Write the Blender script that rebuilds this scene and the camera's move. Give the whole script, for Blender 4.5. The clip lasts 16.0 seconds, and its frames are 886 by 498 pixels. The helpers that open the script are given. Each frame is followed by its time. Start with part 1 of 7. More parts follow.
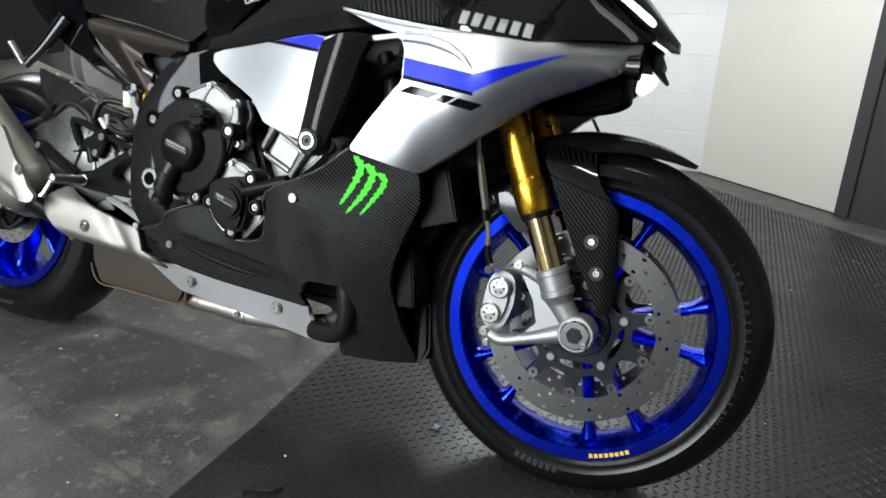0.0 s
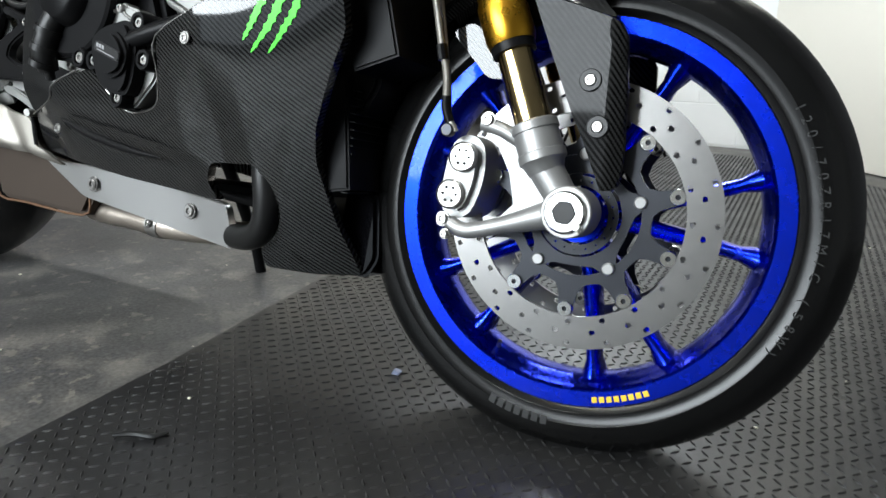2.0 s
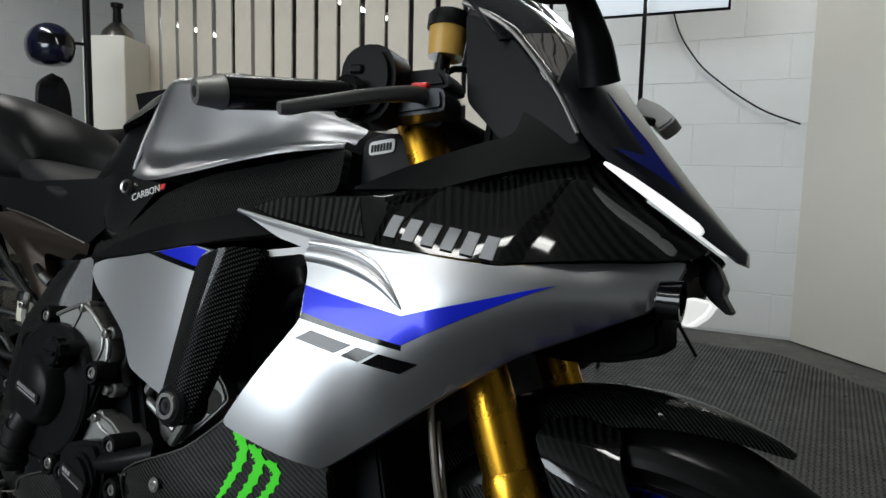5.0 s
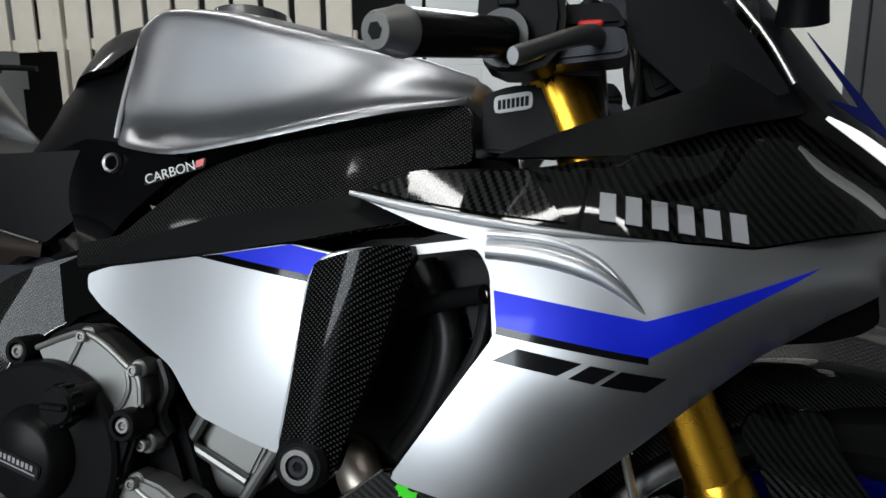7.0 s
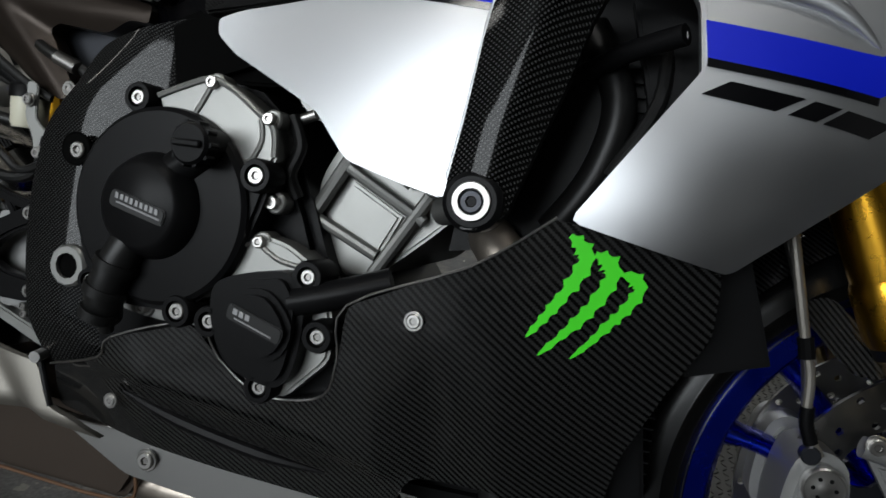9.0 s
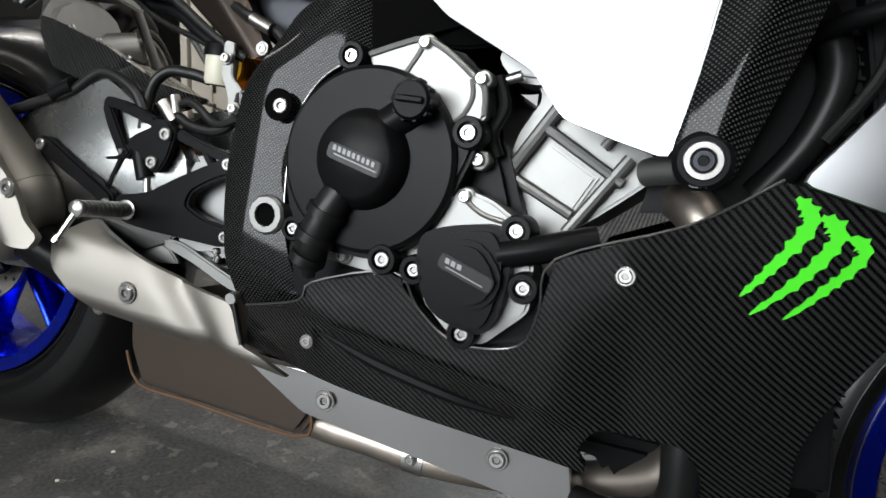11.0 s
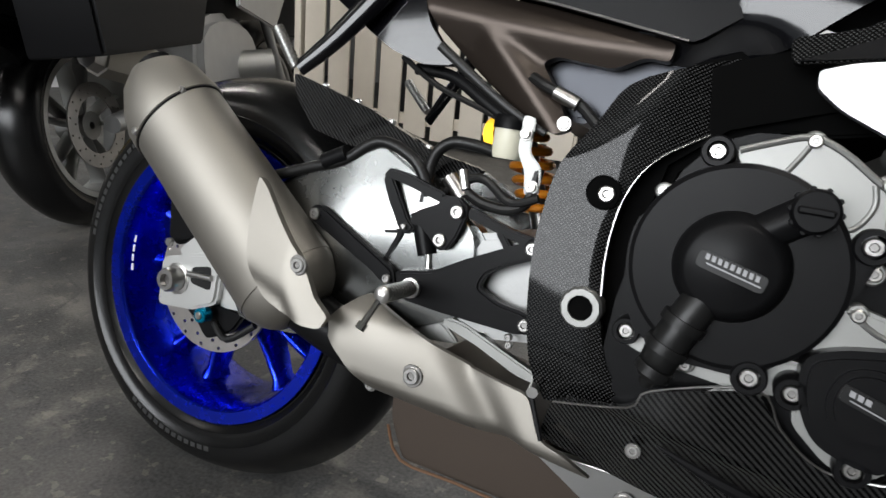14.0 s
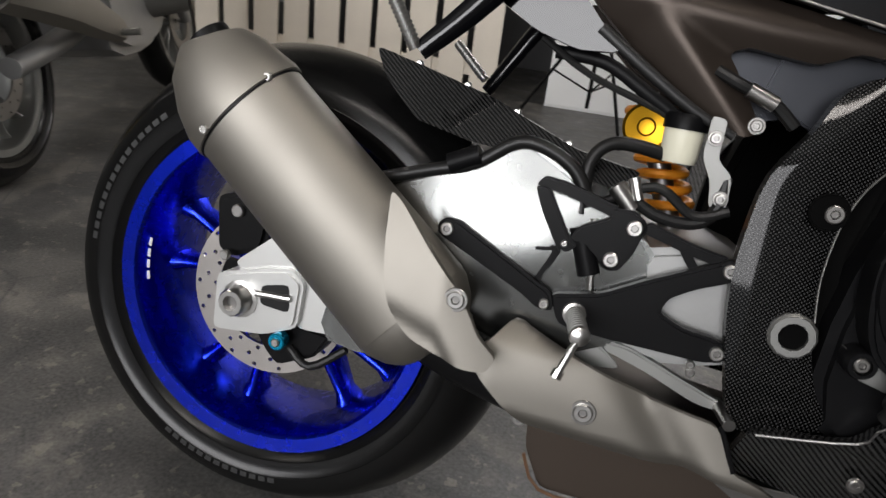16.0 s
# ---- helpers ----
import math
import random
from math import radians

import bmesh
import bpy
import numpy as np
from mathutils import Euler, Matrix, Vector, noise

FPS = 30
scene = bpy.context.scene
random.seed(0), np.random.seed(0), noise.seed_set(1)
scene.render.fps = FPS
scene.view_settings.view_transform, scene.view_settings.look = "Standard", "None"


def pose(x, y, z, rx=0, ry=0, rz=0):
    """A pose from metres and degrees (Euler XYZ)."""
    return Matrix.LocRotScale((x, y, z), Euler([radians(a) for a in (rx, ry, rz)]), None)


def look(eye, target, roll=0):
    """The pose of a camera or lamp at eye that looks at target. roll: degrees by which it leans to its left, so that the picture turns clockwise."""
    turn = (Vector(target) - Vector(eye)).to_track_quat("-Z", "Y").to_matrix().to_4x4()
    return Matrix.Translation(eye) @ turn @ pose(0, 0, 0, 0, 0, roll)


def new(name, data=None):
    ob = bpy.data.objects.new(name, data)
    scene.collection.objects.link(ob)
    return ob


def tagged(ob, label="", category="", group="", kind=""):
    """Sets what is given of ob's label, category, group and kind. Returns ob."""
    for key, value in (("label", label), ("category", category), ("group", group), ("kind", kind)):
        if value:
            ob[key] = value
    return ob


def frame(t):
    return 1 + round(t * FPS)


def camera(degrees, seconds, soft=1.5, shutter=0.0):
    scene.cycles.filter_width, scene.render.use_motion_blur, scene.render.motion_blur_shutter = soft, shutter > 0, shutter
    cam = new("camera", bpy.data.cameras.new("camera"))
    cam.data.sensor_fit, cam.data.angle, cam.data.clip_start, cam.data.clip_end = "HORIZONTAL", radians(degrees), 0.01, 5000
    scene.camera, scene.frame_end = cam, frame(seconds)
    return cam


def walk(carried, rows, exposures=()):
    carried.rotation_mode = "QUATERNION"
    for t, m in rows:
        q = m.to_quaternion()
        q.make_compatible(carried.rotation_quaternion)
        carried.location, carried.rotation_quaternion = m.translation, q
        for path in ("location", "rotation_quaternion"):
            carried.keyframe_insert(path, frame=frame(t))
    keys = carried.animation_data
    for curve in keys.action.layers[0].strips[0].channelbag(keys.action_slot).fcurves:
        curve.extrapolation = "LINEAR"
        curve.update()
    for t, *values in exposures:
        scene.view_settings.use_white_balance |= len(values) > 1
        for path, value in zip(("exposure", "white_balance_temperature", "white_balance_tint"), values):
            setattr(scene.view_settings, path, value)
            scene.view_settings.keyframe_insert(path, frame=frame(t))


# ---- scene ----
cam = camera(67.6, 16.0, shutter=0.3)
# The bike leans on its side stand; the path is given in the bike's own frame.
LEAN = Matrix.Translation((0, 0, -0.004)) @ Matrix.Rotation(radians(-11), 4, "X")
PATH = [
    (0, (1.585, -1.141, 0.553), (0.829, 0.689, 0.269), 7.2),
    (0.5, (1.614, -1.03, 0.478), (0.835, 0.788, 0.185), 6.7),
    (1, (1.629, -0.948, 0.42), (0.801, 0.852, 0.151), 6.5),
    (1.5, (1.625, -0.886, 0.365), (0.755, 0.894, 0.095), 6.4),
    (2, (1.614, -0.819, 0.332), (0.719, 0.953, 0.089), 7.0),
    (2.5, (1.602, -0.769, 0.366), (0.654, 0.983, 0.189), 8.3),
    (3, (1.586, -0.748, 0.466), (0.597, 0.987, 0.359), 8.8),
    (3.5, (1.572, -0.743, 0.558), (0.568, 0.986, 0.528), 8.9),
    (4, (1.577, -0.741, 0.627), (0.55, 0.974, 0.698), 7.8),
    (4.5, (1.576, -0.734, 0.684), (0.533, 0.968, 0.799), 7.5),
    (7, (1.198, -0.721, 0.721), (0.688, 1.213, 0.7), 2.6),
    (7.5, (1.144, -0.726, 0.66), (0.749, 1.234, 0.591), 2.7),
    (8, (1.108, -0.718, 0.617), (0.761, 1.248, 0.505), 4.6),
    (8.5, (1.089, -0.712, 0.568), (0.669, 1.24, 0.442), 6.1),
    (11, (0.959, -0.776, 0.51), (0.331, 1.108, 0.276), 9.2),
    (11.5, (0.921, -0.796, 0.515), (0.245, 1.074, 0.301), 9.7),
    (12, (0.868, -0.813, 0.525), (0.129, 1.035, 0.33), 10.0),
    (12.5, (0.826, -0.816, 0.533), (0.027, 1.007, 0.335), 10.7),
    (13, (0.787, -0.819, 0.538), (0.027, 1.019, 0.328), 10.6),
    (13.5, (0.742, -0.826, 0.547), (-0.003, 1.013, 0.293), 10.8),
    (14, (0.693, -0.821, 0.558), (-0.117, 0.987, 0.279), 10.0),
    (14.5, (0.629, -0.806, 0.564), (-0.173, 0.999, 0.248), 10.7),
    (15, (0.547, -0.789, 0.59), (-0.224, 1.01, 0.179), 11.7),
    (15.5, (0.489, -0.791, 0.603), (-0.197, 1.035, 0.16), 11.4),
    (16, (0.371, -0.809, 0.592), (-0.044, 1.095, 0.142), 9.7),
]
walk(cam, [(t, LEAN @ look(eye, target, roll)) for t, eye, target, roll in PATH],
     [(0, -0.4, 6250, 7), (1.0, -0.05, 6250, 7), (2.5, -0.1, 6250, 7), (3.5, 0.05, 6250, 7), (4.5, -1.4, 6300, 7), (7.0, -1.35, 6250, 8), (8.5, -1.75, 6350, 8), (11.0, -0.8, 6450, 10), (13.5, -0.8, 6500, 11), (15.5, -1.12, 6700, 13), (16.0, -1.1, 6750, 14)])

# ---- light ----
world = bpy.data.worlds.new("world")
scene.world = world
world.use_nodes = True
world.node_tree.nodes["Background"].inputs[0].default_value = (0.8, 0.9, 1.0, 1)
world.node_tree.nodes["Background"].inputs[1].default_value = 0.012


def area(name, eye, target, sx, sy, power, color=(1, 1, 1)):
    d = bpy.data.lights.new(name, "AREA")
    d.shape, d.size, d.size_y, d.energy, d.color = "RECTANGLE", sx, sy, power, color
    ob = new(name, d)
    ob.matrix_world = look(eye, target)
    return ob


# daylight from the open garage door behind the camera, a softbox, ceiling tubes, two added fill tubes
area("door_daylight", (-0.7, -3.85, 1.78), (-0.3, 0.0, 0.75), 3.1, 1.6, 350, (0.93, 0.97, 1.0))
area("softbox_light", (0.75, 2.42, 1.90), (1.0, 0.0, 0.7), 0.66, 0.66, 46, (0.95, 0.98, 1.0))
# the tube at (1.25, -0.45) is an added unseen fill for fairing and tank
for x, y, p in ((-2.6, -1.7, 14), (0.2, -2.0, 34), (1.25, -0.45, 30), (-2.6, 1.3, 46), (-0.4, 1.3, 34)):
    area("ceiling_tube_and_fill", (x, y, 2.78), (x, y, 0), 1.4, 0.14, p, (1.0, 0.97, 0.92))
# added unseen fill, tilted at the block wall to brighten it
area("ceiling_tube_and_fill", (1.5, 2.5, 2.78), (1.62, 3.4, 1.3), 1.4, 0.10, 34, (1.0, 0.97, 0.92))


# ---- materials ----
class Mat:
    """A procedural material with a few node shortcuts; coordinates are the object's own."""

    def __init__(self, name, color=(0.5, 0.5, 0.5), rough=0.5, metal=0.0, coat=0.0, spec=0.5):
        self.m = bpy.data.materials.new(name)
        self.m.use_nodes = True
        self.t = self.m.node_tree
        self.b = self.t.nodes["Principled BSDF"]
        self.set("Base Color", (*color, 1)), self.set("Roughness", rough), self.set("Metallic", metal)
        self.set("Coat Weight", coat), self.set("Coat Roughness", 0.05), self.set("Specular IOR Level", spec)
        self.co = self.t.nodes.new("ShaderNodeTexCoord").outputs["Object"]

    def set(self, key, value):
        if isinstance(value, bpy.types.NodeSocket):
            self.t.links.new(value, self.b.inputs[key])
        else:
            self.b.inputs[key].default_value = value
        return self

    def node(self, kind, *args, **kw):
        n = self.t.nodes.new("ShaderNode" + kind)
        for key, value in kw.items():
            setattr(n, key, value)
        for i, a in enumerate(args):
            if isinstance(a, bpy.types.NodeSocket):
                self.t.links.new(a, n.inputs[i])
            elif a is not None:
                n.inputs[i].default_value = a
        return n

    def math(self, op, a, b=0.0):
        return self.node("Math", a, b, operation=op).outputs[0]

    def noise(self, scale, detail=4.0, co=None, rough=0.55):
        n = self.node("TexNoise", co or self.co)
        n.inputs["Scale"].default_value, n.inputs["Detail"].default_value, n.inputs["Roughness"].default_value = scale, detail, rough
        return n.outputs["Fac"]

    def ramp(self, fac, stops):
        n = self.node("ValToRGB", fac)
        e = n.color_ramp.elements
        while len(e) < len(stops):
            e.new(0.5)
        for el, (p, c) in zip(e, stops):
            el.position, el.color = p, (*c, 1) if isinstance(c, tuple) else (c, c, c, 1)
        return n.outputs["Color"]

    def mix(self, fac, a, b, blend="MIX"):
        n = self.node("MixRGB", fac, blend_type=blend)
        for i, v in ((1, a), (2, b)):
            if isinstance(v, bpy.types.NodeSocket):
                self.t.links.new(v, n.inputs[i])
            else:
                n.inputs[i].default_value = (*v, 1)
        return n.outputs[0]

    def bump(self, height, strength=0.2, dist=0.002):
        n = self.node("Bump")
        n.inputs["Strength"].default_value, n.inputs["Distance"].default_value = strength, dist
        self.t.links.new(height, n.inputs["Height"])
        return self.set("Normal", n.outputs[0])


def paint(name, color, rough=0.3, metal=0.0, coat=0.0, vary=0.12, scale=9.0, spec=0.5, bump=0.0, grain=400.0, wear=0.08):
    """A surface with soft blotches and fine grain."""
    a = Mat(name, color, rough, metal, coat, spec)
    big, fine = a.noise(scale), a.noise(grain, 2.0)
    dark = tuple(c * (1 - vary) for c in color)
    light = tuple(min(1, c * (1 + vary)) for c in color)
    a.set("Base Color", a.mix(a.math("MULTIPLY_ADD", fine, 0.3), a.ramp(big, [(0.3, dark), (0.7, light)]), light))
    a.set("Roughness", a.math("ADD", a.math("MULTIPLY", a.noise(scale * 4), wear), rough - wear / 2))
    if bump:
        a.bump(fine, bump, 0.0006)
    return a.m


def carbon(name, pitch=0.0019, twill=4, lo=0.003, hi=0.022, rough=0.4, coat=0.7, slope=0.7):
    """Woven cloth under lacquer."""
    a = Mat(name, (0.02, 0.02, 0.02), rough, 0.0, coat, 0.035)
    s = a.node("SeparateXYZ", a.co)
    u = a.math("MULTIPLY", s.outputs[0], 1 / pitch)
    v = a.math("MULTIPLY", a.math("ADD", s.outputs[2], a.math("MULTIPLY", s.outputs[1], slope)), 1 / pitch)
    k = a.math("MODULO", a.math("ADD", a.math("ADD", a.math("FLOOR", u), a.math("FLOOR", v)), 40000.0), float(twill))
    over = a.math("LESS_THAN", k, twill / 2 - 0.01)
    ridge_u = a.math("ABSOLUTE", a.math("SUBTRACT", a.math("FRACT", u), 0.5))
    ridge_v = a.math("ABSOLUTE", a.math("SUBTRACT", a.math("FRACT", v), 0.5))
    tow = a.node("Mix", over, ridge_u, ridge_v).outputs[0]
    if twill == 2:
        crown = a.math("SUBTRACT", 1.0, a.math("MULTIPLY", a.math("ADD", a.math("MULTIPLY", ridge_u, ridge_u), a.math("MULTIPLY", ridge_v, ridge_v)), 5.0))
    else:
        crown = a.math("SUBTRACT", 1.0, a.math("MULTIPLY", a.math("MULTIPLY", tow, tow), 2.4))
    a.set("Base Color", a.mix(a.math("MULTIPLY", over, a.math("MAXIMUM", crown, 0.0)), (lo, lo, lo), (hi, hi, hi * 1.0)))
    a.set("Roughness", a.math("ADD", a.math("MULTIPLY", over, 0.12), rough))
    return a.bump(tow, 0.12, 0.0008).m


M = {}
M["silver"] = paint("silver_paint", (0.60, 0.61, 0.63), 0.40, 1.0, 0.3, 0.02, 4.0, grain=2500, wear=0.02)
M["tank"] = paint("brushed_tank_alloy", (0.36, 0.37, 0.39), 0.33, 1.0, 0.1, 0.03, 4.0, grain=2500, wear=0.03)
M["blue"] = paint("blue_decal", (0.004, 0.016, 0.62), 0.35, 0.3, 0.25, 0.05, 6.0)
M["blue_rim"] = paint("blue_rim_paint", (0.005, 0.024, 0.58), 0.27, 1.0, 0.3, 0.1, 14.0, wear=0.06)
M["black"] = paint("gloss_black", (0.002, 0.002, 0.0026), 0.1, 0.0, 0.3, 0.2, 8.0, 0.3)
M["satin"] = paint("satin_black_plastic", (0.003, 0.003, 0.0034), 0.42, 0.0, 0.0, 0.2, 12.0, 0.11, bump=0.05)
M["matt"] = paint("matt_black_metal", (0.005, 0.005, 0.0054), 0.34, 0.0, 0.0, 0.2, 20.0, 0.10, bump=0.04)
M["rubber"] = paint("tyre_rubber", (0.004, 0.004, 0.004), 0.23, 0.0, 0.0, 0.25, 10.0, 0.28, bump=0.04, grain=300, wear=0.1)
M["gold"] = paint("gold_anodised", (0.64, 0.34, 0.03), 0.28, 1.0, 0.0, 0.06, 12.0)
M["zinc"] = paint("zinc_plated_steel", (0.47, 0.46, 0.445), 0.3, 1.0, 0.0, 0.12, 60.0)
M["brass"] = paint("gold_adjuster", (0.46, 0.24, 0.015), 0.36, 1.0, 0.0, 0.08, 30.0)
M["chrome"] = paint("bright_steel", (0.7, 0.7, 0.68), 0.14, 1.0, 0.0, 0.05, 20.0)
M["steel"] = paint("brushed_steel", (0.3, 0.29, 0.28), 0.32, 1.0, 0.0, 0.12, 15.0)
M["titan"] = paint("titanium_can", (0.285, 0.268, 0.240), 0.56, 1.0, 0.0, 0.08, 6.0, bump=0.05, grain=600)
M["alloy"] = paint("cast_alloy", (0.27, 0.27, 0.26), 0.46, 0.9, 0.0, 0.1, 18.0, bump=0.12, grain=700)
M["braid"] = paint("clear_braided_hose", (0.30, 0.28, 0.25), 0.3, 0.7, 0.2, 0.15, 60.0)
M["lever"] = paint("grey_anodised_lever", (0.26, 0.26, 0.26), 0.36, 0.9, 0.0, 0.08, 30.0)
M["greyalloy"] = paint("grey_cast_alloy", (0.31, 0.31, 0.305), 0.46, 0.75, 0.0, 0.12, 18.0, bump=0.25, grain=250)
M["armend"] = paint("bright_machined_alloy", (0.62, 0.62, 0.605), 0.36, 0.75, 0.0, 0.06, 30.0, bump=0.06, grain=500)
M["rear_disc"] = paint("pale_disc_steel", (0.5, 0.47, 0.45), 0.34, 1.0, 0.0, 0.08, 45.0)
# near-black: shade painted on uncut holes, also plain dull black parts
M["hole_black"] = paint("dull_black_and_hole_shade", (0.002, 0.002, 0.002), 0.9, spec=0.05)
M["nose"] = paint("grey_metallic_paint", (0.075, 0.08, 0.09), 0.3, 0.9, 0.2, 0.03, 4.0, grain=2500, wear=0.02)
M["gunmetal"] = paint("gunmetal_carrier", (0.028, 0.03, 0.036), 0.34, 0.6, 0.0, 0.1, 20.0)
M["slider"] = paint("gold_coated_slider", (0.62, 0.47, 0.24), 0.16, 1.0, 0.0, 0.06, 20.0)
M["swing"] = paint("polished_swingarm", (0.23, 0.235, 0.23), 0.27, 1.0, 0.0, 0.04, 7.0, wear=0.04)
M["bronze"] = paint("bronze_subframe_paint", (0.034, 0.026, 0.021), 0.3, 0.6, 0.0, 0.12, 10.0, 0.3)
M["shield"] = paint("satin_heat_shield", (0.52, 0.52, 0.515), 0.33, 1.0, 0.0, 0.04, 6.0, wear=0.04)
M["amber"] = paint("amber_fluid_pot", (0.5, 0.3, 0.07), 0.25, 0.0, 0.2)
M["pale_blue"] = paint("crumpled_paper", (0.16, 0.18, 0.26), 0.6, 0.0, 0.0, 0.2, 90.0)
M["navy"] = paint("dark_blue_decal", (0.006, 0.010, 0.11), 0.3, 0.3, 0.3, 0.05, 6.0)
M["print"] = paint("grey_print", (0.27, 0.27, 0.28), 0.4)
M["rust"] = paint("rusty_seam", (0.10, 0.05, 0.024), 0.7, 0.2, 0.0, 0.4, 60.0)
M["green"] = paint("green_decal", (0.09, 0.85, 0.03), 0.4, 0.0, 0.2, 0.06, 20.0)
M["white"] = paint("pale_print", (0.62, 0.62, 0.62), 0.45, 0.0, 0.0, 0.05, 30.0)
M["teal"] = paint("teal_anodised", (0.0, 0.3, 0.5), 0.25, 0.9)
M["orange"] = paint("orange_spring", (0.8, 0.28, 0.02), 0.35, 0.3, 0.3)
M["red"] = paint("red_plastic", (0.6, 0.02, 0.02), 0.3)
M["yellow"] = paint("yellow_print", (0.75, 0.5, 0.03), 0.4)
M["disc"] = paint("swept_disc_steel", (0.23, 0.225, 0.22), 0.3, 1.0, 0.0, 0.12, 45.0)
M["milky"] = paint("milky_plastic", (0.62, 0.6, 0.48), 0.35)
M["heat"] = paint("heat_stained_steel", (0.33, 0.29, 0.25), 0.4, 0.9, 0.0, 0.3, 8.0)
M["catbox"] = paint("dull_steel_box", (0.045, 0.033, 0.025), 0.5, 0.6, 0.0, 0.2, 7.0)
M["carbon"] = carbon("carbon_twill", 0.0019, 4, 0.0006, 0.022, 0.36, 1.0, -0.75)
M["weave"] = carbon("carbon_plain", 0.0021, 2, 0.0004, 0.058, 0.40, 0.34)
M["carbon_matt"] = carbon("carbon_fender", 0.0014, 4, 0.001, 0.022, 0.36, 1.0)
M["carbon_side"] = carbon("carbon_satin", 0.0019, 4, 0.0006, 0.019, 0.45, 0.2, 0.5)
M["carbon_black"] = carbon("carbon_upper", 0.0017, 4, 0.0005, 0.006, 0.34, 1.0, -0.6)
M["seat"] = paint("seat_vinyl", (0.007, 0.007, 0.008), 0.6, spec=0.2, bump=0.3, grain=180)
M["hose"] = paint("black_hose", (0.008, 0.008, 0.008), 0.38, spec=0.3)
glass = Mat("smoked_screen", (0.08, 0.08, 0.09), 0.03)
glass.set("Transmission Weight", 0.75).set("IOR", 1.45)
M["screen"] = glass.m
lamp = Mat("white_led", (0.9, 0.9, 0.9), 0.3)
lamp.set("Emission Color", (1, 0.98, 0.95, 1)).set("Emission Strength", 2.0)
M["led"] = lamp.m

# ---- shaping helpers ----
def finish(bm, sharp=35):
    bmesh.ops.recalc_face_normals(bm, faces=bm.faces)
    me = bpy.data.meshes.new("m")
    bm.to_mesh(me)
    bm.free()
    for p in me.polygons:
        p.use_smooth = True
    me.set_sharp_from_angle(angle=radians(sharp))
    return me


def part(name, bm, material, parent, label="", sharp=35):
    """Link a bmesh as one mesh object under a thing or a part."""
    me = bm if isinstance(bm, bpy.types.Mesh) else finish(bm, sharp)
    me.name = name
    if material and not me.materials:
        me.materials.append(M[material] if isinstance(material, str) else material)
    ob = new(name, me)
    ob.parent = parent
    return tagged(ob, label)


def thing(name, label, category, group="", m=None):
    e = new(name)
    e.empty_display_size = 0.05
    if m is not None:
        e.matrix_basis = m
    return tagged(e, label, category, group)


def lathe(profile, c=(0, 0, 0), axis="y", seg=64, closed=True, bm=None):
    """Turn a profile of (radius, along) round an axis through c."""
    bm = bm or bmesh.new()
    rings = []
    for i in range(seg):
        a = 2 * math.pi * i / seg
        ca, sa = math.cos(a), math.sin(a)
        ring = []
        for r, h in profile:
            p = {"y": (r * ca, h, r * sa), "x": (h, r * ca, r * sa), "z": (r * ca, r * sa, h)}[axis]
            ring.append(bm.verts.new(Vector(p) + Vector(c)))
        rings.append(ring)
    n = len(profile)
    for i in range(seg):
        a, b = rings[i], rings[(i + 1) % seg]
        for j in range(n if closed else n - 1):
            k = (j + 1) % n
            try:
                bm.faces.new((a[j], a[k], b[k], b[j]))
            except ValueError:
                pass
    bmesh.ops.remove_doubles(bm, verts=bm.verts, dist=1e-6)
    return bm


def disc(c, r, h0, h1, seg=24, bm=None, axis="y", bev=0.0015):
    """A short solid cylinder with eased rims, from h0 to h1 along its axis."""
    d = bev if h1 > h0 else -bev
    return lathe([(0, h0), (r - bev, h0), (r, h0 + d), (r, h1 - d), (r - bev, h1), (0, h1)], c, axis, seg, False, bm)


def smooth_line(pts, n=6):
    pts = [Vector(p) for p in pts]
    out = []
    for i in range(len(pts) - 1):
        p0, p1, p2, p3 = pts[max(i - 1, 0)], pts[i], pts[i + 1], pts[min(i + 2, len(pts) - 1)]
        for k in range(n):
            t = k / n
            out.append(0.5 * ((2 * p1) + (p2 - p0) * t + (2 * p0 - 5 * p1 + 4 * p2 - p3) * t * t + (3 * p1 - p0 - 3 * p2 + p3) * t ** 3))
    return out + [pts[-1]]


def tube(pts, r, seg=12, n=6, bm=None, flat=1.0):
    """A round bar along a smooth line; r may be a list that tapers along it."""
    bm = bm or bmesh.new()
    line = smooth_line(pts, n) if n > 1 else [Vector(p) for p in pts]
    rings, up = [], Vector((0, 0, 1))
    for i, p in enumerate(line):
        d = (line[min(i + 1, len(line) - 1)] - line[max(i - 1, 0)]).normalized()
        side = d.cross(up)
        if side.length < 1e-3:
            side = d.cross(Vector((1, 0, 0)))
        side.normalize()
        up = side.cross(d).normalized()
        f = i / (len(line) - 1)
        if isinstance(r, (list, tuple)):
            q = f * (len(r) - 1)
            k = min(int(q), len(r) - 2)
            rr = r[k] * (1 - q + k) + r[k + 1] * (q - k)
        else:
            rr = r
        rings.append([bm.verts.new(p + rr * (side * math.cos(a) * flat + up * math.sin(a)))
                      for a in (2 * math.pi * j / seg for j in range(seg))])
    for a, b in zip(rings, rings[1:]):
        for j in range(seg):
            bm.faces.new((a[j], a[(j + 1) % seg], b[(j + 1) % seg], b[j]))
    bm.faces.new(rings[0][::-1]), bm.faces.new(rings[-1])
    return bm


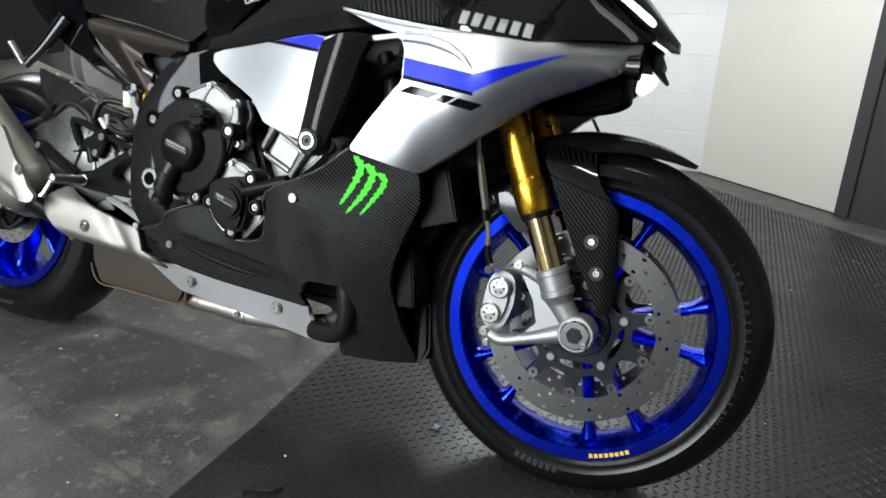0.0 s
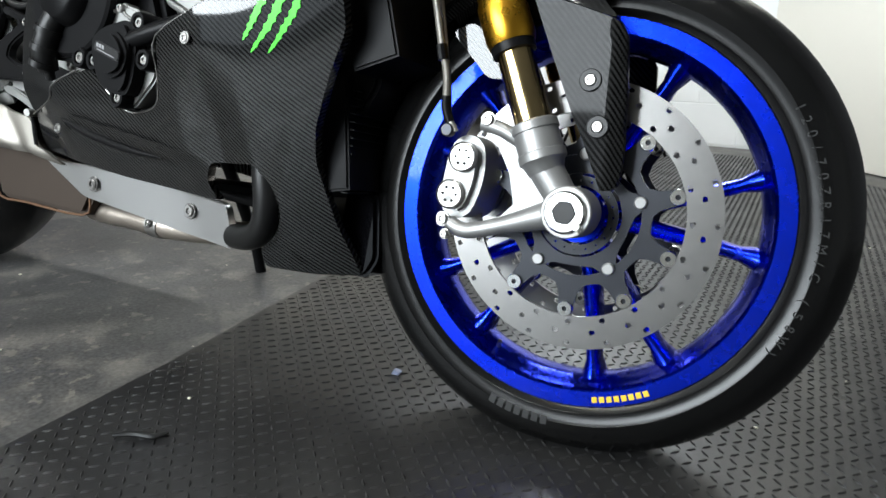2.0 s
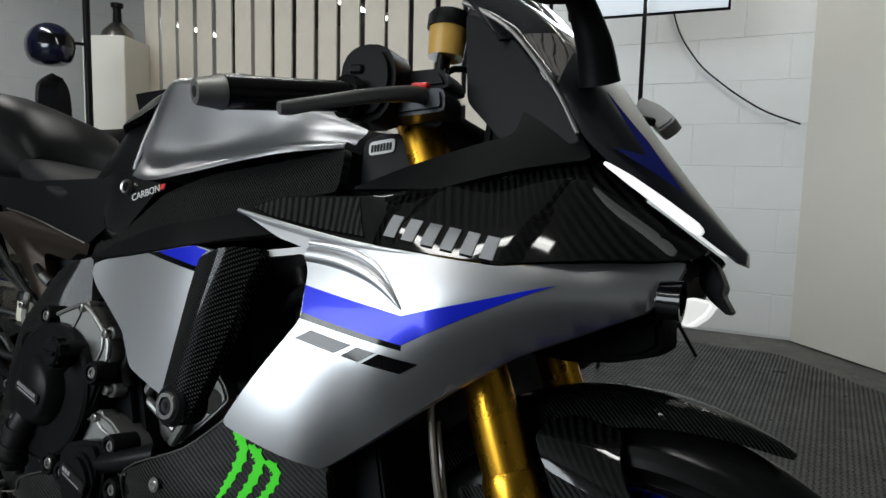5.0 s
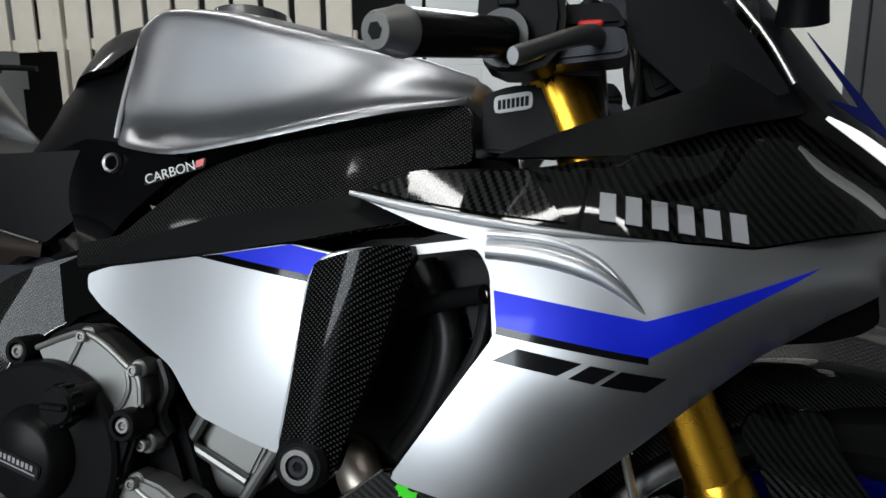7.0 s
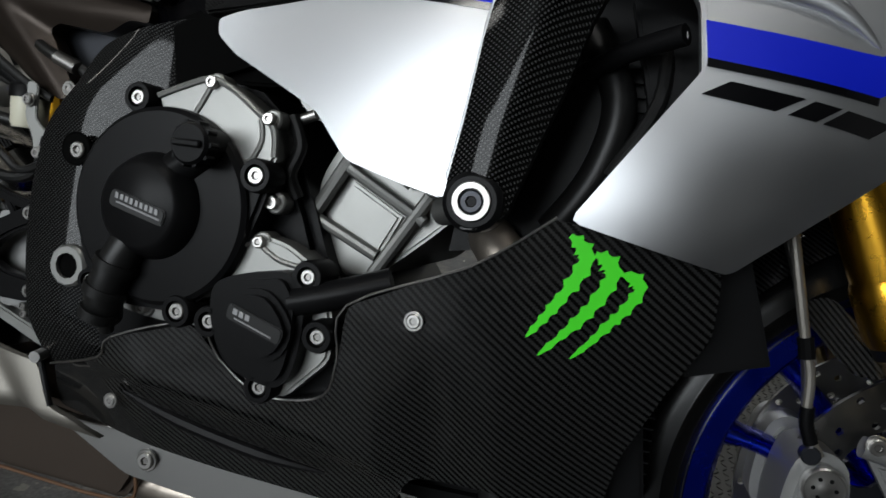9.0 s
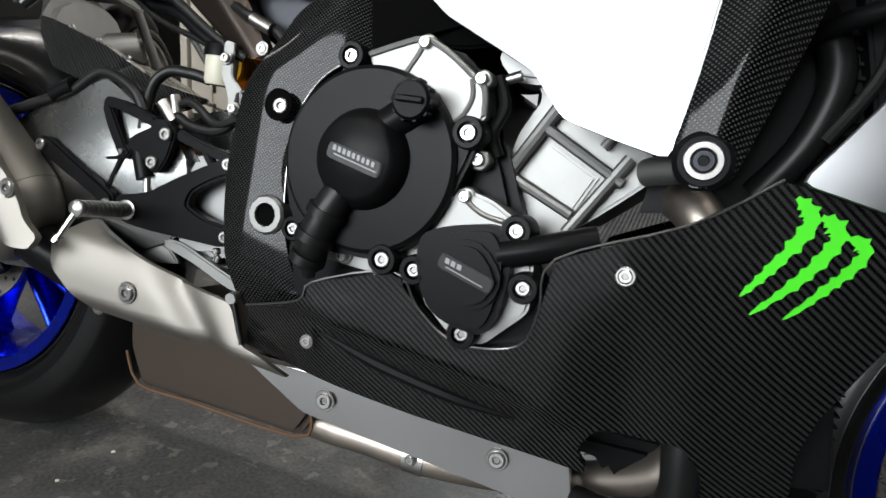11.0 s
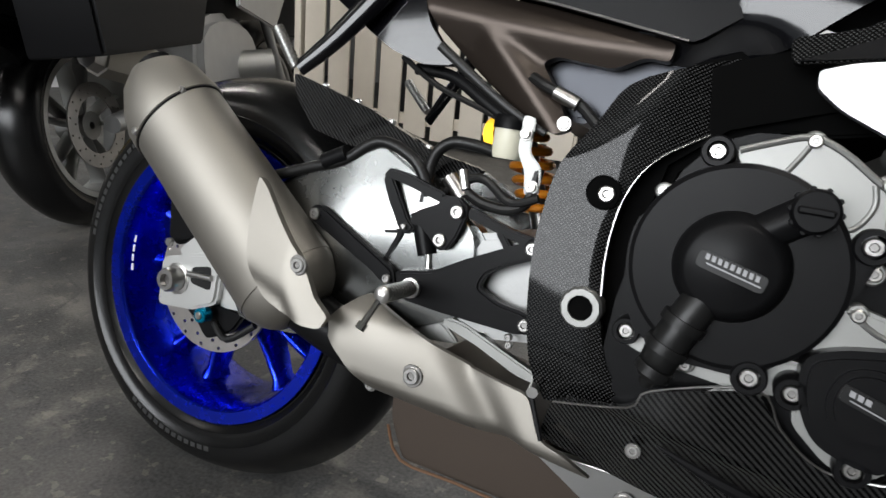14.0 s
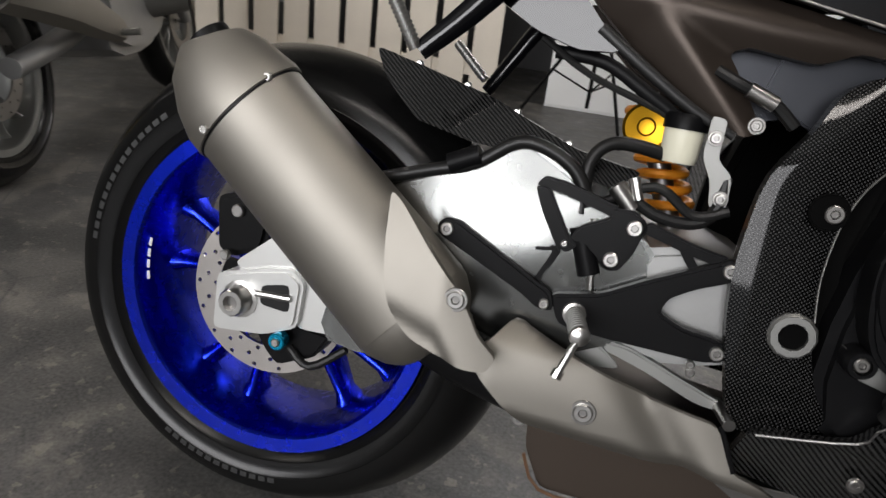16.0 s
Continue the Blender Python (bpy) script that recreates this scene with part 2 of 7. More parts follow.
def prism(outline, y0, y1, bev=0.003, bm=None):
    """A plate cut to an outline in x and z, from y0 (near) to y1 (far), with eased edges."""
    own = bmesh.new()
    a = [own.verts.new((x, y0, z)) for x, z in outline]
    b = [own.verts.new((x, y1, z)) for x, z in outline]
    n = len(a)
    own.faces.new(a), own.faces.new(b[::-1])
    for i in range(n):
        own.faces.new((a[i], b[i], b[(i + 1) % n], a[(i + 1) % n]))
    bmesh.ops.recalc_face_normals(own, faces=own.faces)
    if bev:
        ring = [e for e in own.edges if abs(e.verts[0].co.y - e.verts[1].co.y) < 1e-7]
        bmesh.ops.bevel(own, geom=ring, offset=bev, segments=2, affect="EDGES", clamp_overlap=True)
    return merge(bm, own)


def merge(bm, own):
    if bm is None:
        return own
    me = bpy.data.meshes.new("tmp")
    own.to_mesh(me)
    own.free()
    bm.from_mesh(me)
    bpy.data.meshes.remove(me)
    return bm


def surface(ctrl, stiff=1e-5):
    """A thin-plate surface y(x, z) through a few control places (x, z, y)."""
    c = np.array(ctrl, float)
    n = len(c)

    def u(d):
        return np.where(d > 1e-9, d * d * np.log(np.maximum(d, 1e-9)), 0.0)

    k = u(np.hypot(c[:, None, 0] - c[None, :, 0], c[:, None, 1] - c[None, :, 1])) + stiff * np.eye(n)
    p = np.c_[np.ones(n), c[:, :2]]
    sol = np.linalg.solve(np.block([[k, p], [p.T, np.zeros((3, 3))]]), np.r_[c[:, 2], 0, 0, 0])
    return lambda x, z: float(u(np.hypot(c[:, 0] - x, c[:, 1] - z)) @ sol[:n] + sol[n] + sol[n + 1] * x + sol[n + 2] * z)


def rounded(outline, n=3):
    """Round an outline's corners lightly."""
    out, m = [], len(outline)
    for i in range(m):
        p0, p1, p2 = (Vector(outline[k % m]) for k in (i - 1, i, i + 1))
        a, b = (p0 - p1), (p2 - p1)
        r = min(0.008, a.length * 0.3, b.length * 0.3)
        a, b = p1 + a.normalized() * r, p1 + b.normalized() * r
        for k in range(n):
            t = k / (n - 1)
            q = a.lerp(p1, t).lerp(p1.lerp(b, t), t)
            out.append((q.x, q.y))
    return out


def curve2(outline, n=4):
    """A smooth closed outline through the places given."""
    m, out = len(outline), []
    for i in range(m):
        p0, p1, p2, p3 = (Vector(outline[(i + k) % m]) for k in (-1, 0, 1, 2))
        for k in range(n):
            t = k / n
            q = 0.5 * ((2 * p1) + (p2 - p0) * t + (2 * p0 - 5 * p1 + 4 * p2 - p3) * t * t + (3 * p1 - p0 - 3 * p2 + p3) * t ** 3)
            out.append((q.x, q.y))
    return out


def shell(outline, y, thick=0.004, step=0.014, lip=0.004, lift=0.0, mirror=False):
    """A moulded panel: an outline in x and z laid on the surface y(x, z), with a turned-in edge and a back face."""
    bm = bmesh.new()
    bm.faces.new([bm.verts.new((px, 0, pz)) for px, pz in outline])
    xs, zs = [p[0] for p in outline], [p[1] for p in outline]
    for lo, hi, no in ((min(xs), max(xs), (1, 0, 0)), (min(zs), max(zs), (0, 0, 1))):
        v = lo + step
        while v < hi - step * 0.3:
            bmesh.ops.bisect_plane(bm, geom=bm.verts[:] + bm.edges[:] + bm.faces[:], dist=1e-6, plane_co=Vector(no) * v, plane_no=no)
            v += step
    bmesh.ops.remove_doubles(bm, verts=bm.verts, dist=4e-4)
    for v in bm.verts:
        v.co.y = y(v.co.x, v.co.z) - lift
    bmesh.ops.recalc_face_normals(bm, faces=bm.faces)
    if sum(f.normal.y * f.calc_area() for f in bm.faces) > 0:
        bmesh.ops.reverse_faces(bm, faces=bm.faces)
    rim = [e for e in bm.edges if e.is_boundary]
    for d in ((lip * 0.5, lip), (lip * 0.2, thick + lip * 1.5)):
        ext = bmesh.ops.extrude_edge_only(bm, edges=rim)
        verts = [g for g in ext["geom"] if isinstance(g, bmesh.types.BMVert)]
        rim = [g for g in ext["geom"] if isinstance(g, bmesh.types.BMEdge)]
        for v in verts:
            v.co.y += d[1] - d[0] * 0.3
    if mirror:
        for v in bm.verts:
            v.co.y = -v.co.y
        bmesh.ops.reverse_faces(bm, faces=bm.faces)
    return bm


def shell_part(name, outline, y, material, parent, label="", **kw):
    """A panel keeps its outward faces; no normals are guessed again."""
    bm = shell(outline, y, **kw)
    me = bpy.data.meshes.new(name)
    bm.to_mesh(me)
    bm.free()
    for p in me.polygons:
        p.use_smooth = True
    me.set_sharp_from_angle(angle=radians(50))
    return part(name, me, material, parent, label)


def bolt(x, y, z, r, parent, material="zinc", h=0.006, washer=True):
    """A socket-head bolt seen from its side."""
    bm = bmesh.new()
    lathe([(r, 0), (r, -h + 0.001), (r - 0.0012, -h), (r * 0.5, -h)], (x, y, z), "y", 24, False, bm)
    n = len(bm.faces)
    lathe([(r * 0.5, -h), (r * 0.45, -h + 0.0005), (r * 0.42, -h + r * 0.25), (0, -h + r * 0.25)], (x, y, z), "y", 6, False, bm)
    bm.faces.ensure_lookup_table()
    for f in bm.faces[n:]:
        f.material_index = 1
    n = len(bm.faces)
    if washer:
        disc((x, y, z), r * 1.35, 0.0, -0.002, 20, bm, bev=0.0006)
    bm.faces.ensure_lookup_table()
    for f in bm.faces[n:]:
        f.material_index = 2
    ob = part("bolt", bm, material, parent)
    ob.data.materials.append(M["steel"]), ob.data.materials.append(M["steel"])
    return ob


def text(name, words, x, y, z, size, material, parent, turn=0.0, depth=0.0008, shear=0.0, xscale=1.0, tilt=0.0):
    c = bpy.data.curves.new(name, "FONT")
    c.body, c.size, c.extrude, c.shear = words, size, depth, shear
    c.align_x, c.align_y = "CENTER", "CENTER"
    tmp = new("tmp", c)
    me = bpy.data.meshes.new_from_object(tmp.evaluated_get(bpy.context.evaluated_depsgraph_get()))
    bpy.data.objects.remove(tmp)
    me.transform(pose(x, y, z, 90 + tilt, turn, 0) @ Matrix.Diagonal((xscale, 1, 1, 1)))
    me.materials.clear()
    return part(name, me, material, parent)


# ---- the room ----
WALL = pose(1.4, 3.32, 0, 0, 0, 3)


def box(a, b, bev=0.004, bm=None):
    own = bmesh.new()
    bmesh.ops.create_cube(own, size=1)
    for v in own.verts:
        v.co = Vector([(a[i] + b[i]) / 2 + v.co[i] * (b[i] - a[i]) for i in range(3)])
    if bev:
        bmesh.ops.bevel(own, geom=own.edges[:], offset=bev, segments=1, affect="EDGES")
    return merge(bm, own)


floor_m = Mat("painted_concrete", (0.13, 0.13, 0.13), 0.5)
big, mid, fine = floor_m.noise(1.3, 6), floor_m.noise(7, 6), floor_m.noise(160, 3)
tone = floor_m.ramp(big, [(0.40, (0.014, 0.014, 0.014)), (0.5, (0.038, 0.037, 0.035)), (0.60, (0.092, 0.086, 0.077))])
tone = floor_m.mix(floor_m.ramp(mid, [(0.50, 0.0), (0.60, 0.75)]), tone, (0.16, 0.147, 0.125))
tone = floor_m.mix(floor_m.ramp(floor_m.noise(3.1, 8), [(0.47, 0.0), (0.60, 0.9)]), tone, (0.026, 0.025, 0.023))
tone = floor_m.mix(floor_m.ramp(floor_m.noise(13, 10), [(0.55, 0.0), (0.585, 0.55)]), tone, (0.040, 0.038, 0.035))
tone = floor_m.mix(floor_m.ramp(floor_m.noise(34, 8), [(0.60, 0.0), (0.63, 0.6)]), tone, (0.19, 0.17, 0.14))
crack = floor_m.node("TexVoronoi", floor_m.co, feature="DISTANCE_TO_EDGE")
crack.inputs["Scale"].default_value = 1.7
tone = floor_m.mix(floor_m.ramp(crack.outputs["Distance"], [(0.0, 0.6), (0.008, 0.0)]), tone, (0.02, 0.02, 0.02))
floor_m.set("Base Color", floor_m.mix(0.3, tone, floor_m.ramp(fine, [(0.3, 0.02), (0.7, 0.19)])))
floor_m.set("Roughness", floor_m.ramp(mid, [(0.3, 0.38), (0.7, 0.62)])).bump(floor_m.noise(90, 5), 0.25, 0.002)
M["floor"] = floor_m.m
mat_m = Mat("black_rubber_mat", (0.03, 0.03, 0.03), 0.45, spec=0.34)
mat_m.set("Base Color", mat_m.mix(mat_m.ramp(mat_m.noise(2.2, 7), [(0.4, 0.0), (0.75, 0.5)]), (0.014, 0.014, 0.0145), (0.046, 0.044, 0.040)))
mat_m.set("Roughness", mat_m.ramp(mat_m.noise(9, 5), [(0.3, 0.27), (0.7, 0.46)])).bump(mat_m.noise(500, 2), 0.2, 0.0006)
M["mat"] = mat_m.m
M["wall"] = paint("white_masonry_paint", (0.82, 0.83, 0.83), 0.6, 0, 0, 0.06, 3.0, bump=0.4, grain=160)
M["panel"] = paint("cream_painted_board", (0.76, 0.74, 0.67), 0.42, 0, 0, 0.05, 2.0, bump=0.1)
M["wood_white"] = paint("white_painted_boards", (0.72, 0.66, 0.57), 0.55, 0, 0, 0.14, 6.0, bump=0.3, grain=90)
# "dark" is one even dark grey for post, two walls and plate bars
M["dark"] = paint("dark_grey_paint", (0.04, 0.04, 0.042), 0.6, 0, 0, 0.2, 3.0)
M["ceil"] = paint("grey_ceiling_sheet", (0.25, 0.25, 0.24), 0.7, 0, 0, 0.1, 2.0)
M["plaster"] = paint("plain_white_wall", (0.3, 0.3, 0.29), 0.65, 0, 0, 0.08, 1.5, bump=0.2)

floor = tagged(part("floor", box((-7, -4, -0.2), (5, 7, 0), 0), "floor", None), "worn grey painted concrete floor with stains", "floor", kind="structure")
tagged(part("ceiling", box((-7, -4, 2.9), (5, 7, 3.0), 0), "ceil", None), "plain grey ceiling above the garage", "ceiling", kind="structure")
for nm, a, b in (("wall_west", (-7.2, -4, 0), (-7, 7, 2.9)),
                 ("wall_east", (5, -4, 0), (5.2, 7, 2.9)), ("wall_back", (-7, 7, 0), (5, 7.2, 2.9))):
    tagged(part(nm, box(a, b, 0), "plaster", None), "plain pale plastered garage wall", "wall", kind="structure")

# block wall: courses of painted blocks with sunk joints
north = tagged(part("wall_north", box((-1.45, 0.004, 0), (3.4, 0.2, 2.9), 0), "wall", None), "white painted concrete block wall with sunk joints", "wall", kind="structure")
north.matrix_basis = WALL


def block_mesh(w):
    me = finish(box((0.0022, -0.0005, 0.0016), (w - 0.0022, 0.05, 0.2234), 0.0025), 20)
    me.materials.append(M["wall"])
    return me


full, half = block_mesh(0.45), block_mesh(0.225)
for row in range(12):
    x = -1.45
    if row % 2:
        part("brick", half, None, north).matrix_basis = pose(x, 0, row * 0.225 + 0.01)
        x += 0.225
    while x < 3.1:
        part("brick", full, None, north).matrix_basis = pose(x, 0, row * 0.225 + 0.01)
        x += 0.45

# cream board partition in front of the block wall, with a dark steel post at its end
pd = Vector((0.69, -0.725, 0)).normalized()
ang = math.degrees(math.atan2(pd.y, pd.x))
panel = tagged(part("partition_board", box((0, 0, 0.005), (0.98, 0.04, 2.5), 0.003), "panel", None),
               "cream painted partition board standing against the block wall", "partition", kind="structure")
panel.matrix_basis = pose(1.4, 3.29, 0, 0, 0, ang)
post = tagged(part("partition_post", box((0.985, -0.03, 0), (1.06, 0.07, 2.6), 0.004), "dark", None), "dark steel post at the end of the cream board", "post", kind="structure")
post.matrix_basis = panel.matrix_basis.copy()
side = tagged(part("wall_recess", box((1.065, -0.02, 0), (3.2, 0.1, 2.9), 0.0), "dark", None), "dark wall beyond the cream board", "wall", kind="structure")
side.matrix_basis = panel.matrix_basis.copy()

# rubber mat with raised bars
mat_thing = thing("rubber_mat", "black rubber floor mat with raised checker-plate bars", "floor mat", m=pose(0, 0, 0.0))
MAT = [(0.95, -2.6), (0.835, -0.40), (0.82, -0.13), (0.772, 0.28), (0.62, 3.0), (1.36, 2.95), (2.0, 2.3), (3.2, 1.0), (3.2, -2.6)]
bm = bmesh.new()
va = [bm.verts.new((x, y, 0.0005)) for x, y in MAT]
vb = [bm.verts.new((x, y, 0.007)) for x, y in MAT]
bm.faces.new(va[::-1]), bm.faces.new(vb)
for i in range(len(MAT)):
    k = (i + 1) % len(MAT)
    bm.faces.new((va[i], va[k], vb[k], vb[i]))
part("mat_sheet", bm, "mat", mat_thing)


def inside(x, y, poly):
    ok = False
    for (x0, y0), (x1, y1) in zip(poly, poly[1:] + poly[:1]):
        if (y0 > y) != (y1 > y) and x < (x1 - x0) * (y - y0) / (y1 - y0) + x0:
            ok = not ok
    return ok


verts, faces = [], []
rng = random.Random(5)
P = 0.0165
for i in range(-4, 150):
    for j in range(-85, 178):
        x, y = 0.6 + i * P, j * P
        if not inside(x - 0.009, y, MAT) or not inside(x + 0.009, y, MAT):
            continue
        a = radians(45 if (i + j) % 2 else -45)
        ux, uy = math.cos(a), math.sin(a)
        L, w, h = 0.0078, 0.0021, 0.0018
        n = len(verts)
        for s, t, z in ((-L, 0, 0.0068), (0, -w, 0.0068), (L, 0, 0.0068), (0, w, 0.0068), (-L * 0.55, 0, 0.007 + h), (L * 0.55, 0, 0.007 + h)):
            verts.append((x + ux * s - uy * t, y + uy * s + ux * t, z))
        faces += [(n, n + 1, n + 4), (n + 1, n + 5, n + 4), (n + 1, n + 2, n + 5), (n + 2, n + 3, n + 5), (n + 3, n + 4, n + 5), (n + 3, n, n + 4)]
me = bpy.data.meshes.new("relief")
me.from_pydata(verts, [], faces)
tagged(part("relief", me, "mat", mat_thing), kind="stuff")

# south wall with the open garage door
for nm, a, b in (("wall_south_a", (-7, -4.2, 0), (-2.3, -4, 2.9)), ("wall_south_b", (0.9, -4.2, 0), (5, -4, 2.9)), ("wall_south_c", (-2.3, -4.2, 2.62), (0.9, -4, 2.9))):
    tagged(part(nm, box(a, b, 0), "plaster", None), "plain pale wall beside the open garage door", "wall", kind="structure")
sky = Mat("overcast_daylight", (0.7, 0.75, 0.8), 1.0)
sky.set("Emission Color", (0.85, 0.93, 1.0, 1)).set("Emission Strength", 0.8)
tagged(part("backdrop", box((-6, -9.1, 0.0), (4, -9.0, 6), 0), sky.m, None), "bright overcast daylight outside the open door", "sky", kind="structure")
tagged(part("ground", box((-30, -40, -0.3), (30, -4.2, -0.02), 0), "floor", None), "grey concrete yard outside the door", "ground", kind="structure")

# ---- the motorcycle, in its own upright frame: x ahead, rear axle at x = 0 ----
bike = thing("motorcycle", "silver blue and black sports motorcycle with carbon panels on its stand", "motorcycle", m=LEAN)
FX, FZ, RZ = 1.405, 0.300, 0.322
FY, RY = -0.014, 0.0


def shift(bm, dx=0, dy=0, dz=0):
    bmesh.ops.translate(bm, verts=bm.verts, vec=(dx, dy, dz))
    return bm


def tyre_mesh(R, w, bead, c):
    s = R - bead
    half = [(bead, 0.76 * w), (bead + 0.03 * s, 0.80 * w), (bead + 0.055 * s, 0.85 * w), (bead + 0.07 * s, 0.842 * w), (bead + 0.15 * s, 0.905 * w), (bead + 0.165 * s, 0.925 * w), (bead + 0.18 * s, 0.922 * w), (bead + 0.34 * s, 0.985 * w), (bead + 0.355 * s, 0.998 * w), (bead + 0.37 * s, 0.99 * w), (bead + 0.46 * s, 0.985 * w), (bead + 0.60 * s, 0.90 * w),
            (bead + 0.63 * s, 0.88 * w), (bead + 0.76 * s, 0.69 * w), (bead + 0.88 * s, 0.46 * w), (bead + 0.96 * s, 0.26 * w), (bead + 0.995 * s, 0.08 * w)]
    prof = half + [(R, 0)] + [(r, -y) for r, y in half[::-1]] + [(bead - 0.004, -0.7 * w), (bead - 0.004, 0.7 * w)]
    return lathe(prof, c, "y", 96)


def wheel_rim(c, w, spoke_w, hub_r, hub_w, start, r0=0.2315):
    """Lipped rim with five pairs of tapered spokes and a hub."""
    half = [(r0, w), (r0 - 0.001, w + 0.0015), (r0 - 0.0185, w + 0.0008), (r0 - 0.021, w - 0.0015), (r0 - 0.0225, w - 0.006), (r0 - 0.026, w - 0.016), (r0 - 0.031, w * 0.45), (r0 - 0.033, w * 0.2)]
    prof = half + [(r, -y) for r, y in half[::-1]] + [(r0 - 0.004, -w + 0.006), (r0 - 0.02, -w * 0.4), (r0 - 0.02, w * 0.4), (r0 - 0.004, w - 0.006)]
    bm = lathe(prof, c, "y", 112)
    lathe([(0.012, -hub_w), (hub_r, -hub_w), (hub_r * 0.8, -hub_w * 0.5), (hub_r * 0.8, hub_w * 0.5), (hub_r, hub_w), (0.012, hub_w)], c, "y", 40, True, bm)
    return bm


def add_spokes(wheel, material, c, w, spoke_w, hub_w, start, r1=0.2025, deep=0.42):
    for k in range(5):
        for s in (-1, 1):
            a0, a1 = radians(start + 72 * k + s * 9), radians(start + 72 * k + s * 13)
            bm, sec = bmesh.new(), []
            for f in (0.0, 0.3, 0.65, 0.88, 1.0):
                r, a = 0.026 + f * (r1 - 0.026), a0 + (a1 - a0) * f
                wd = spoke_w * (1.15 - 0.35 * f) + (0.006 if f > 0.95 else 0)
                dp = hub_w * 0.55 * (1 - f) + w * (deep + (0.12 if f > 0.95 else 0)) * f
                p = Vector((c[0] + r * math.cos(a), c[1], c[2] + r * math.sin(a)))
                t = Vector((-math.sin(a), 0, math.cos(a)))
                pts = [(-wd, -dp * 0.55), (-wd * 0.6, -dp * 0.86), (-wd * 0.15, -dp), (wd * 0.15, -dp), (wd * 0.6, -dp * 0.86), (wd, -dp * 0.55), (wd, dp), (-wd, dp)]
                sec.append([bm.verts.new(p + t * u + Vector((0, v, 0))) for u, v in pts])
            for A, B in zip(sec, sec[1:]):
                for j in range(8):
                    bm.faces.new((A[j], A[(j + 1) % 8], B[(j + 1) % 8], B[j]))
            part("spoke", bm, material, wheel)


def rotor_mesh(c, r_in, r_out, y0, y1, n=44, rows=3, hole=0.0036):
    """A drilled brake rotor: every hole is cut through."""
    bm = bmesh.new()
    dr = (r_out - r_in) / rows
    for i in range(n):
        for k in range(rows):
            a0, a1 = 2 * math.pi * i / n, 2 * math.pi * (i + 1) / n
            q0, q1 = r_in + k * dr, r_in + (k + 1) * dr
            am, qm = (a0 + a1) / 2, (q0 + q1) / 2
            am += (a1 - a0) * (0.16 if k % 2 else -0.16)
            solid = (i + k) % 2 == 1
            ring = [(q0, a0), (q0, (a0 + a1) / 2), (q0, a1), (qm, a1), (q1, a1), (q1, (a0 + a1) / 2), (q1, a0), (qm, a0)]
            for y in (y0, y1):
                o = [bm.verts.new((c[0] + q * math.cos(a), y, c[2] + q * math.sin(a))) for q, a in ring]
                if solid:
                    bm.faces.new(o)
                    continue
                h = []
                for q, a in ring:
                    d = Vector((q * math.cos(a) - qm * math.cos(am), 0, q * math.sin(a) - qm * math.sin(am))).normalized() * hole
                    h.append(bm.verts.new((c[0] + qm * math.cos(am) + d.x, y, c[2] + qm * math.sin(am) + d.z)))
                for j in range(8):
                    bm.faces.new((o[j], o[(j + 1) % 8], h[(j + 1) % 8], h[j]))
                if y == y0:
                    low = h
                else:
                    for j in range(8):
                        bm.faces.new((low[j], low[(j + 1) % 8], h[(j + 1) % 8], h[j]))
    for r in (r_in, r_out):
        lathe([(r, y0), (r, y1)], (c[0], 0, c[2]), "y", n * 2, False, bm)
    bmesh.ops.remove_doubles(bm, verts=bm.verts, dist=1e-5)
    return bm


def carrier_mesh(c, r_in, r_out, y0, y1, arms, start, dip=0.66):
    """A star-shaped disc carrier with open pockets."""
    out = []
    for k in range(arms):
        a = start + 2 * math.pi * k / arms
        h = math.pi / arms
        q = h / 0.63
        for da, r in ((-0.13 * q, r_out), (0.13 * q, r_out), (0.24 * q, r_out * (0.3 + 0.7 * dip)), (0.38 * q, r_out * dip * 1.02), (h, r_out * dip), (2 * h - 0.38 * q, r_out * dip * 1.02), (2 * h - 0.24 * q, r_out * (0.3 + 0.7 * dip))):
            out.append((c[0] + r * math.cos(a + da), c[2] + r * math.sin(a + da)))
    n = len(out)
    bm = bmesh.new()
    for y in (y0, y1):
        o = [bm.verts.new((x, y, z)) for x, z in out]
        i = []
        for x, z in out:
            d = Vector((x - c[0], z - c[2])).normalized() * r_in
            i.append(bm.verts.new((c[0] + d.x, y, c[2] + d.y)))
        for j in range(n):
            bm.faces.new((o[j], o[(j + 1) % n], i[(j + 1) % n], i[j]))
        if y == y0:
            lo, li = o, i
    for j in range(n):
        k = (j + 1) % n
        bm.faces.new((lo[j], lo[k], o[k], o[j])), bm.faces.new((li[j], li[k], i[k], i[j]))
    return bm


# front wheel
cf = (FX, FY, FZ)
fw = part("front_wheel", wheel_rim(cf, 0.046, 0.0095, 0.032, 0.055, -3), "blue_rim", bike, "blue cast front wheel with paired spokes")
add_spokes(fw, "blue_rim", cf, 0.046, 0.0095, 0.055, 6)
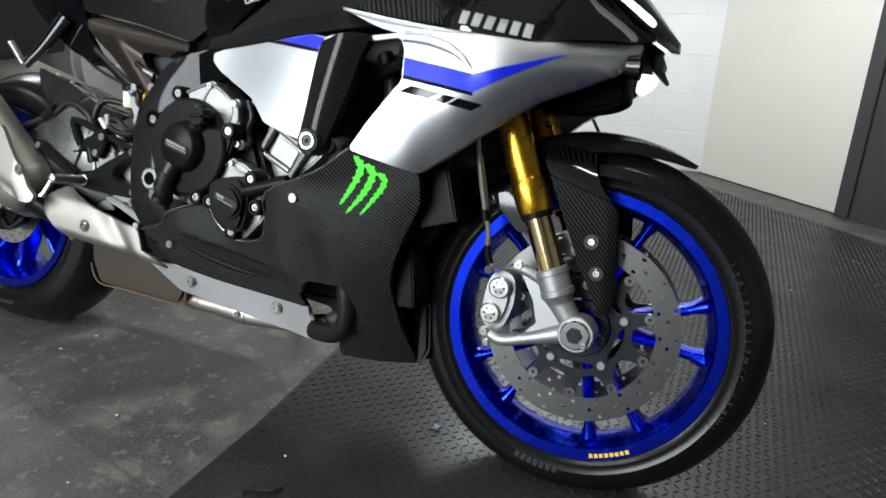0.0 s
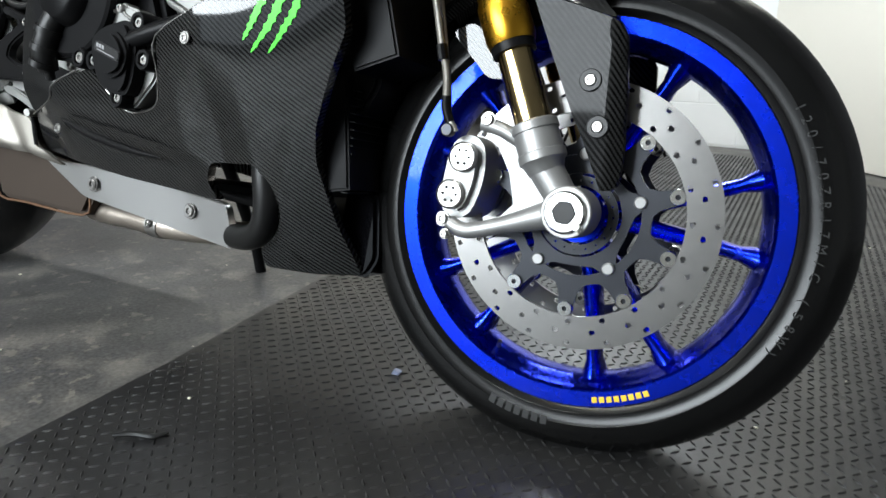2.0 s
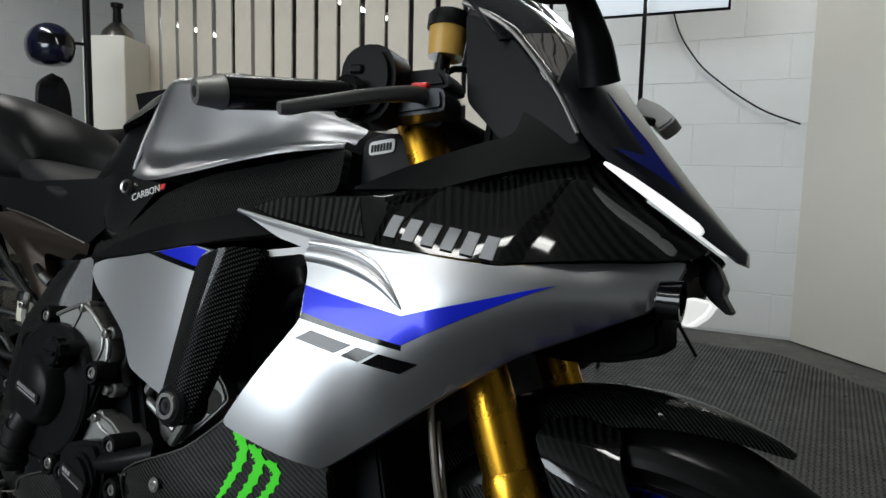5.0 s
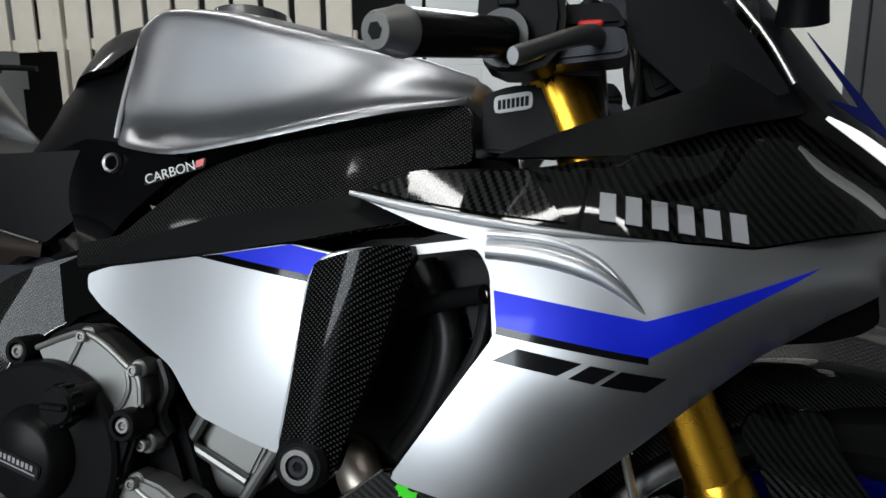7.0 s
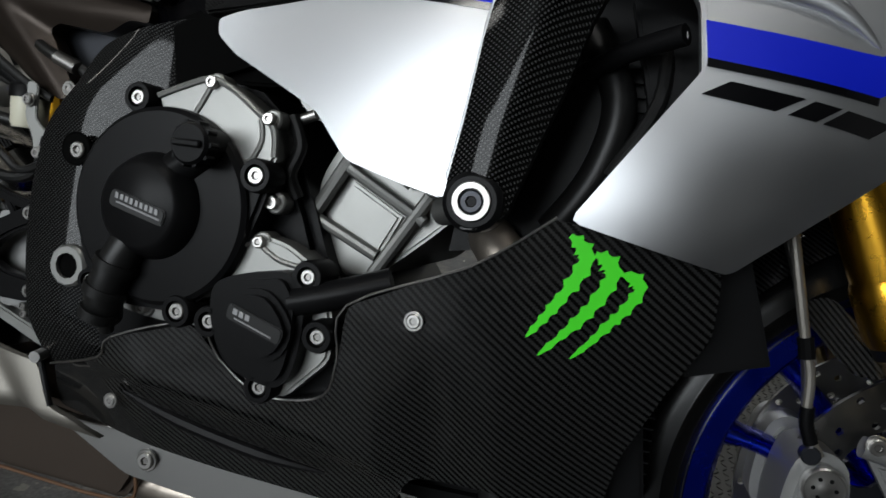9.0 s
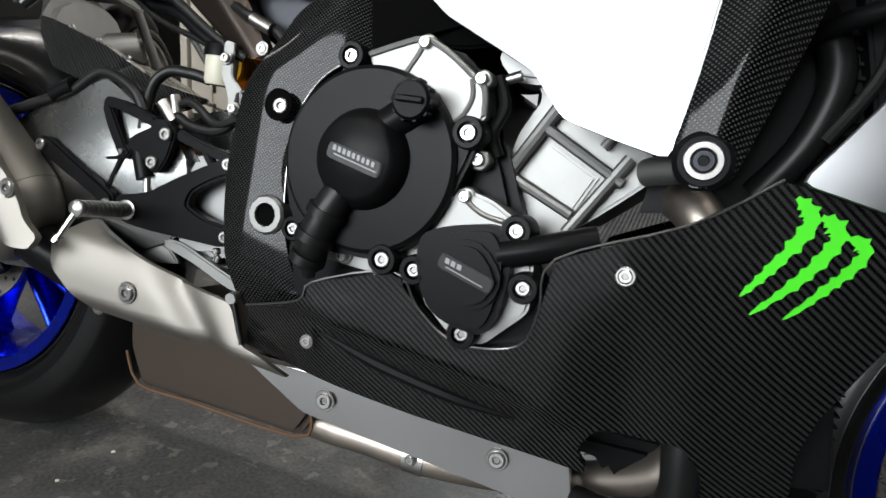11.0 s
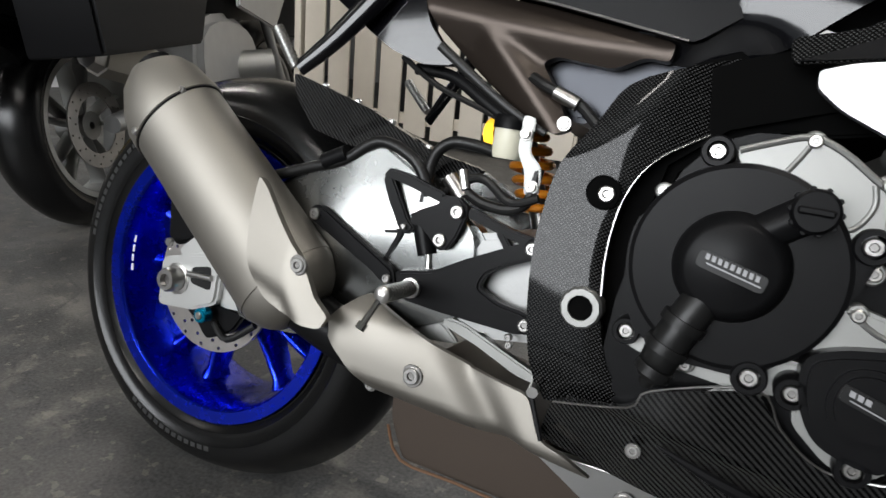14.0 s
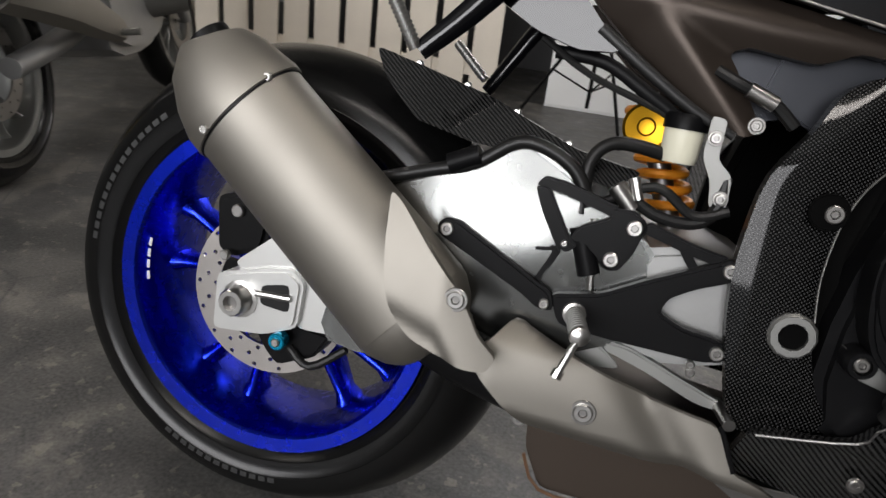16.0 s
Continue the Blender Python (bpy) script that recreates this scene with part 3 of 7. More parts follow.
# the bars are turned a little to the left, and the wheel with them
STEER = Matrix.Translation((1.394, 0.001, 0.2957)) @ Matrix.Rotation(radians(4.5), 4, "Z") @ Matrix.Translation((-FX, -FY, -FZ))
fw.matrix_basis = STEER
part("tyre", tyre_mesh(0.300, 0.0545, 0.2275, cf), "rubber", fw, "black road tyre with a shiny sidewall")
for s in (-1, 1):
    y = FY + s * 0.048
    rot = part("brake_disc", rotor_mesh(cf, 0.121, 0.160, y, y + 0.005 * s, 40), "disc", fw, "drilled steel brake disc")
    part("disc_carrier", merge(carrier_mesh(cf, 0.072, 0.119, y - 0.001, y + 0.004, 10, radians(18), 0.70), carrier_mesh(cf, 0.050, 0.0735, y - 0.001, y + 0.004, 5, radians(19), 0.82)), "gunmetal", fw, "gunmetal disc carrier with open pockets")
    for k in range(10):
        a = radians(18 + 36 * k)
        bm = lathe([(0.003, -0.006), (0.0085, -0.006), (0.0095, -0.004), (0.0095, 0.002), (0.003, 0.002)], (FX + 0.113 * math.cos(a), y, FZ + 0.113 * math.sin(a)), "y", 16)
        part("rivet", bm, "chrome", fw)
    for k in range(5):
        a = radians(19 + 72 * k)
        part("disc_bolt", disc((FX + 0.072 * math.cos(a), y, FZ + 0.072 * math.sin(a)), 0.0075, 0.001, -0.006, 14), "greyalloy", fw)
part("sensor_ring", rotor_mesh(cf, 0.035, 0.047, FY - 0.054, FY - 0.052, 40, 1, 0.0014), "gunmetal", fw)
part("valve", tube([(1.318, -0.03, 0.108), (1.325, -0.045, 0.125)], 0.003, 8, 1), "steel", fw)


def on_arc(c, y, r, a0, a1, n, w, material, parent, name, tone=None):
    """Small plain bars set along an arc of a tyre or rim."""
    for k in range(n):
        a = radians(a0 + (a1 - a0) * (k + 0.5) / n)
        L = abs(radians(a1 - a0)) / n * r * 0.36
        bm = box((-L, -0.0006, -w / 2), (L, 0.0006, w / 2), 0.0003)
        bmesh.ops.transform(bm, verts=bm.verts, matrix=pose(c[0] + r * math.cos(a), y, c[2] + r * math.sin(a), 0, -math.degrees(a) - 90, 0))
        part(name, bm, material, parent)


M["emboss"] = paint("embossed_rubber", (0.02, 0.02, 0.02), 0.4, bump=0.1)
on_arc(cf, FY - 0.0478, 0.222, -78, -60, 8, 0.007, "yellow", fw, "rim_sticker")
on_arc(cf, FY - 0.0538, 0.254, -108, -90, 7, 0.011, "emboss", fw, "sidewall_mark")



def arc_text(name, words, c, y, r, a0, step, size, material, parent):
    """Raised letters set one by one along an arc of a sidewall, read from outside the circle's centre."""
    bm = bmesh.new()
    for k, ch in enumerate(words):
        if ch == " ":
            continue
        cu = bpy.data.curves.new("tmp", "FONT")
        cu.body, cu.size, cu.extrude = ch, size, 0.0006
        cu.align_x, cu.align_y = "CENTER", "CENTER"
        tmp = new("tmp", cu)
        me = bpy.data.meshes.new_from_object(tmp.evaluated_get(bpy.context.evaluated_depsgraph_get()))
        bpy.data.objects.remove(tmp)
        a = a0 + step * k
        me.transform(pose(c[0] + r * math.cos(radians(a)), y, c[2] + r * math.sin(radians(a)), 90, 90 - a, 0))
        bm.from_mesh(me)
        bpy.data.meshes.remove(me)
    return part(name, bm, material, parent, "raised tyre size marking")


arc_text("size_marking", "120/70ZR17M/C", cf, FY - 0.0535, 0.2545, 34, -3.4, 0.014, "emboss", fw)
arc_text("load_marking", "(58W)", cf, FY - 0.0535, 0.2545, -13, -3.6, 0.014, "emboss", fw)

# rear wheel
WZ = 0.3145
cr = (0, RY, WZ)
rw = part("rear_wheel", wheel_rim(cr, 0.080, 0.011, 0.05, 0.06, -70, 0.2150), "blue_rim", bike, "blue cast rear wheel with paired spokes")
add_spokes(rw, "blue_rim", cr, 0.080, 0.0105, 0.06, -45, 0.186, 0.2)
part("tyre", tyre_mesh(0.3125, 0.090, 0.2115, cr), "rubber", rw, "wide black rear tyre with scuffed tread")
part("brake_disc", rotor_mesh(cr, 0.072, 0.107, RY - 0.075, RY - 0.070, 36, 3, 0.003), "rear_disc", rw, "drilled rear brake disc")
part("disc_carrier", carrier_mesh(cr, 0.04, 0.073, RY - 0.074, RY - 0.068, 5, 0.3), "matt", rw)
on_arc(cr, RY - 0.0640, 0.1905, 170, 189, 4, 0.011, "white", rw, "rim_sticker")
on_arc(cr, RY - 0.0885, 0.252, 128, 176, 15, 0.007, "emboss", rw, "sidewall_mark")
on_arc(cr, RY - 0.0885, 0.252, 240, 280, 13, 0.008, "emboss", rw, "sidewall_mark")
part("sprocket", rotor_mesh(cr, 0.06, 0.105, RY + 0.085, RY + 0.09, 30, 2, 0.004), "greyalloy", rw)

# fork legs


def along(z, y):
    return Vector((1.141 + (0.862 - z) * 0.44, y, z))


for s, y in ((-1, -0.105), (1, 0.117)):
    leg = part("fork_tube", tube([along(0.915, y), along(0.52, y)], 0.0262, 28, 1), "gold", bike, "gold anodised fork tube")
    part("collar", tube([along(0.528, y), along(0.522, y), along(0.485, y), along(0.478, y)], [0.0265, 0.029, 0.029, 0.0265], 28, 1), "gold", leg)
    part("dust_seal", tube([along(0.479, y), along(0.469, y)], 0.0255, 24, 1), "matt", leg)
    part("slider", tube([along(0.47, y), along(0.365, y)], 0.0212, 28, 1), "slider", leg, "polished fork slider")
    foot = tube([along(0.394, y), along(0.392, y), along(0.384, y), along(0.383, y), along(0.362, y), along(0.361, y), along(0.353, y), along(0.350, y), along(0.340, y)], [0.0245, 0.0275, 0.0275, 0.026, 0.026, 0.0275, 0.0275, 0.024, 0.020], 24, 1)
    tube([along(0.345, y), (1.388, y, 0.320), (FX - 0.001, y, FZ)], [0.020, 0.0185, 0.02], 16, 4, foot)
    disc((FX, y - 0.022 * (1 if s < 0 else -1), FZ), 0.0285, 0.0 if s < 0 else 0.044, 0.044 if s < 0 else 0.0, 32, foot)
    part("fork_foot", foot, "greyalloy", leg, "grey cast fork foot")
    ring = lathe([(0.0125, -0.006), (0.021, -0.006), (0.0235, -0.003), (0.0235, 0.004), (0.0125, 0.004)], (FX, y - 0.022 if s < 0 else y + 0.024, FZ), "y", 30)
    part("axle_nut", ring, "chrome", leg)
# black disc in the nut, its colour giving the socket's shade
part("axle_socket_shade", disc((FX, -0.1345, FZ), 0.0135, 0.012, 0.0, 6, bev=0.0005), "hose", bike)

# front calipers: two-piece body with round caps on a cast bracket
for s in (-1, 1):
    y0 = FY + s * 0.052
    body = prism(curve2([(1.248, 0.362), (1.268, 0.374), (1.288, 0.362), (1.292, 0.325), (1.280, 0.284), (1.258, 0.274), (1.240, 0.288), (1.240, 0.325)]), min(y0 - 0.042, y0 + 0.042), max(y0 - 0.042, y0 + 0.042), 0.009)
    cal = part("brake_caliper", body, "greyalloy", bike, "bare alloy radial brake caliper")
    for x, z in ((1.268, 0.347), (1.257, 0.302)):
        cap = lathe([(0.0178, 0), (0.0178, -0.006), (0.016, -0.0075), (0.0152, -0.006), (0.004, -0.006), (0, -0.0072)], (x, y0 + s * 0.042, z), "y", 32, False)
        if s > 0:
            bmesh.ops.scale(cap, verts=cap.verts, vec=(1, -1, 1), space=Matrix.Translation((0, -(y0 + 0.042), 0)))
        part("piston_cap", cap, "zinc", cal)
        for k in range(6):
            a = k * math.pi / 3
            # small dark discs painted as shaded recesses, not sunk into the cap
            part("cap_recess_shade", disc((x + 0.0088 * math.cos(a), y0 + s * 0.0483, z + 0.0088 * math.sin(a)), 0.0018, 0.0 if s < 0 else 0.001, -0.001 if s < 0 else 0.0, 10, bev=0.0003), "matt", cal)
bracket = tube([(1.262, -0.112, 0.268), (1.285, -0.114, 0.262), (1.33, -0.112, 0.275), (1.39, -0.11, 0.297)], [0.009, 0.0095, 0.010, 0.018], 14, 5)
tube([(1.29, -0.112, 0.388), (1.315, -0.112, 0.382), (1.345, -0.108, 0.368), (1.372, -0.105, 0.355)], [0.009, 0.0085, 0.009, 0.012], 14, 4, bracket)
prism([(1.300, 0.375), (1.345, 0.372), (1.385, 0.34), (1.40, 0.31), (1.385, 0.29), (1.31, 0.272), (1.335, 0.30), (1.325, 0.335)], -0.106, -0.09, 0.004, bracket)
part("caliper_bracket", bracket, "greyalloy", bike, "cast alloy caliper bracket")
for x, y, z, r in ((1.255, -0.118, 0.272, 0.007), (1.298, -0.118, 0.392, 0.007), (1.42, -0.128, 0.287, 0.005), (1.262, -0.122, 0.255, 0.005)):
    bolt(x, y, z, r, bike)
part("brake_hose", tube([(1.17, -0.10, 0.75), (1.20, -0.125, 0.60), (1.212, -0.13, 0.545), (1.230, -0.128, 0.475), (1.240, -0.125, 0.44), (1.244, -0.122, 0.40), (1.258, -0.12, 0.375)], 0.0042, 10, 6), "braid", bike, "clear-coated braided brake hose")
part("hose_end", tube([(1.2425, -0.123, 0.415), (1.244, -0.122, 0.40), (1.250, -0.121, 0.385)], 0.0058, 12, 3), "satin", bike)
part("banjo_bolt", disc((1.250, -0.120, 0.376), 0.008, 0.004, -0.008, 12), "gunmetal", bike)
part("hose_clip", tube([(1.231, -0.128, 0.472), (1.235, -0.127, 0.455)], 0.0065, 10, 1), "satin", bike)
part("brake_hose", tube([(1.205, -0.11, 0.56), (1.225, -0.118, 0.50), (1.240, -0.116, 0.43), (1.246, -0.116, 0.39)], 0.003, 8, 5), "steel", bike)

# front mudguard: a crown over the tyre, side plates down the fork legs
bm = bmesh.new()
rows = []
for i in range(33):
    f = i / 32
    a = radians(64 + 88 * f)
    taper = min(1.0, 0.16 + (f / 0.42) ** 0.75 * 0.84)
    sec = []
    for k in range(-6, 7):
        u = k / 6
        drop = 0.030 * abs(u) ** 2.6 * taper + (0.012 if abs(k) == 6 else 0) * taper
        r = 0.321 - drop + 0.006 * math.sin(math.pi * f)
        sec.append(bm.verts.new((FX + r * math.cos(a), FY + u * 0.068 * taper, FZ + r * math.sin(a))))
    rows.append(sec)
for A, B in zip(rows, rows[1:]):
    for j in range(12):
        bm.faces.new((A[j], A[j + 1], B[j + 1], B[j]))
bmesh.ops.solidify(bm, geom=bm.faces[:], thickness=0.003)
bmesh.ops.transform(bm, verts=bm.verts, matrix=STEER)
fend = part("front_mudguard", bm, "carbon_matt", bike, "glossy carbon front mudguard")
for s in (-1, 1):
    def yf(x, z):
        """Flat, leaning out a little towards the top, with a bent-back front flange."""
        fold = float(np.interp(z, (0.33, 0.45, 0.51), (1.4335, 1.429, 1.4235)))
        return -0.0945 - 0.08 * (z - 0.42) + 0.9 * max(0.0, x - fold)

    def yn(x, z):
        """The neck rolls in from the plate's top edge to the crown."""
        d = max(0.0, z - 0.5392 + 0.306 * (x - 1.3245))
        return -0.0955 - 0.08 * (z - 0.42) + 0.2 * d + 9.0 * d * d

    shell_part("side_plate", [(1.3245, 0.5386), (1.376, 0.524), (1.4215, 0.5095), (1.429, 0.505), (1.4355, 0.494), (1.4425, 0.43), (1.447, 0.36), (1.444, 0.334), (1.436, 0.328), (1.428, 0.327), (1.403, 0.378), (1.386, 0.408), (1.3546, 0.4736)],
               yf, "carbon_side", fend, "folded carbon side plate", thick=0.004, step=0.006, lip=0.0015, mirror=s > 0)
    shell_part("neck", rounded([(1.3245, 0.5392), (1.308, 0.568), (1.318, 0.582), (1.3364, 0.590), (1.385, 0.583), (1.390, 0.5575), (1.4083, 0.5267), (1.426, 0.5095), (1.376, 0.5245)]),
               yn, "carbon_black", fend, "glossy carbon mudguard neck", thick=0.004, step=0.006, lip=0.0015, mirror=s > 0)
for x, y, z in ((1.403, -0.0973, 0.445), (1.417, -0.0935, 0.396)):
    part("grommet", lathe([(0.007, -0.0015), (0.0115, -0.0015), (0.0125, 0.0), (0.0125, 0.004), (0.007, 0.004)], (x, y, z), "y", 24), "hose", fend)
    bolt(x, y, z, 0.0065, bike, "steel", 0.003, False)

# ---- bodywork ----
YS = surface([(0.75, 0.675, -0.205), (0.95, 0.70, -0.235), (0.96, 0.55, -0.245), (1.10, 0.64, -0.243), (1.216, 0.678, -0.228), (1.18, 0.755, -0.214),
              (1.295, 0.728, -0.197), (1.233, 0.640, -0.2225), (1.145, 0.535, -0.236), (1.175, 0.592, -0.2335), (1.162, 0.530, -0.221), (1.199, 0.558, -0.210), (1.263, 0.611, -0.190), (1.308, 0.646, -0.172), (1.40, 0.72, -0.13), (1.46, 0.74, -0.07), (1.363, 0.675, -0.142), (1.45, 0.70, -0.075), (1.02, 0.75, -0.215),
              (1.20, 0.615, -0.2335), (1.245, 0.655, -0.2245), (1.29, 0.685, -0.208), (1.335, 0.702, -0.187), (1.38, 0.711, -0.154), (1.355, 0.737, -0.151), (1.405, 0.745, -0.108)])
YB = surface([(0.933, 0.45, -0.232), (1.053, 0.44, -0.216), (0.641, 0.32, -0.199), (1.05, 0.18, -0.11), (0.9, 0.26, -0.165), (1.10, 0.33, -0.165), (1.18, 0.19, -0.07),
              (1.0, 0.55, -0.24), (1.12, 0.53, -0.225), (0.60, 0.27, -0.165), (0.75, 0.40, -0.21), (0.56, 0.33, -0.185)])


def YF(x, z):
    """The lower fairing: the plain surface with a stepped lower skirt and a shallow fold ahead of the pump."""
    edge = float(np.interp(x, (0.56, 0.62, 0.68, 0.74, 0.82, 0.90, 0.95), (0.345, 0.350, 0.341, 0.330, 0.314, 0.300, 0.292)))
    fade = min(1.0, max(0.0, (0.97 - x) / 0.08))
    step = 0.0065 * fade / (1 + math.exp(-min(40.0, max(-40.0, (edge - z) / 0.0013))))
    fold = 0.009 * max(0.0, 1 - abs(x - 0.948 - 0.06 * (0.36 - z)) / 0.055) * min(1.0, max(0.0, (0.44 - z) / 0.08)) * min(1.0, max(0.0, (z - 0.292) / 0.01))
    return YB(x, z) + step + fold


PANEL = [(0.716, 0.676), (0.74, 0.684), (0.833, 0.697), (0.94, 0.714), (0.986, 0.707), (0.966, 0.687), (0.948, 0.545), (0.911, 0.553), (0.861, 0.566), (0.828, 0.603), (0.738, 0.646), (0.718, 0.662)]
FRONT = [(0.985, 0.757), (1.03, 0.748), (1.10, 0.738), (1.16, 0.731), (1.295, 0.725), (1.354, 0.737), (1.405, 0.745), (1.434, 0.752), (1.425, 0.722), (1.408, 0.699), (1.363, 0.675),
         (1.308, 0.646), (1.263, 0.611), (1.199, 0.557), (1.155, 0.521), (1.148, 0.518), (1.039, 0.541), (1.114, 0.655), (1.108, 0.708), (1.098, 0.722), (1.05, 0.732)]
for s in (-1, 1):
    mir = s > 0
    shell_part("side_panel", rounded(PANEL), YS, "silver", bike, "satin silver side panel", mirror=mir)
    shell_part("front_fairing", rounded(FRONT), YS, "silver", bike, "satin silver front fairing", mirror=mir)
    shell_part("stripe", [(0.870, 0.702), (0.940, 0.7135), (0.984, 0.7055), (0.966, 0.6895)], YS, "blue", bike, "blue stripe", lift=0.0012, thick=0.0, lip=0.001, mirror=mir)
    shell_part("stripe", [(0.845, 0.699), (0.870, 0.702), (0.966, 0.6895), (0.965, 0.684)], YS, "black", bike, lift=0.0011, thick=0.0, lip=0.001, mirror=mir)
    shell_part("stripe", [(1.110, 0.687), (1.220, 0.671), (1.28, 0.691), (1.343, 0.714), (1.28, 0.679), (1.223, 0.645), (1.114, 0.661)], YS, "blue", bike, "blue stripe", lift=0.0012, thick=0.0, lip=0.001, mirror=mir)
    shell_part("stripe", [(1.114, 0.661), (1.223, 0.645), (1.223, 0.640), (1.114, 0.655)], YS, "black", bike, lift=0.0011, thick=0.0, lip=0.001, mirror=mir)

# air scoop between the two silver panels: a carbon deflector and a dark duct behind it
def SC(x, z):
    """A rounded ridge running down the scoop, its front flank steeper."""
    d = x - float(np.interp(z, (0.53, 0.60, 0.66, 0.72), (0.974, 0.984, 0.997, 1.012)))
    k = 0.42 if d < 0 else 0.85
    return -0.2615 + k * (math.sqrt(d * d + 1.7e-4) - 0.013) - 0.02 * (0.62 - z)


DEFL = [(0.967, 0.688), (0.985, 0.705), (1.045, 0.717), (1.036, 0.68), (1.026, 0.64), (1.012, 0.595), (1.0, 0.555), (0.992, 0.535), (0.968, 0.526), (0.950, 0.545), (0.957, 0.60)]
BROW = [(0.985, 0.706), (1.045, 0.718), (1.098, 0.726), (1.110, 0.708), (1.1145, 0.655), (1.1115, 0.653), (1.1055, 0.70), (1.094, 0.7175), (1.045, 0.710)]
for s in (-1, 1):
    shell_part("air_scoop", curve2(DEFL, 3), SC, "weave", bike, "glossy carbon air scoop", mirror=s > 0, thick=0.006, step=0.006)
    shell_part("scoop_brow", rounded(BROW), YS, "silver", bike, "silver scoop lip", mirror=s > 0, thick=0.005, lift=-0.002)
    part("scoop_edge", tube([(x, s * -(SC(x, z) + 0.003), z) for x, z in ((0.950, 0.56), (0.956, 0.60), (0.962, 0.65), (0.967, 0.689), (0.984, 0.706), (1.02, 0.713))], 0.0022, 10, 4), "silver", bike)
    duct = prism([(0.95, 0.72), (1.12, 0.735), (1.13, 0.64), (1.05, 0.52), (0.93, 0.50)], s * 0.12 - 0.02, s * 0.12 + 0.02, 0.002)
    part("duct_wall", duct, "matt", bike)
part("duct_strut", tube([(1.02, -0.16, 0.655), (1.06, -0.19, 0.672), (1.10, -0.215, 0.682)], 0.008, 12, 4), "matt", bike)
for k in range(12):
    z = 0.555 + k * 0.0115
    part("duct_fin", box((1.035 + 0.22 * (z - 0.55), -0.150, z), (1.088 + 0.16 * (z - 0.55), -0.143, z + 0.0025), 0), "satin", bike)
bolt(1.096, -0.212, 0.681, 0.0045, bike, "steel", 0.002)
part("duct_hose", tube([(1.03, -0.15, 0.70), (1.06, -0.165, 0.64), (1.05, -0.165, 0.58), (1.02, -0.16, 0.53)], 0.014, 14, 5), "hose", bike)
part("duct_hose", tube([(1.09, -0.16, 0.70), (1.09, -0.175, 0.64), (1.06, -0.175, 0.58)], 0.006, 10, 5), "hose", bike)
part("pivot_boss", lathe([(0, -0.014), (0.018, -0.014), (0.022, -0.010), (0.022, 0.02), (0, 0.02)], (0.972, -0.250, 0.546), "y", 32, False), "matt", bike)
part("pivot_ring", lathe([(0.0095, -0.003), (0.0135, -0.003), (0.0145, -0.001), (0.0145, 0.003), (0.0095, 0.003)], (0.972, -0.264, 0.546), "y", 28), "steel", bike)
bolt(0.972, -0.264, 0.546, 0.0085, bike, "gunmetal", 0.002, False)

# lower fairing
BELLY = [(0.541, 0.285), (0.553, 0.337), (0.629, 0.360), (0.645, 0.383), (0.727, 0.410), (0.751, 0.382), (0.778, 0.360), (0.807, 0.354), (0.854, 0.367), (0.868, 0.405), (0.876, 0.452),
         (0.972, 0.498), (1.030, 0.542), (1.064, 0.535), (1.148, 0.520), (1.150, 0.47), (1.125, 0.42), (1.10, 0.36), (1.093, 0.32), (1.105, 0.242), (1.126, 0.175), (1.060, 0.167),
         (0.987, 0.166), (0.985, 0.19), (1.018, 0.222), (1.026, 0.275), (1.005, 0.306), (0.93, 0.302), (0.915, 0.275), (0.93, 0.250), (0.75, 0.262)]
for s in (-1, 1):
    shell_part("lower_fairing", rounded(BELLY), YF, "carbon", bike, "glossy carbon lower fairing", mirror=s > 0, step=0.0085)
part("chin_panel", prism(rounded([(1.085, 0.30), (1.135, 0.285), (1.145, 0.20), (1.13, 0.172), (1.08, 0.172), (1.08, 0.24)]), -0.082, 0.082, 0.006), "black", bike, "black chin panel")
# no slot is cut; a dark bar gives the recess its shade
part("vent_slot_shade", tube([(0.66, -0.209, 0.335), (0.72, -0.207, 0.318), (0.80, -0.203, 0.304), (0.86, -0.196, 0.298)], [0.0015, 0.006, 0.006, 0.0012], 8, 5), "matt", bike, "dark bar in place of the vent slot's shade")
part("belly_pan", prism([(0.60, 0.26), (0.93, 0.24), (1.0, 0.165), (1.12, 0.175), (1.10, 0.24), (1.0, 0.27)], -0.09, 0.09, 0.01), "matt", bike)

part("radiator_shroud", prism(rounded([(1.03, 0.57), (1.15, 0.525), (1.145, 0.42), (1.12, 0.38), (1.04, 0.38)]), -0.12, 0.12, 0.006), "matt", bike)
# bright steel line modelled in as the highlight along the carbon cutout edge
part("fairing_edge_glint", tube([(x, YB(x, z) - 0.0002, z) for x, z in ((0.556, 0.337), (0.629, 0.361), (0.646, 0.384), (0.727, 0.4105), (0.752, 0.382), (0.779, 0.3605), (0.807, 0.3545), (0.853, 0.3675), (0.867, 0.405), (0.8755, 0.4525), (0.972, 0.4985), (1.030, 0.5425))], 0.0011, 8, 4), "steel", bike)

part("hose_stay", prism(rounded([(1.226, 0.494), (1.254, 0.506), (1.309, 0.460), (1.303, 0.441), (1.279, 0.442)]), -0.096, -0.092, 0.001), "carbon_matt", bike)

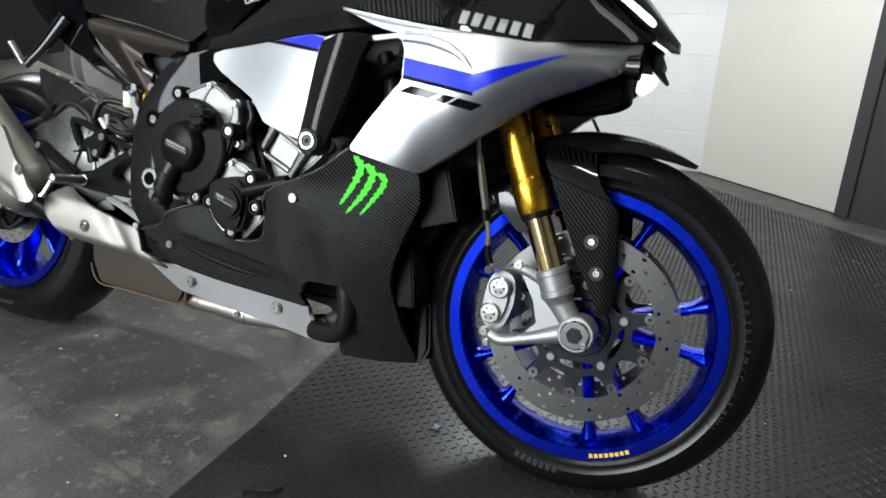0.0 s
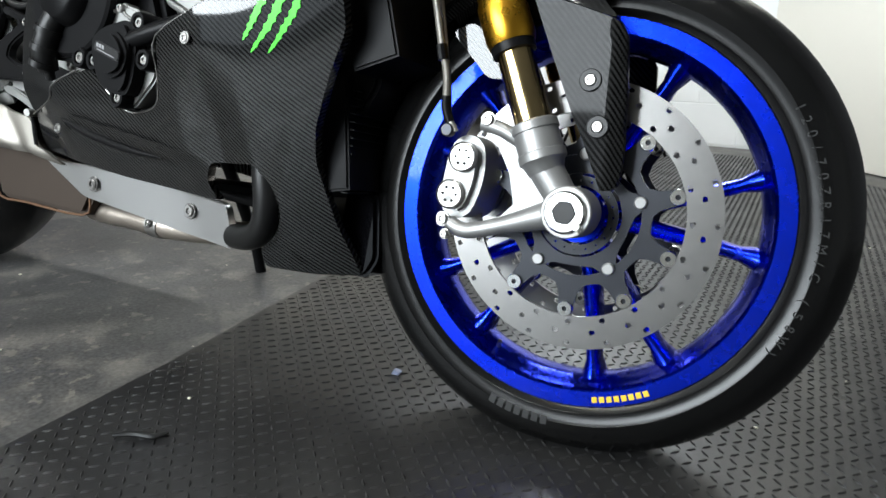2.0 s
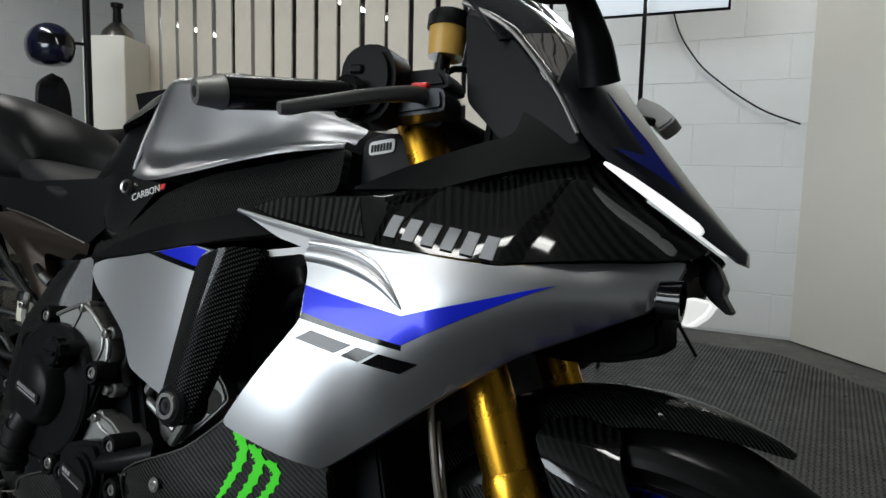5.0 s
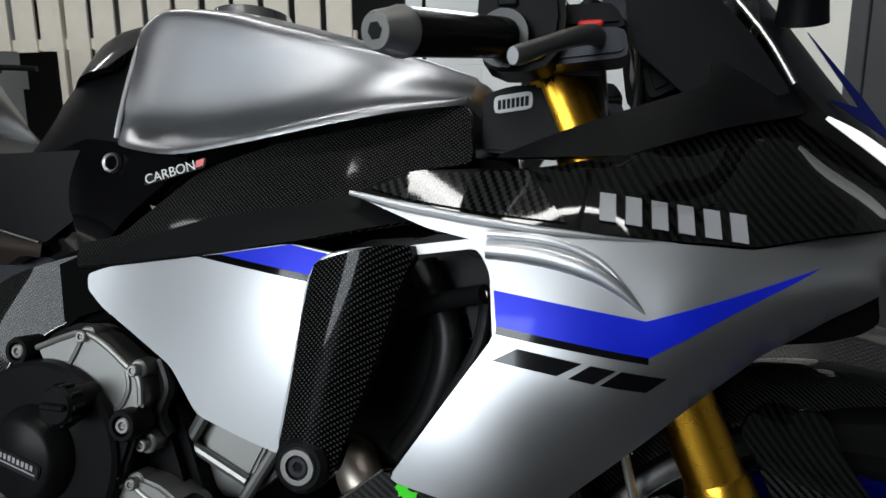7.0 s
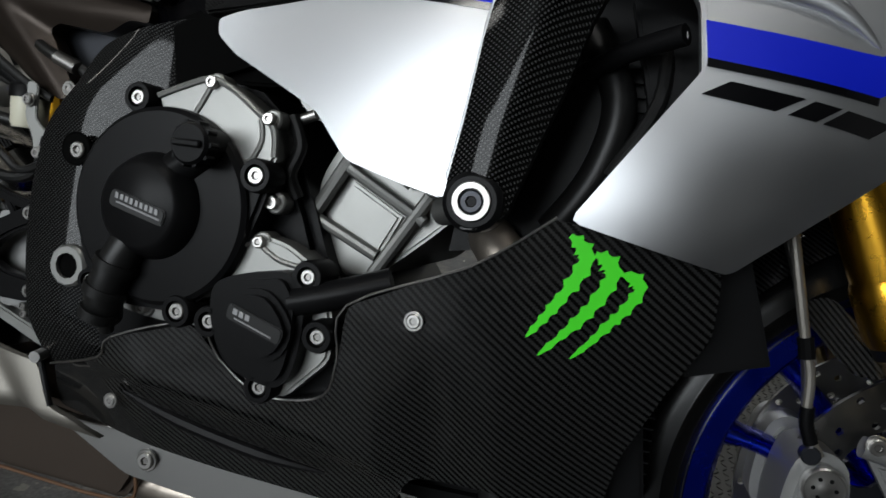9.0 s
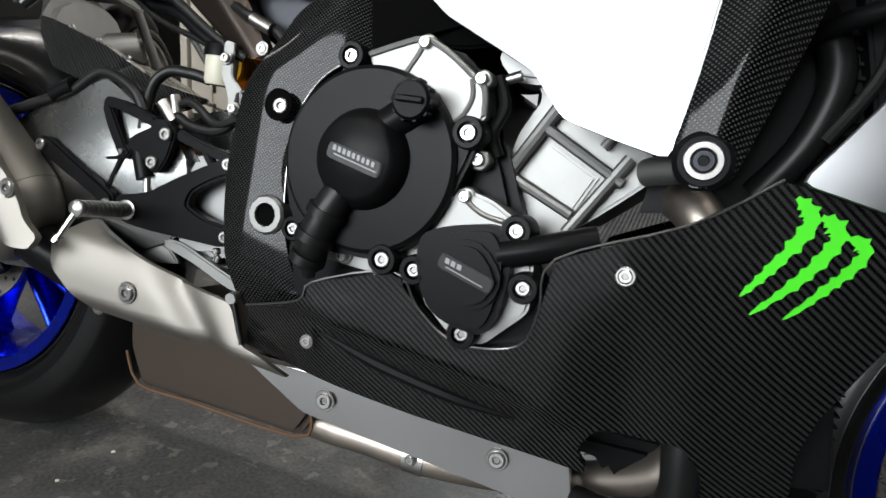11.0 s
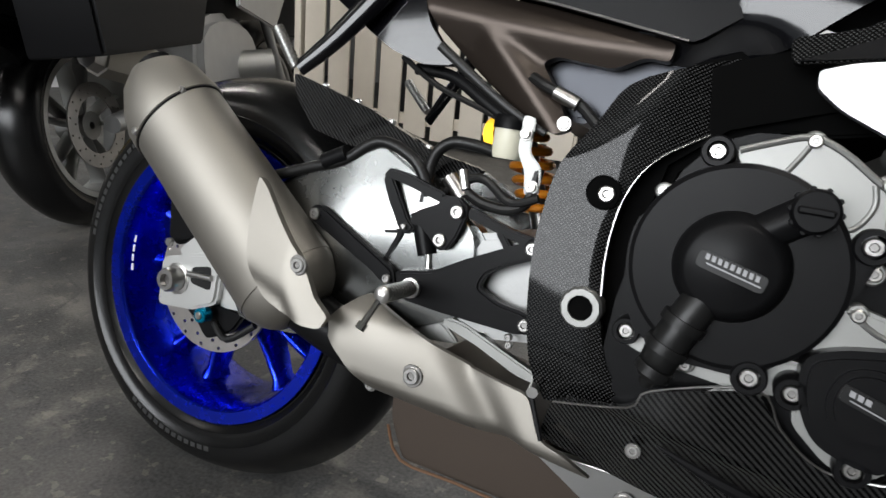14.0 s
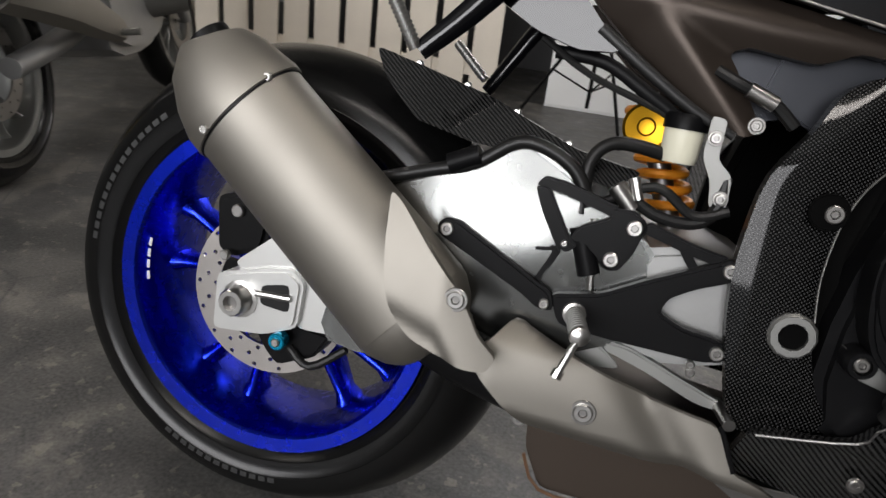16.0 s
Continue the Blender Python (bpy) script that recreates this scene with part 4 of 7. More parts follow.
# claw-shaped decal: three torn strokes
def stroke(pts, w, jag):
    r = random.Random(jag)
    left, right = [], []
    line = smooth_line([(x, 0, z) for x, z in pts], 5)
    for i, p in enumerate(line):
        d = (line[min(i + 1, len(line) - 1)] - line[max(i - 1, 0)]).normalized()
        f = i / (len(line) - 1)
        ww = w * (1.0 - f) ** 0.55 * ((1.3 if i % 3 == 0 else 0.8) * (0.85 + 0.3 * r.random())) + 0.0004
        ww *= min(1.0, 0.25 + f * 4)
        left.append((p.x - d.z * ww, p.z + d.x * ww)), right.append((p.x + d.z * ww, p.z - d.x * ww))
    return left + right[::-1]


for pts, w in (([(1.041, 0.531), (1.050, 0.524), (1.054, 0.514), (1.046, 0.495), (1.036, 0.478), (1.027, 0.464), (1.018, 0.451)], 0.0066),
               ([(1.060, 0.520), (1.069, 0.516), (1.074, 0.506), (1.066, 0.487), (1.055, 0.470), (1.042, 0.454), (1.028, 0.438)], 0.0068),
               ([(1.080, 0.508), (1.089, 0.506), (1.094, 0.498), (1.086, 0.482), (1.076, 0.469), (1.065, 0.454), (1.052, 0.439)], 0.0056)):
    shell_part("decal", stroke(pts, w, int(w * 1e5)), YB, "green", bike, "green torn-stroke decal", lift=0.0012, thick=0.0, lip=0.0008)

# plain bars in place of lettering
def bars(name, p0, p1, n, h, material, ysurf, shear=0.0, gap=0.25, lift=0.0012):
    p0, p1 = Vector(p0), Vector(p1)
    d = (p1 - p0) / n
    up = Vector((-d.y, d.x)).normalized() * h
    for k in range(n):
        a, b = p0 + d * k, p0 + d * (k + 1 - gap)
        shell_part(name, [tuple(a), tuple(b), tuple(b + up + d * shear), tuple(a + up + d * shear)], ysurf, material, bike, lift=lift, thick=0.0, lip=0.0006)

part("fairing_lip", tube([(0.984, -0.2165, 0.758), (1.03, -0.217, 0.7485), (1.10, -0.2225, 0.738), (1.16, -0.2245, 0.7315), (1.24, -0.2135, 0.727)], [0.002, 0.0042, 0.004, 0.003, 0.001], 10, 5), "silver", bike)
part("fairing_blade", tube([(1.102, -0.2275, 0.717), (1.14, -0.2285, 0.7145), (1.175, -0.2295, 0.706), (1.20, -0.2295, 0.693), (1.219, -0.2285, 0.676)], [0.0075, 0.0085, 0.0075, 0.005, 0.0006], 12, 6, None, 0.8), "silver", bike, "raised silver blade")
part("fairing_blade", tube([(1.102, -0.228, 0.729), (1.15, -0.2265, 0.7255), (1.185, -0.2255, 0.712), (1.21, -0.2285, 0.689)], [0.003, 0.004, 0.003, 0.0005], 10, 6, None, 0.8), "silver", bike)

# black upper fairing
YU = surface([(0.985, 0.758, -0.214), (1.03, 0.78, -0.20), (1.16, 0.735, -0.222), (1.18, 0.757, -0.212), (1.295, 0.735, -0.195), (1.293, 0.76, -0.180), (1.137, 0.785, -0.185),
              (1.25, 0.80, -0.15), (1.34, 0.82, -0.12), (1.40, 0.76, -0.12), (1.44, 0.765, -0.075), (1.36, 0.80, -0.12)])
UPPER = [(0.985, 0.759), (1.033, 0.779), (1.137, 0.785), (1.21, 0.80), (1.29, 0.83), (1.335, 0.842), (1.37, 0.82), (1.42, 0.785), (1.450, 0.765), (1.436, 0.753), (1.405, 0.747), (1.354, 0.739), (1.295, 0.727), (1.16, 0.733), (1.10, 0.74), (1.03, 0.75)]
for s in (-1, 1):
    shell_part("upper_fairing", rounded(UPPER), YU, "carbon_black", bike, "glossy dark carbon upper fairing", mirror=s > 0, lift=-0.001)
    shell_part("carbon_inlay", [(1.0, 0.763), (1.033, 0.776), (1.125, 0.782), (1.16, 0.74), (1.10, 0.745), (1.03, 0.755)], YU, "carbon", bike, "carbon inlay", mirror=s > 0, thick=0, lip=0.001, lift=0.001)
bars("lettering", (1.184, 0.7425), (1.297, 0.7285), 6, 0.0215, "print", YU, shear=-0.18, gap=0.38, lift=0.0012)
bars("lettering", (1.113, 0.636), (1.165, 0.628), 1, 0.0125, "black", YS, shear=0.30, gap=0.1)
bars("lettering", (1.168, 0.6275), (1.190, 0.624), 1, 0.0125, "black", YS, shear=0.6, gap=0.2)
bars("lettering", (1.190, 0.624), (1.226, 0.6185), 1, 0.0125, "black", YS, shear=0.35, gap=0.1)

# tank, seat and tail
def body(sections, n=5, m=1):
    """Loft symmetric cross-sections: each is x and a half profile of (half width, z) from below to the top."""
    if m > 1:
        lines = [smooth_line([(x, *prof[k]) for x, prof in sections], m) for k in range(len(sections[0][1]))]
        sections = [(row[0].x, [(p.y, p.z) for p in row]) for row in zip(*lines)]
    bm = bmesh.new()
    rings = []
    for x, prof in sections:
        line = [(p.x, p.z) for p in smooth_line([(w, 0, z) for w, z in prof], n)]
        full = [(-w, z) for w, z in line] + [(w, z) for w, z in line[::-1][1:]]
        rings.append([bm.verts.new((x, y, z)) for y, z in full])
    for A, B in zip(rings, rings[1:]):
        for j in range(len(A) - 1):
            bm.faces.new((A[j], A[j + 1], B[j + 1], B[j]))
    bm.faces.new(rings[0]), bm.faces.new(rings[-1][::-1])
    return bm


def tank_profile(bot, rec, crest, top):
    """Half section of the tank: a flared lip, a flat knee recess, a crisp shoulder and a gently crowned top."""
    lerp = lambda a, b, f: (a[0] + (b[0] - a[0]) * f, a[1] + (b[1] - a[1]) * f)
    a, b = lerp(bot, rec, 0.62), lerp(rec, crest, 0.5)
    return [bot, (bot[0] - 0.004, bot[1] + 0.008), (a[0] - 0.003, a[1] - 0.002), (rec[0] - 0.001, rec[1]), (b[0] - 0.0015, b[1]), lerp(rec, crest, 0.90), (crest[0] - 0.003, crest[1] + 0.006), (crest[0] * 0.86, crest[1] + (top - crest[1]) * 0.42), (crest[0] * 0.45, crest[1] + (top - crest[1]) * 0.85), (0.0, top)]


tank = body([(x, tank_profile(bot, rec, crest, top)) for x, bot, rec, crest, top in (
    (0.702, (0.157, 0.806), (0.147, 0.850), (0.129, 0.926), 0.956),
    (0.735, (0.178, 0.798), (0.152, 0.846), (0.139, 0.938), 0.970),
    (0.80, (0.199, 0.790), (0.156, 0.838), (0.147, 0.930), 0.967),
    (0.87, (0.201, 0.800), (0.161, 0.842), (0.151, 0.912), 0.951),
    (0.95, (0.193, 0.818), (0.160, 0.853), (0.148, 0.895), 0.928),
    (1.01, (0.178, 0.832), (0.149, 0.859), (0.133, 0.885), 0.905),
    (1.062, (0.147, 0.844), (0.122, 0.860), (0.108, 0.872), 0.885))], 4, 5)
part("fuel_tank", tank, "tank", bike, "brushed silver fuel tank", 60)
part("filler_cap", lathe([(0, 0.004), (0.03, 0.004), (0.036, 0.0), (0.036, -0.01), (0.034, -0.012)], (0.785, -0.048, 0.9665), "z", 40, False), "black", bike)
part("filler_ring", lathe([(0.037, 0.002), (0.043, 0.001), (0.045, -0.01), (0.037, -0.01)], (0.785, -0.048, 0.9655), "z", 40), "chrome", bike)
rear_tank = body([(0.54, [(0.13, 0.770), (0.125, 0.782), (0.10, 0.795), (0.07, 0.80), (0.04, 0.803), (0.0, 0.804)]),
                  (0.59, [(0.14, 0.783), (0.133, 0.805), (0.120, 0.84), (0.098, 0.872), (0.06, 0.885), (0.0, 0.888)]),
                  (0.64, [(0.148, 0.79), (0.142, 0.825), (0.130, 0.87), (0.112, 0.915), (0.07, 0.932), (0.0, 0.936)]),
                  (0.70, [(0.153, 0.804), (0.148, 0.835), (0.138, 0.872), (0.121, 0.922), (0.085, 0.947), (0.0, 0.955)])])
part("tank_grip", rear_tank, "satin", bike, "matt black tank grip cover", 60)
shell_part("grip_inlay", [(0.60, 0.872), (0.63, 0.925), (0.655, 0.938), (0.70, 0.944), (0.698, 0.91), (0.68, 0.885), (0.64, 0.878)], surface([(0.60, 0.875, -0.098), (0.63, 0.925, -0.092), (0.70, 0.944, -0.098), (0.70, 0.89, -0.142), (0.64, 0.88, -0.133)]), "weave", bike, "carbon tank pad", thick=0.004, step=0.012, lift=0.008)
SP = surface([(0.59, 0.79, -0.135), (0.70, 0.81, -0.158), (0.80, 0.79, -0.188), (0.65, 0.72, -0.150), (0.65, 0.69, -0.135), (0.72, 0.70, -0.165), (0.58, 0.685, -0.120)])
shell_part("rear_side_panel", rounded([(0.575, 0.79), (0.66, 0.812), (0.735, 0.803), (0.815, 0.79), (0.79, 0.77), (0.735, 0.735), (0.69, 0.700), (0.645, 0.688), (0.592, 0.681), (0.568, 0.705), (0.562, 0.75)]), SP, "black", bike, "gloss black side panel under the tank")
seam = [(-w, z) for w, z in ((0.1535, 0.812), (0.1505, 0.83), (0.1405, 0.87), (0.1245, 0.92), (0.108, 0.938), (0.09, 0.9485), (0.0, 0.9565))]
part("tank_seam", tube([(0.699, y, z) for y, z in seam] + [(0.699, -y, z) for y, z in seam[-2::-1]], 0.0028, 10, 4), "silver", bike, "bright seam trim on the tank")
part("sticker", prism(rounded([(0.775, 0.760), (0.838, 0.778), (0.8395, 0.787), (0.7765, 0.769)]), -0.2035, -0.2025, 0), "satin", bike, "black sticker with white letters")
text("sticker_word", "CARBON", 0.8025, -0.2040, 0.7725, 0.0125, "white", bike, turn=-16, depth=0.0003, xscale=1.05)
part("sticker_patch", prism([(0.8285, 0.7775), (0.8365, 0.7798), (0.8378, 0.7862), (0.8298, 0.784)], -0.2043, -0.2033, 0), "red", bike)
part("badge", lathe([(0.007, -0.001), (0.0095, -0.002), (0.0105, 0.002), (0.007, 0.002)], (0.707, -0.168, 0.785), "y", 28), "steel", bike)
YA = surface([(0.70, 0.69, -0.195), (0.83, 0.775, -0.195), (0.95, 0.79, -0.188), (1.06, 0.84, -0.15), (1.05, 0.79, -0.17), (0.90, 0.73, -0.222), (0.85, 0.70, -0.222), (0.97, 0.75, -0.21)])
AIR = [(0.696, 0.68), (0.69, 0.703), (0.744, 0.714), (0.827, 0.776), (0.90, 0.803), (1.0, 0.827), (1.064, 0.845), (1.075, 0.79), (1.03, 0.782), (0.985, 0.76), (1.05, 0.742), (1.03, 0.735), (0.945, 0.716), (0.87, 0.703), (0.75, 0.686)]
shell_part("airbox_cover", rounded(AIR), YA, "weave", bike, "carbon air box cover", thick=0.004, lift=-0.002)
shell_part("lower_cover", [(0.70, 0.683), (0.76, 0.708), (0.85, 0.732), (0.93, 0.745), (0.985, 0.758), (1.05, 0.744), (1.03, 0.737), (0.945, 0.717), (0.87, 0.704), (0.75, 0.688)], YA, "satin", bike, "satin black lower cover", lift=0.0015, thick=0.0, lip=0.002)
shell_part("airbox_cover", rounded(AIR), YA, "weave", bike, mirror=True, lift=-0.002)

# frame plates, engine
def FP(x, z):
    """Folded: an upright lower face, an upper arm that leans back, a rear corner and a rolled inner rim."""
    q = 0.87 * (z - 0.60 - 0.57 * (x - 0.55))
    arm = 0.36 * (q + 0.022) - 0.05 * max(0.0, x - 0.60)
    corner = 0.6 * (0.536 - x) + 0.34 * (z - 0.60)
    rim = 0.9 * (0.1225 - math.hypot(x - 0.69, z - 0.50))
    heel = 0.35 * (0.365 - z)
    return -0.180 + 0.0020 * math.log(sum(math.exp(v / 0.0020) for v in (2.0 * (x - 0.549) ** 2 + 0.04 * (x - 0.545) + 0.06 * (z - 0.46), arm, corner, rim, heel)))


FRAME = [(0.541, 0.330), (0.514, 0.400), (0.503, 0.47), (0.504, 0.52), (0.512, 0.57), (0.539, 0.615), (0.561, 0.655), (0.614, 0.678), (0.681, 0.699), (0.715, 0.69), (0.735, 0.668), (0.70, 0.653), (0.668, 0.637), (0.628, 0.609), (0.604, 0.590), (0.588, 0.567), (0.578, 0.535), (0.575, 0.49), (0.582, 0.43), (0.600, 0.380), (0.625, 0.358), (0.60, 0.345)]
for s in (-1, 1):
    shell_part("frame_cover", curve2(FRAME, 3), FP, "weave", bike, "glossy carbon frame cover", mirror=s > 0, thick=0.008, step=0.006)
    # thin zinc line put in as the edge highlight of the carbon cover
    part("cover_edge_glint", tube([(x, s * -(FP(x, z) - 0.0005), z) for x, z in ((0.668, 0.6365), (0.628, 0.6085), (0.6035, 0.5895), (0.5875, 0.5665), (0.5775, 0.535), (0.5745, 0.49), (0.579, 0.45))], 0.001, 8, 4), "zinc", bike)
part("frame_spar", prism(curve2([(0.53, 0.33), (0.51, 0.5), (0.56, 0.66), (0.72, 0.73), (1.05, 0.80), (1.10, 0.75), (0.80, 0.66), (0.62, 0.58), (0.61, 0.36)], 3), 0.09, 0.17, 0.01), "hole_black", bike)
part("frame_spar", prism(curve2([(0.55, 0.33), (0.53, 0.5), (0.57, 0.65), (0.72, 0.72), (1.05, 0.80), (1.10, 0.75), (0.80, 0.66), (0.62, 0.58), (0.61, 0.36)], 3), -0.150, -0.10, 0.01), "hole_black", bike)
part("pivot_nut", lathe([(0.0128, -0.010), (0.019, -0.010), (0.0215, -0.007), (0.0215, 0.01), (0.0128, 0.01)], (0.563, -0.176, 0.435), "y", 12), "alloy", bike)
# socket and frame hole are not cut; their shade is the discs' near-black colour
part("pivot_socket_shade", disc((0.563, -0.182, 0.435), 0.0145, 0.008, 0.0, 6, bev=0.0004), "hole_black", bike)
part("frame_hole_shade", lathe([(0.0165, 0.0), (0.0165, -0.002), (0.0155, -0.0028), (0.0145, -0.002), (0.0, -0.0018)], (0.562, -0.1835, 0.549), "y", 28, False), "hole_black", bike)
bolt(0.566, -0.186, 0.548, 0.008, bike, "steel", 0.003, False)

part("crankcase", prism(curve2([(0.60, 0.36), (0.60, 0.50), (0.65, 0.61), (0.75, 0.62), (0.80, 0.55), (0.84, 0.46), (0.88, 0.40), (0.84, 0.34), (0.70, 0.33)], 3), -0.185, 0.17, 0.01), "matt", bike)
part("sump_rim", prism(rounded([(0.600, 0.44), (0.612, 0.415), (0.65, 0.405), (0.72, 0.400), (0.765, 0.41), (0.76, 0.44), (0.70, 0.43), (0.63, 0.44)]), -0.198, -0.17, 0.003), "alloy", bike)
up = prism(rounded([(0.668, 0.605), (0.699, 0.618), (0.723, 0.625), (0.746, 0.617), (0.772, 0.600), (0.787, 0.588), (0.792, 0.562), (0.777, 0.545), (0.742, 0.540), (0.71, 0.56), (0.685, 0.58)]), -0.213, -0.18, 0.003)
cover = part("engine_cover", up, "alloy", bike, "bare alloy engine cover")
part("rib", tube([(0.722, -0.2135, 0.614), (0.716, -0.2135, 0.602), (0.706, -0.2135, 0.585)], 0.0024, 8, 3), "alloy", cover)
part("rib", tube([(0.773, -0.2135, 0.592), (0.776, -0.2135, 0.575), (0.766, -0.2135, 0.556), (0.745, -0.2135, 0.55)], 0.0024, 8, 3), "alloy", cover)
part("rim", tube([(0.672, -0.2135, 0.604), (0.699, -0.2135, 0.615), (0.723, -0.2135, 0.622), (0.746, -0.2135, 0.614), (0.771, -0.2135, 0.597), (0.786, -0.2135, 0.585), (0.789, -0.2135, 0.562)], 0.003, 8, 3), "alloy", cover)
GUARD = [(0.655, 0.594), (0.635, 0.569), (0.604, 0.533), (0.601, 0.493), (0.609, 0.455), (0.625, 0.432), (0.653, 0.418), (0.684, 0.417), (0.713, 0.419), (0.735, 0.433), (0.763, 0.466), (0.778, 0.502), (0.785, 0.541), (0.735, 0.543), (0.710, 0.571), (0.683, 0.583)]
clutch = part("clutch_cover", prism(curve2(GUARD, 3), -0.220, -0.18, 0.004), "matt", bike, "matt black clutch guard")
part("plate", lathe([(0.0, -0.006), (0.082, -0.006), (0.086, -0.003), (0.087, 0.004), (0.0, 0.004)], (0.689, -0.220, 0.508), "y", 56, False), "matt", clutch)
part("dome", lathe([(0.0, -0.026), (0.034, -0.026), (0.0385, -0.023), (0.044, -0.012), (0.047, -0.005), (0.047, 0.004), (0.0, 0.004)], (0.686, -0.220, 0.508), "y", 48, False), "matt", clutch)
part("label", prism(rounded([(0.659, 0.506), (0.713, 0.493), (0.716, 0.507), (0.662, 0.520)]), -0.2485, -0.245, 0.001), "hose", clutch)
for k in range(9):
    x, z = 0.6665 + k * 0.0049, 0.5125 - k * 0.0012
    part("lettering", prism([(x, z), (x + 0.0030, z - 0.0007), (x + 0.0034, z + 0.0040), (x + 0.0004, z + 0.0047)], -0.2494, -0.248, 0), "print", clutch)
part("lettering", prism([(0.668, 0.5085), (0.711, 0.498), (0.711, 0.4992), (0.668, 0.5097)], -0.2493, -0.248, 0), "print", clutch)
cap = lathe([(0, -0.040), (0.015, -0.040), (0.0175, -0.037), (0.0175, -0.025), (0.0155, -0.023), (0.0155, 0.0), (0.0, 0.0)], (0.735, -0.215, 0.564), "y", 28, False)
filler = part("oil_filler", cap, "satin", clutch, "black ribbed oil filler cap")
for k in range(10):
    a = k * math.pi / 5
    part("rib", disc((0.735 + 0.0172 * math.cos(a), -0.252, 0.564 + 0.0172 * math.sin(a)), 0.0026, 0.0, 0.012, 8, bev=0.0006), "satin", filler)
part("finger_grip", box((0.722, -0.259, 0.561), (0.748, -0.254, 0.567), 0.0015), "satin", filler)
part("filler_neck", tube([(0.735, -0.222, 0.564), (0.703, -0.222, 0.540)], 0.0165, 16, 1), "matt", clutch)
part("breather_hose", tube([(0.673, -0.228, 0.48), (0.662, -0.233, 0.456), (0.650, -0.232, 0.425), (0.645, -0.222, 0.402)], [0.017, 0.0165, 0.017, 0.014], 18, 4), "hose", clutch, "ribbed black rubber hose")
for (x, z), r in (((0.662, 0.458), 0.0195), ((0.653, 0.434), 0.0192), ((0.647, 0.412), 0.0165)):
    part("hose_rib", tube([(x, -0.2325, z), (x - 0.003, -0.2325, z - 0.008)], r, 20, 1), "hose", clutch)
part("hose_stub", tube([(0.645, -0.222, 0.404), (0.640, -0.215, 0.390)], 0.007, 12, 1), "hose", clutch)
for x, y, z, r in ((0.656, -0.216, 0.600, 0.0070), (0.719, -0.222, 0.421, 0.0075), (0.781, -0.222, 0.545, 0.0075), (0.613, -0.206, 0.430, 0.0065)):
    part("boss", lathe([(r * 1.25, -0.006), (r * 1.75, -0.006), (r * 1.95, -0.003), (r * 1.95, 0.02), (r * 1.25, 0.02)], (x, y, z), "y", 24), "matt", clutch)
    bolt(x, y + 0.001, z, r, clutch, washer=False)
for x, y, z, r in ((0.725, -0.213, 0.619, 0.0056), (0.782, -0.213, 0.593, 0.0056), (0.788, -0.205, 0.524, 0.0062), (0.768, -0.212, 0.488, 0.0056), (0.784, -0.212, 0.490, 0.0056), (0.618, -0.20, 0.560, 0.005), (0.668, -0.202, 0.413, 0.0055)):
    part("boss", disc((x, y + 0.002, z), r * 1.6, 0.02, 0.0, 20), "alloy", cover)
    bolt(x, y, z, r, cover, washer=False)
part("punch_mark", disc((0.757, -0.2205, 0.532), 0.0026, -0.0006, 0.002, 12, bev=0.0003), "zinc", clutch)
PUMP = [(0.755, 0.423), (0.755, 0.449), (0.773, 0.461), (0.800, 0.468), (0.821, 0.470), (0.834, 0.455), (0.839, 0.432), (0.836, 0.400), (0.829, 0.381), (0.815, 0.374), (0.783, 0.381), (0.766, 0.396)]
pump = part("pump_cover", prism(curve2(PUMP, 3), -0.236, -0.19, 0.006), "matt", bike, "matt black pump guard")
part("dome", prism(curve2([(0.774, 0.425), (0.784, 0.450), (0.812, 0.454), (0.834, 0.43), (0.828, 0.405), (0.806, 0.395), (0.784, 0.402)], 3), -0.245, -0.23, 0.005), "matt", pump)
part("label", prism(rounded([(0.779, 0.429), (0.829, 0.414), (0.832, 0.427), (0.782, 0.442)]), -0.2478, -0.244, 0.001), "hose", pump)
for k in range(3):
    part("lettering", prism([(0.7865 + k * 0.0055, 0.4335 - k * 0.0016), (0.7905 + k * 0.0055, 0.4323 - k * 0.0016), (0.791 + k * 0.0055, 0.4368 - k * 0.0016), (0.787 + k * 0.0055, 0.438 - k * 0.0016)], -0.2487, -0.247, 0), "print", pump)
part("lettering", prism([(0.788, 0.4295), (0.822, 0.419), (0.822, 0.4200), (0.788, 0.4305)], -0.2486, -0.247, 0), "print", pump)
part("water_pipe", tube([(0.826, -0.225, 0.446), (0.86, -0.222, 0.457), (0.905, -0.212, 0.473)], 0.0125, 16, 3), "matt", pump, "black water pipe")
for x, z in ((0.838, 0.469), (0.852, 0.422), (0.805, 0.371), (0.752, 0.418)):
    part("boss", lathe([(0.0085, -0.004), (0.0125, -0.004), (0.0138, -0.001), (0.0138, 0.03), (0.0085, 0.03)], (x, -0.226, z), "y", 24), "matt", pump)
    bolt(x, -0.222, z, 0.0068, pump, washer=False)
part("pump_base", prism(rounded([(0.757, 0.455), (0.761, 0.487), (0.778, 0.497), (0.809, 0.491), (0.840, 0.473), (0.855, 0.44), (0.858, 0.40), (0.82, 0.360), (0.79, 0.363), (0.757, 0.39)]), -0.212, -0.17, 0.003), "alloy", bike)
part("base_rib", tube([(0.778, -0.2125, 0.492), (0.800, -0.2125, 0.478), (0.822, -0.2125, 0.474)], 0.0025, 8, 3), "alloy", bike)

# cylinder block, leaning forward, with raised ribs
blk = prism(rounded([(0.792, 0.633), (0.815, 0.630), (0.845, 0.608), (0.896, 0.580), (0.931, 0.554), (0.943, 0.536), (0.912, 0.506), (0.868, 0.467), (0.839, 0.464), (0.799, 0.508), (0.808, 0.556), (0.827, 0.592)]), -0.156, 0.15, 0.004)
block = part("cylinder_block", blk, "alloy", bike, "bare cast alloy cylinder block")
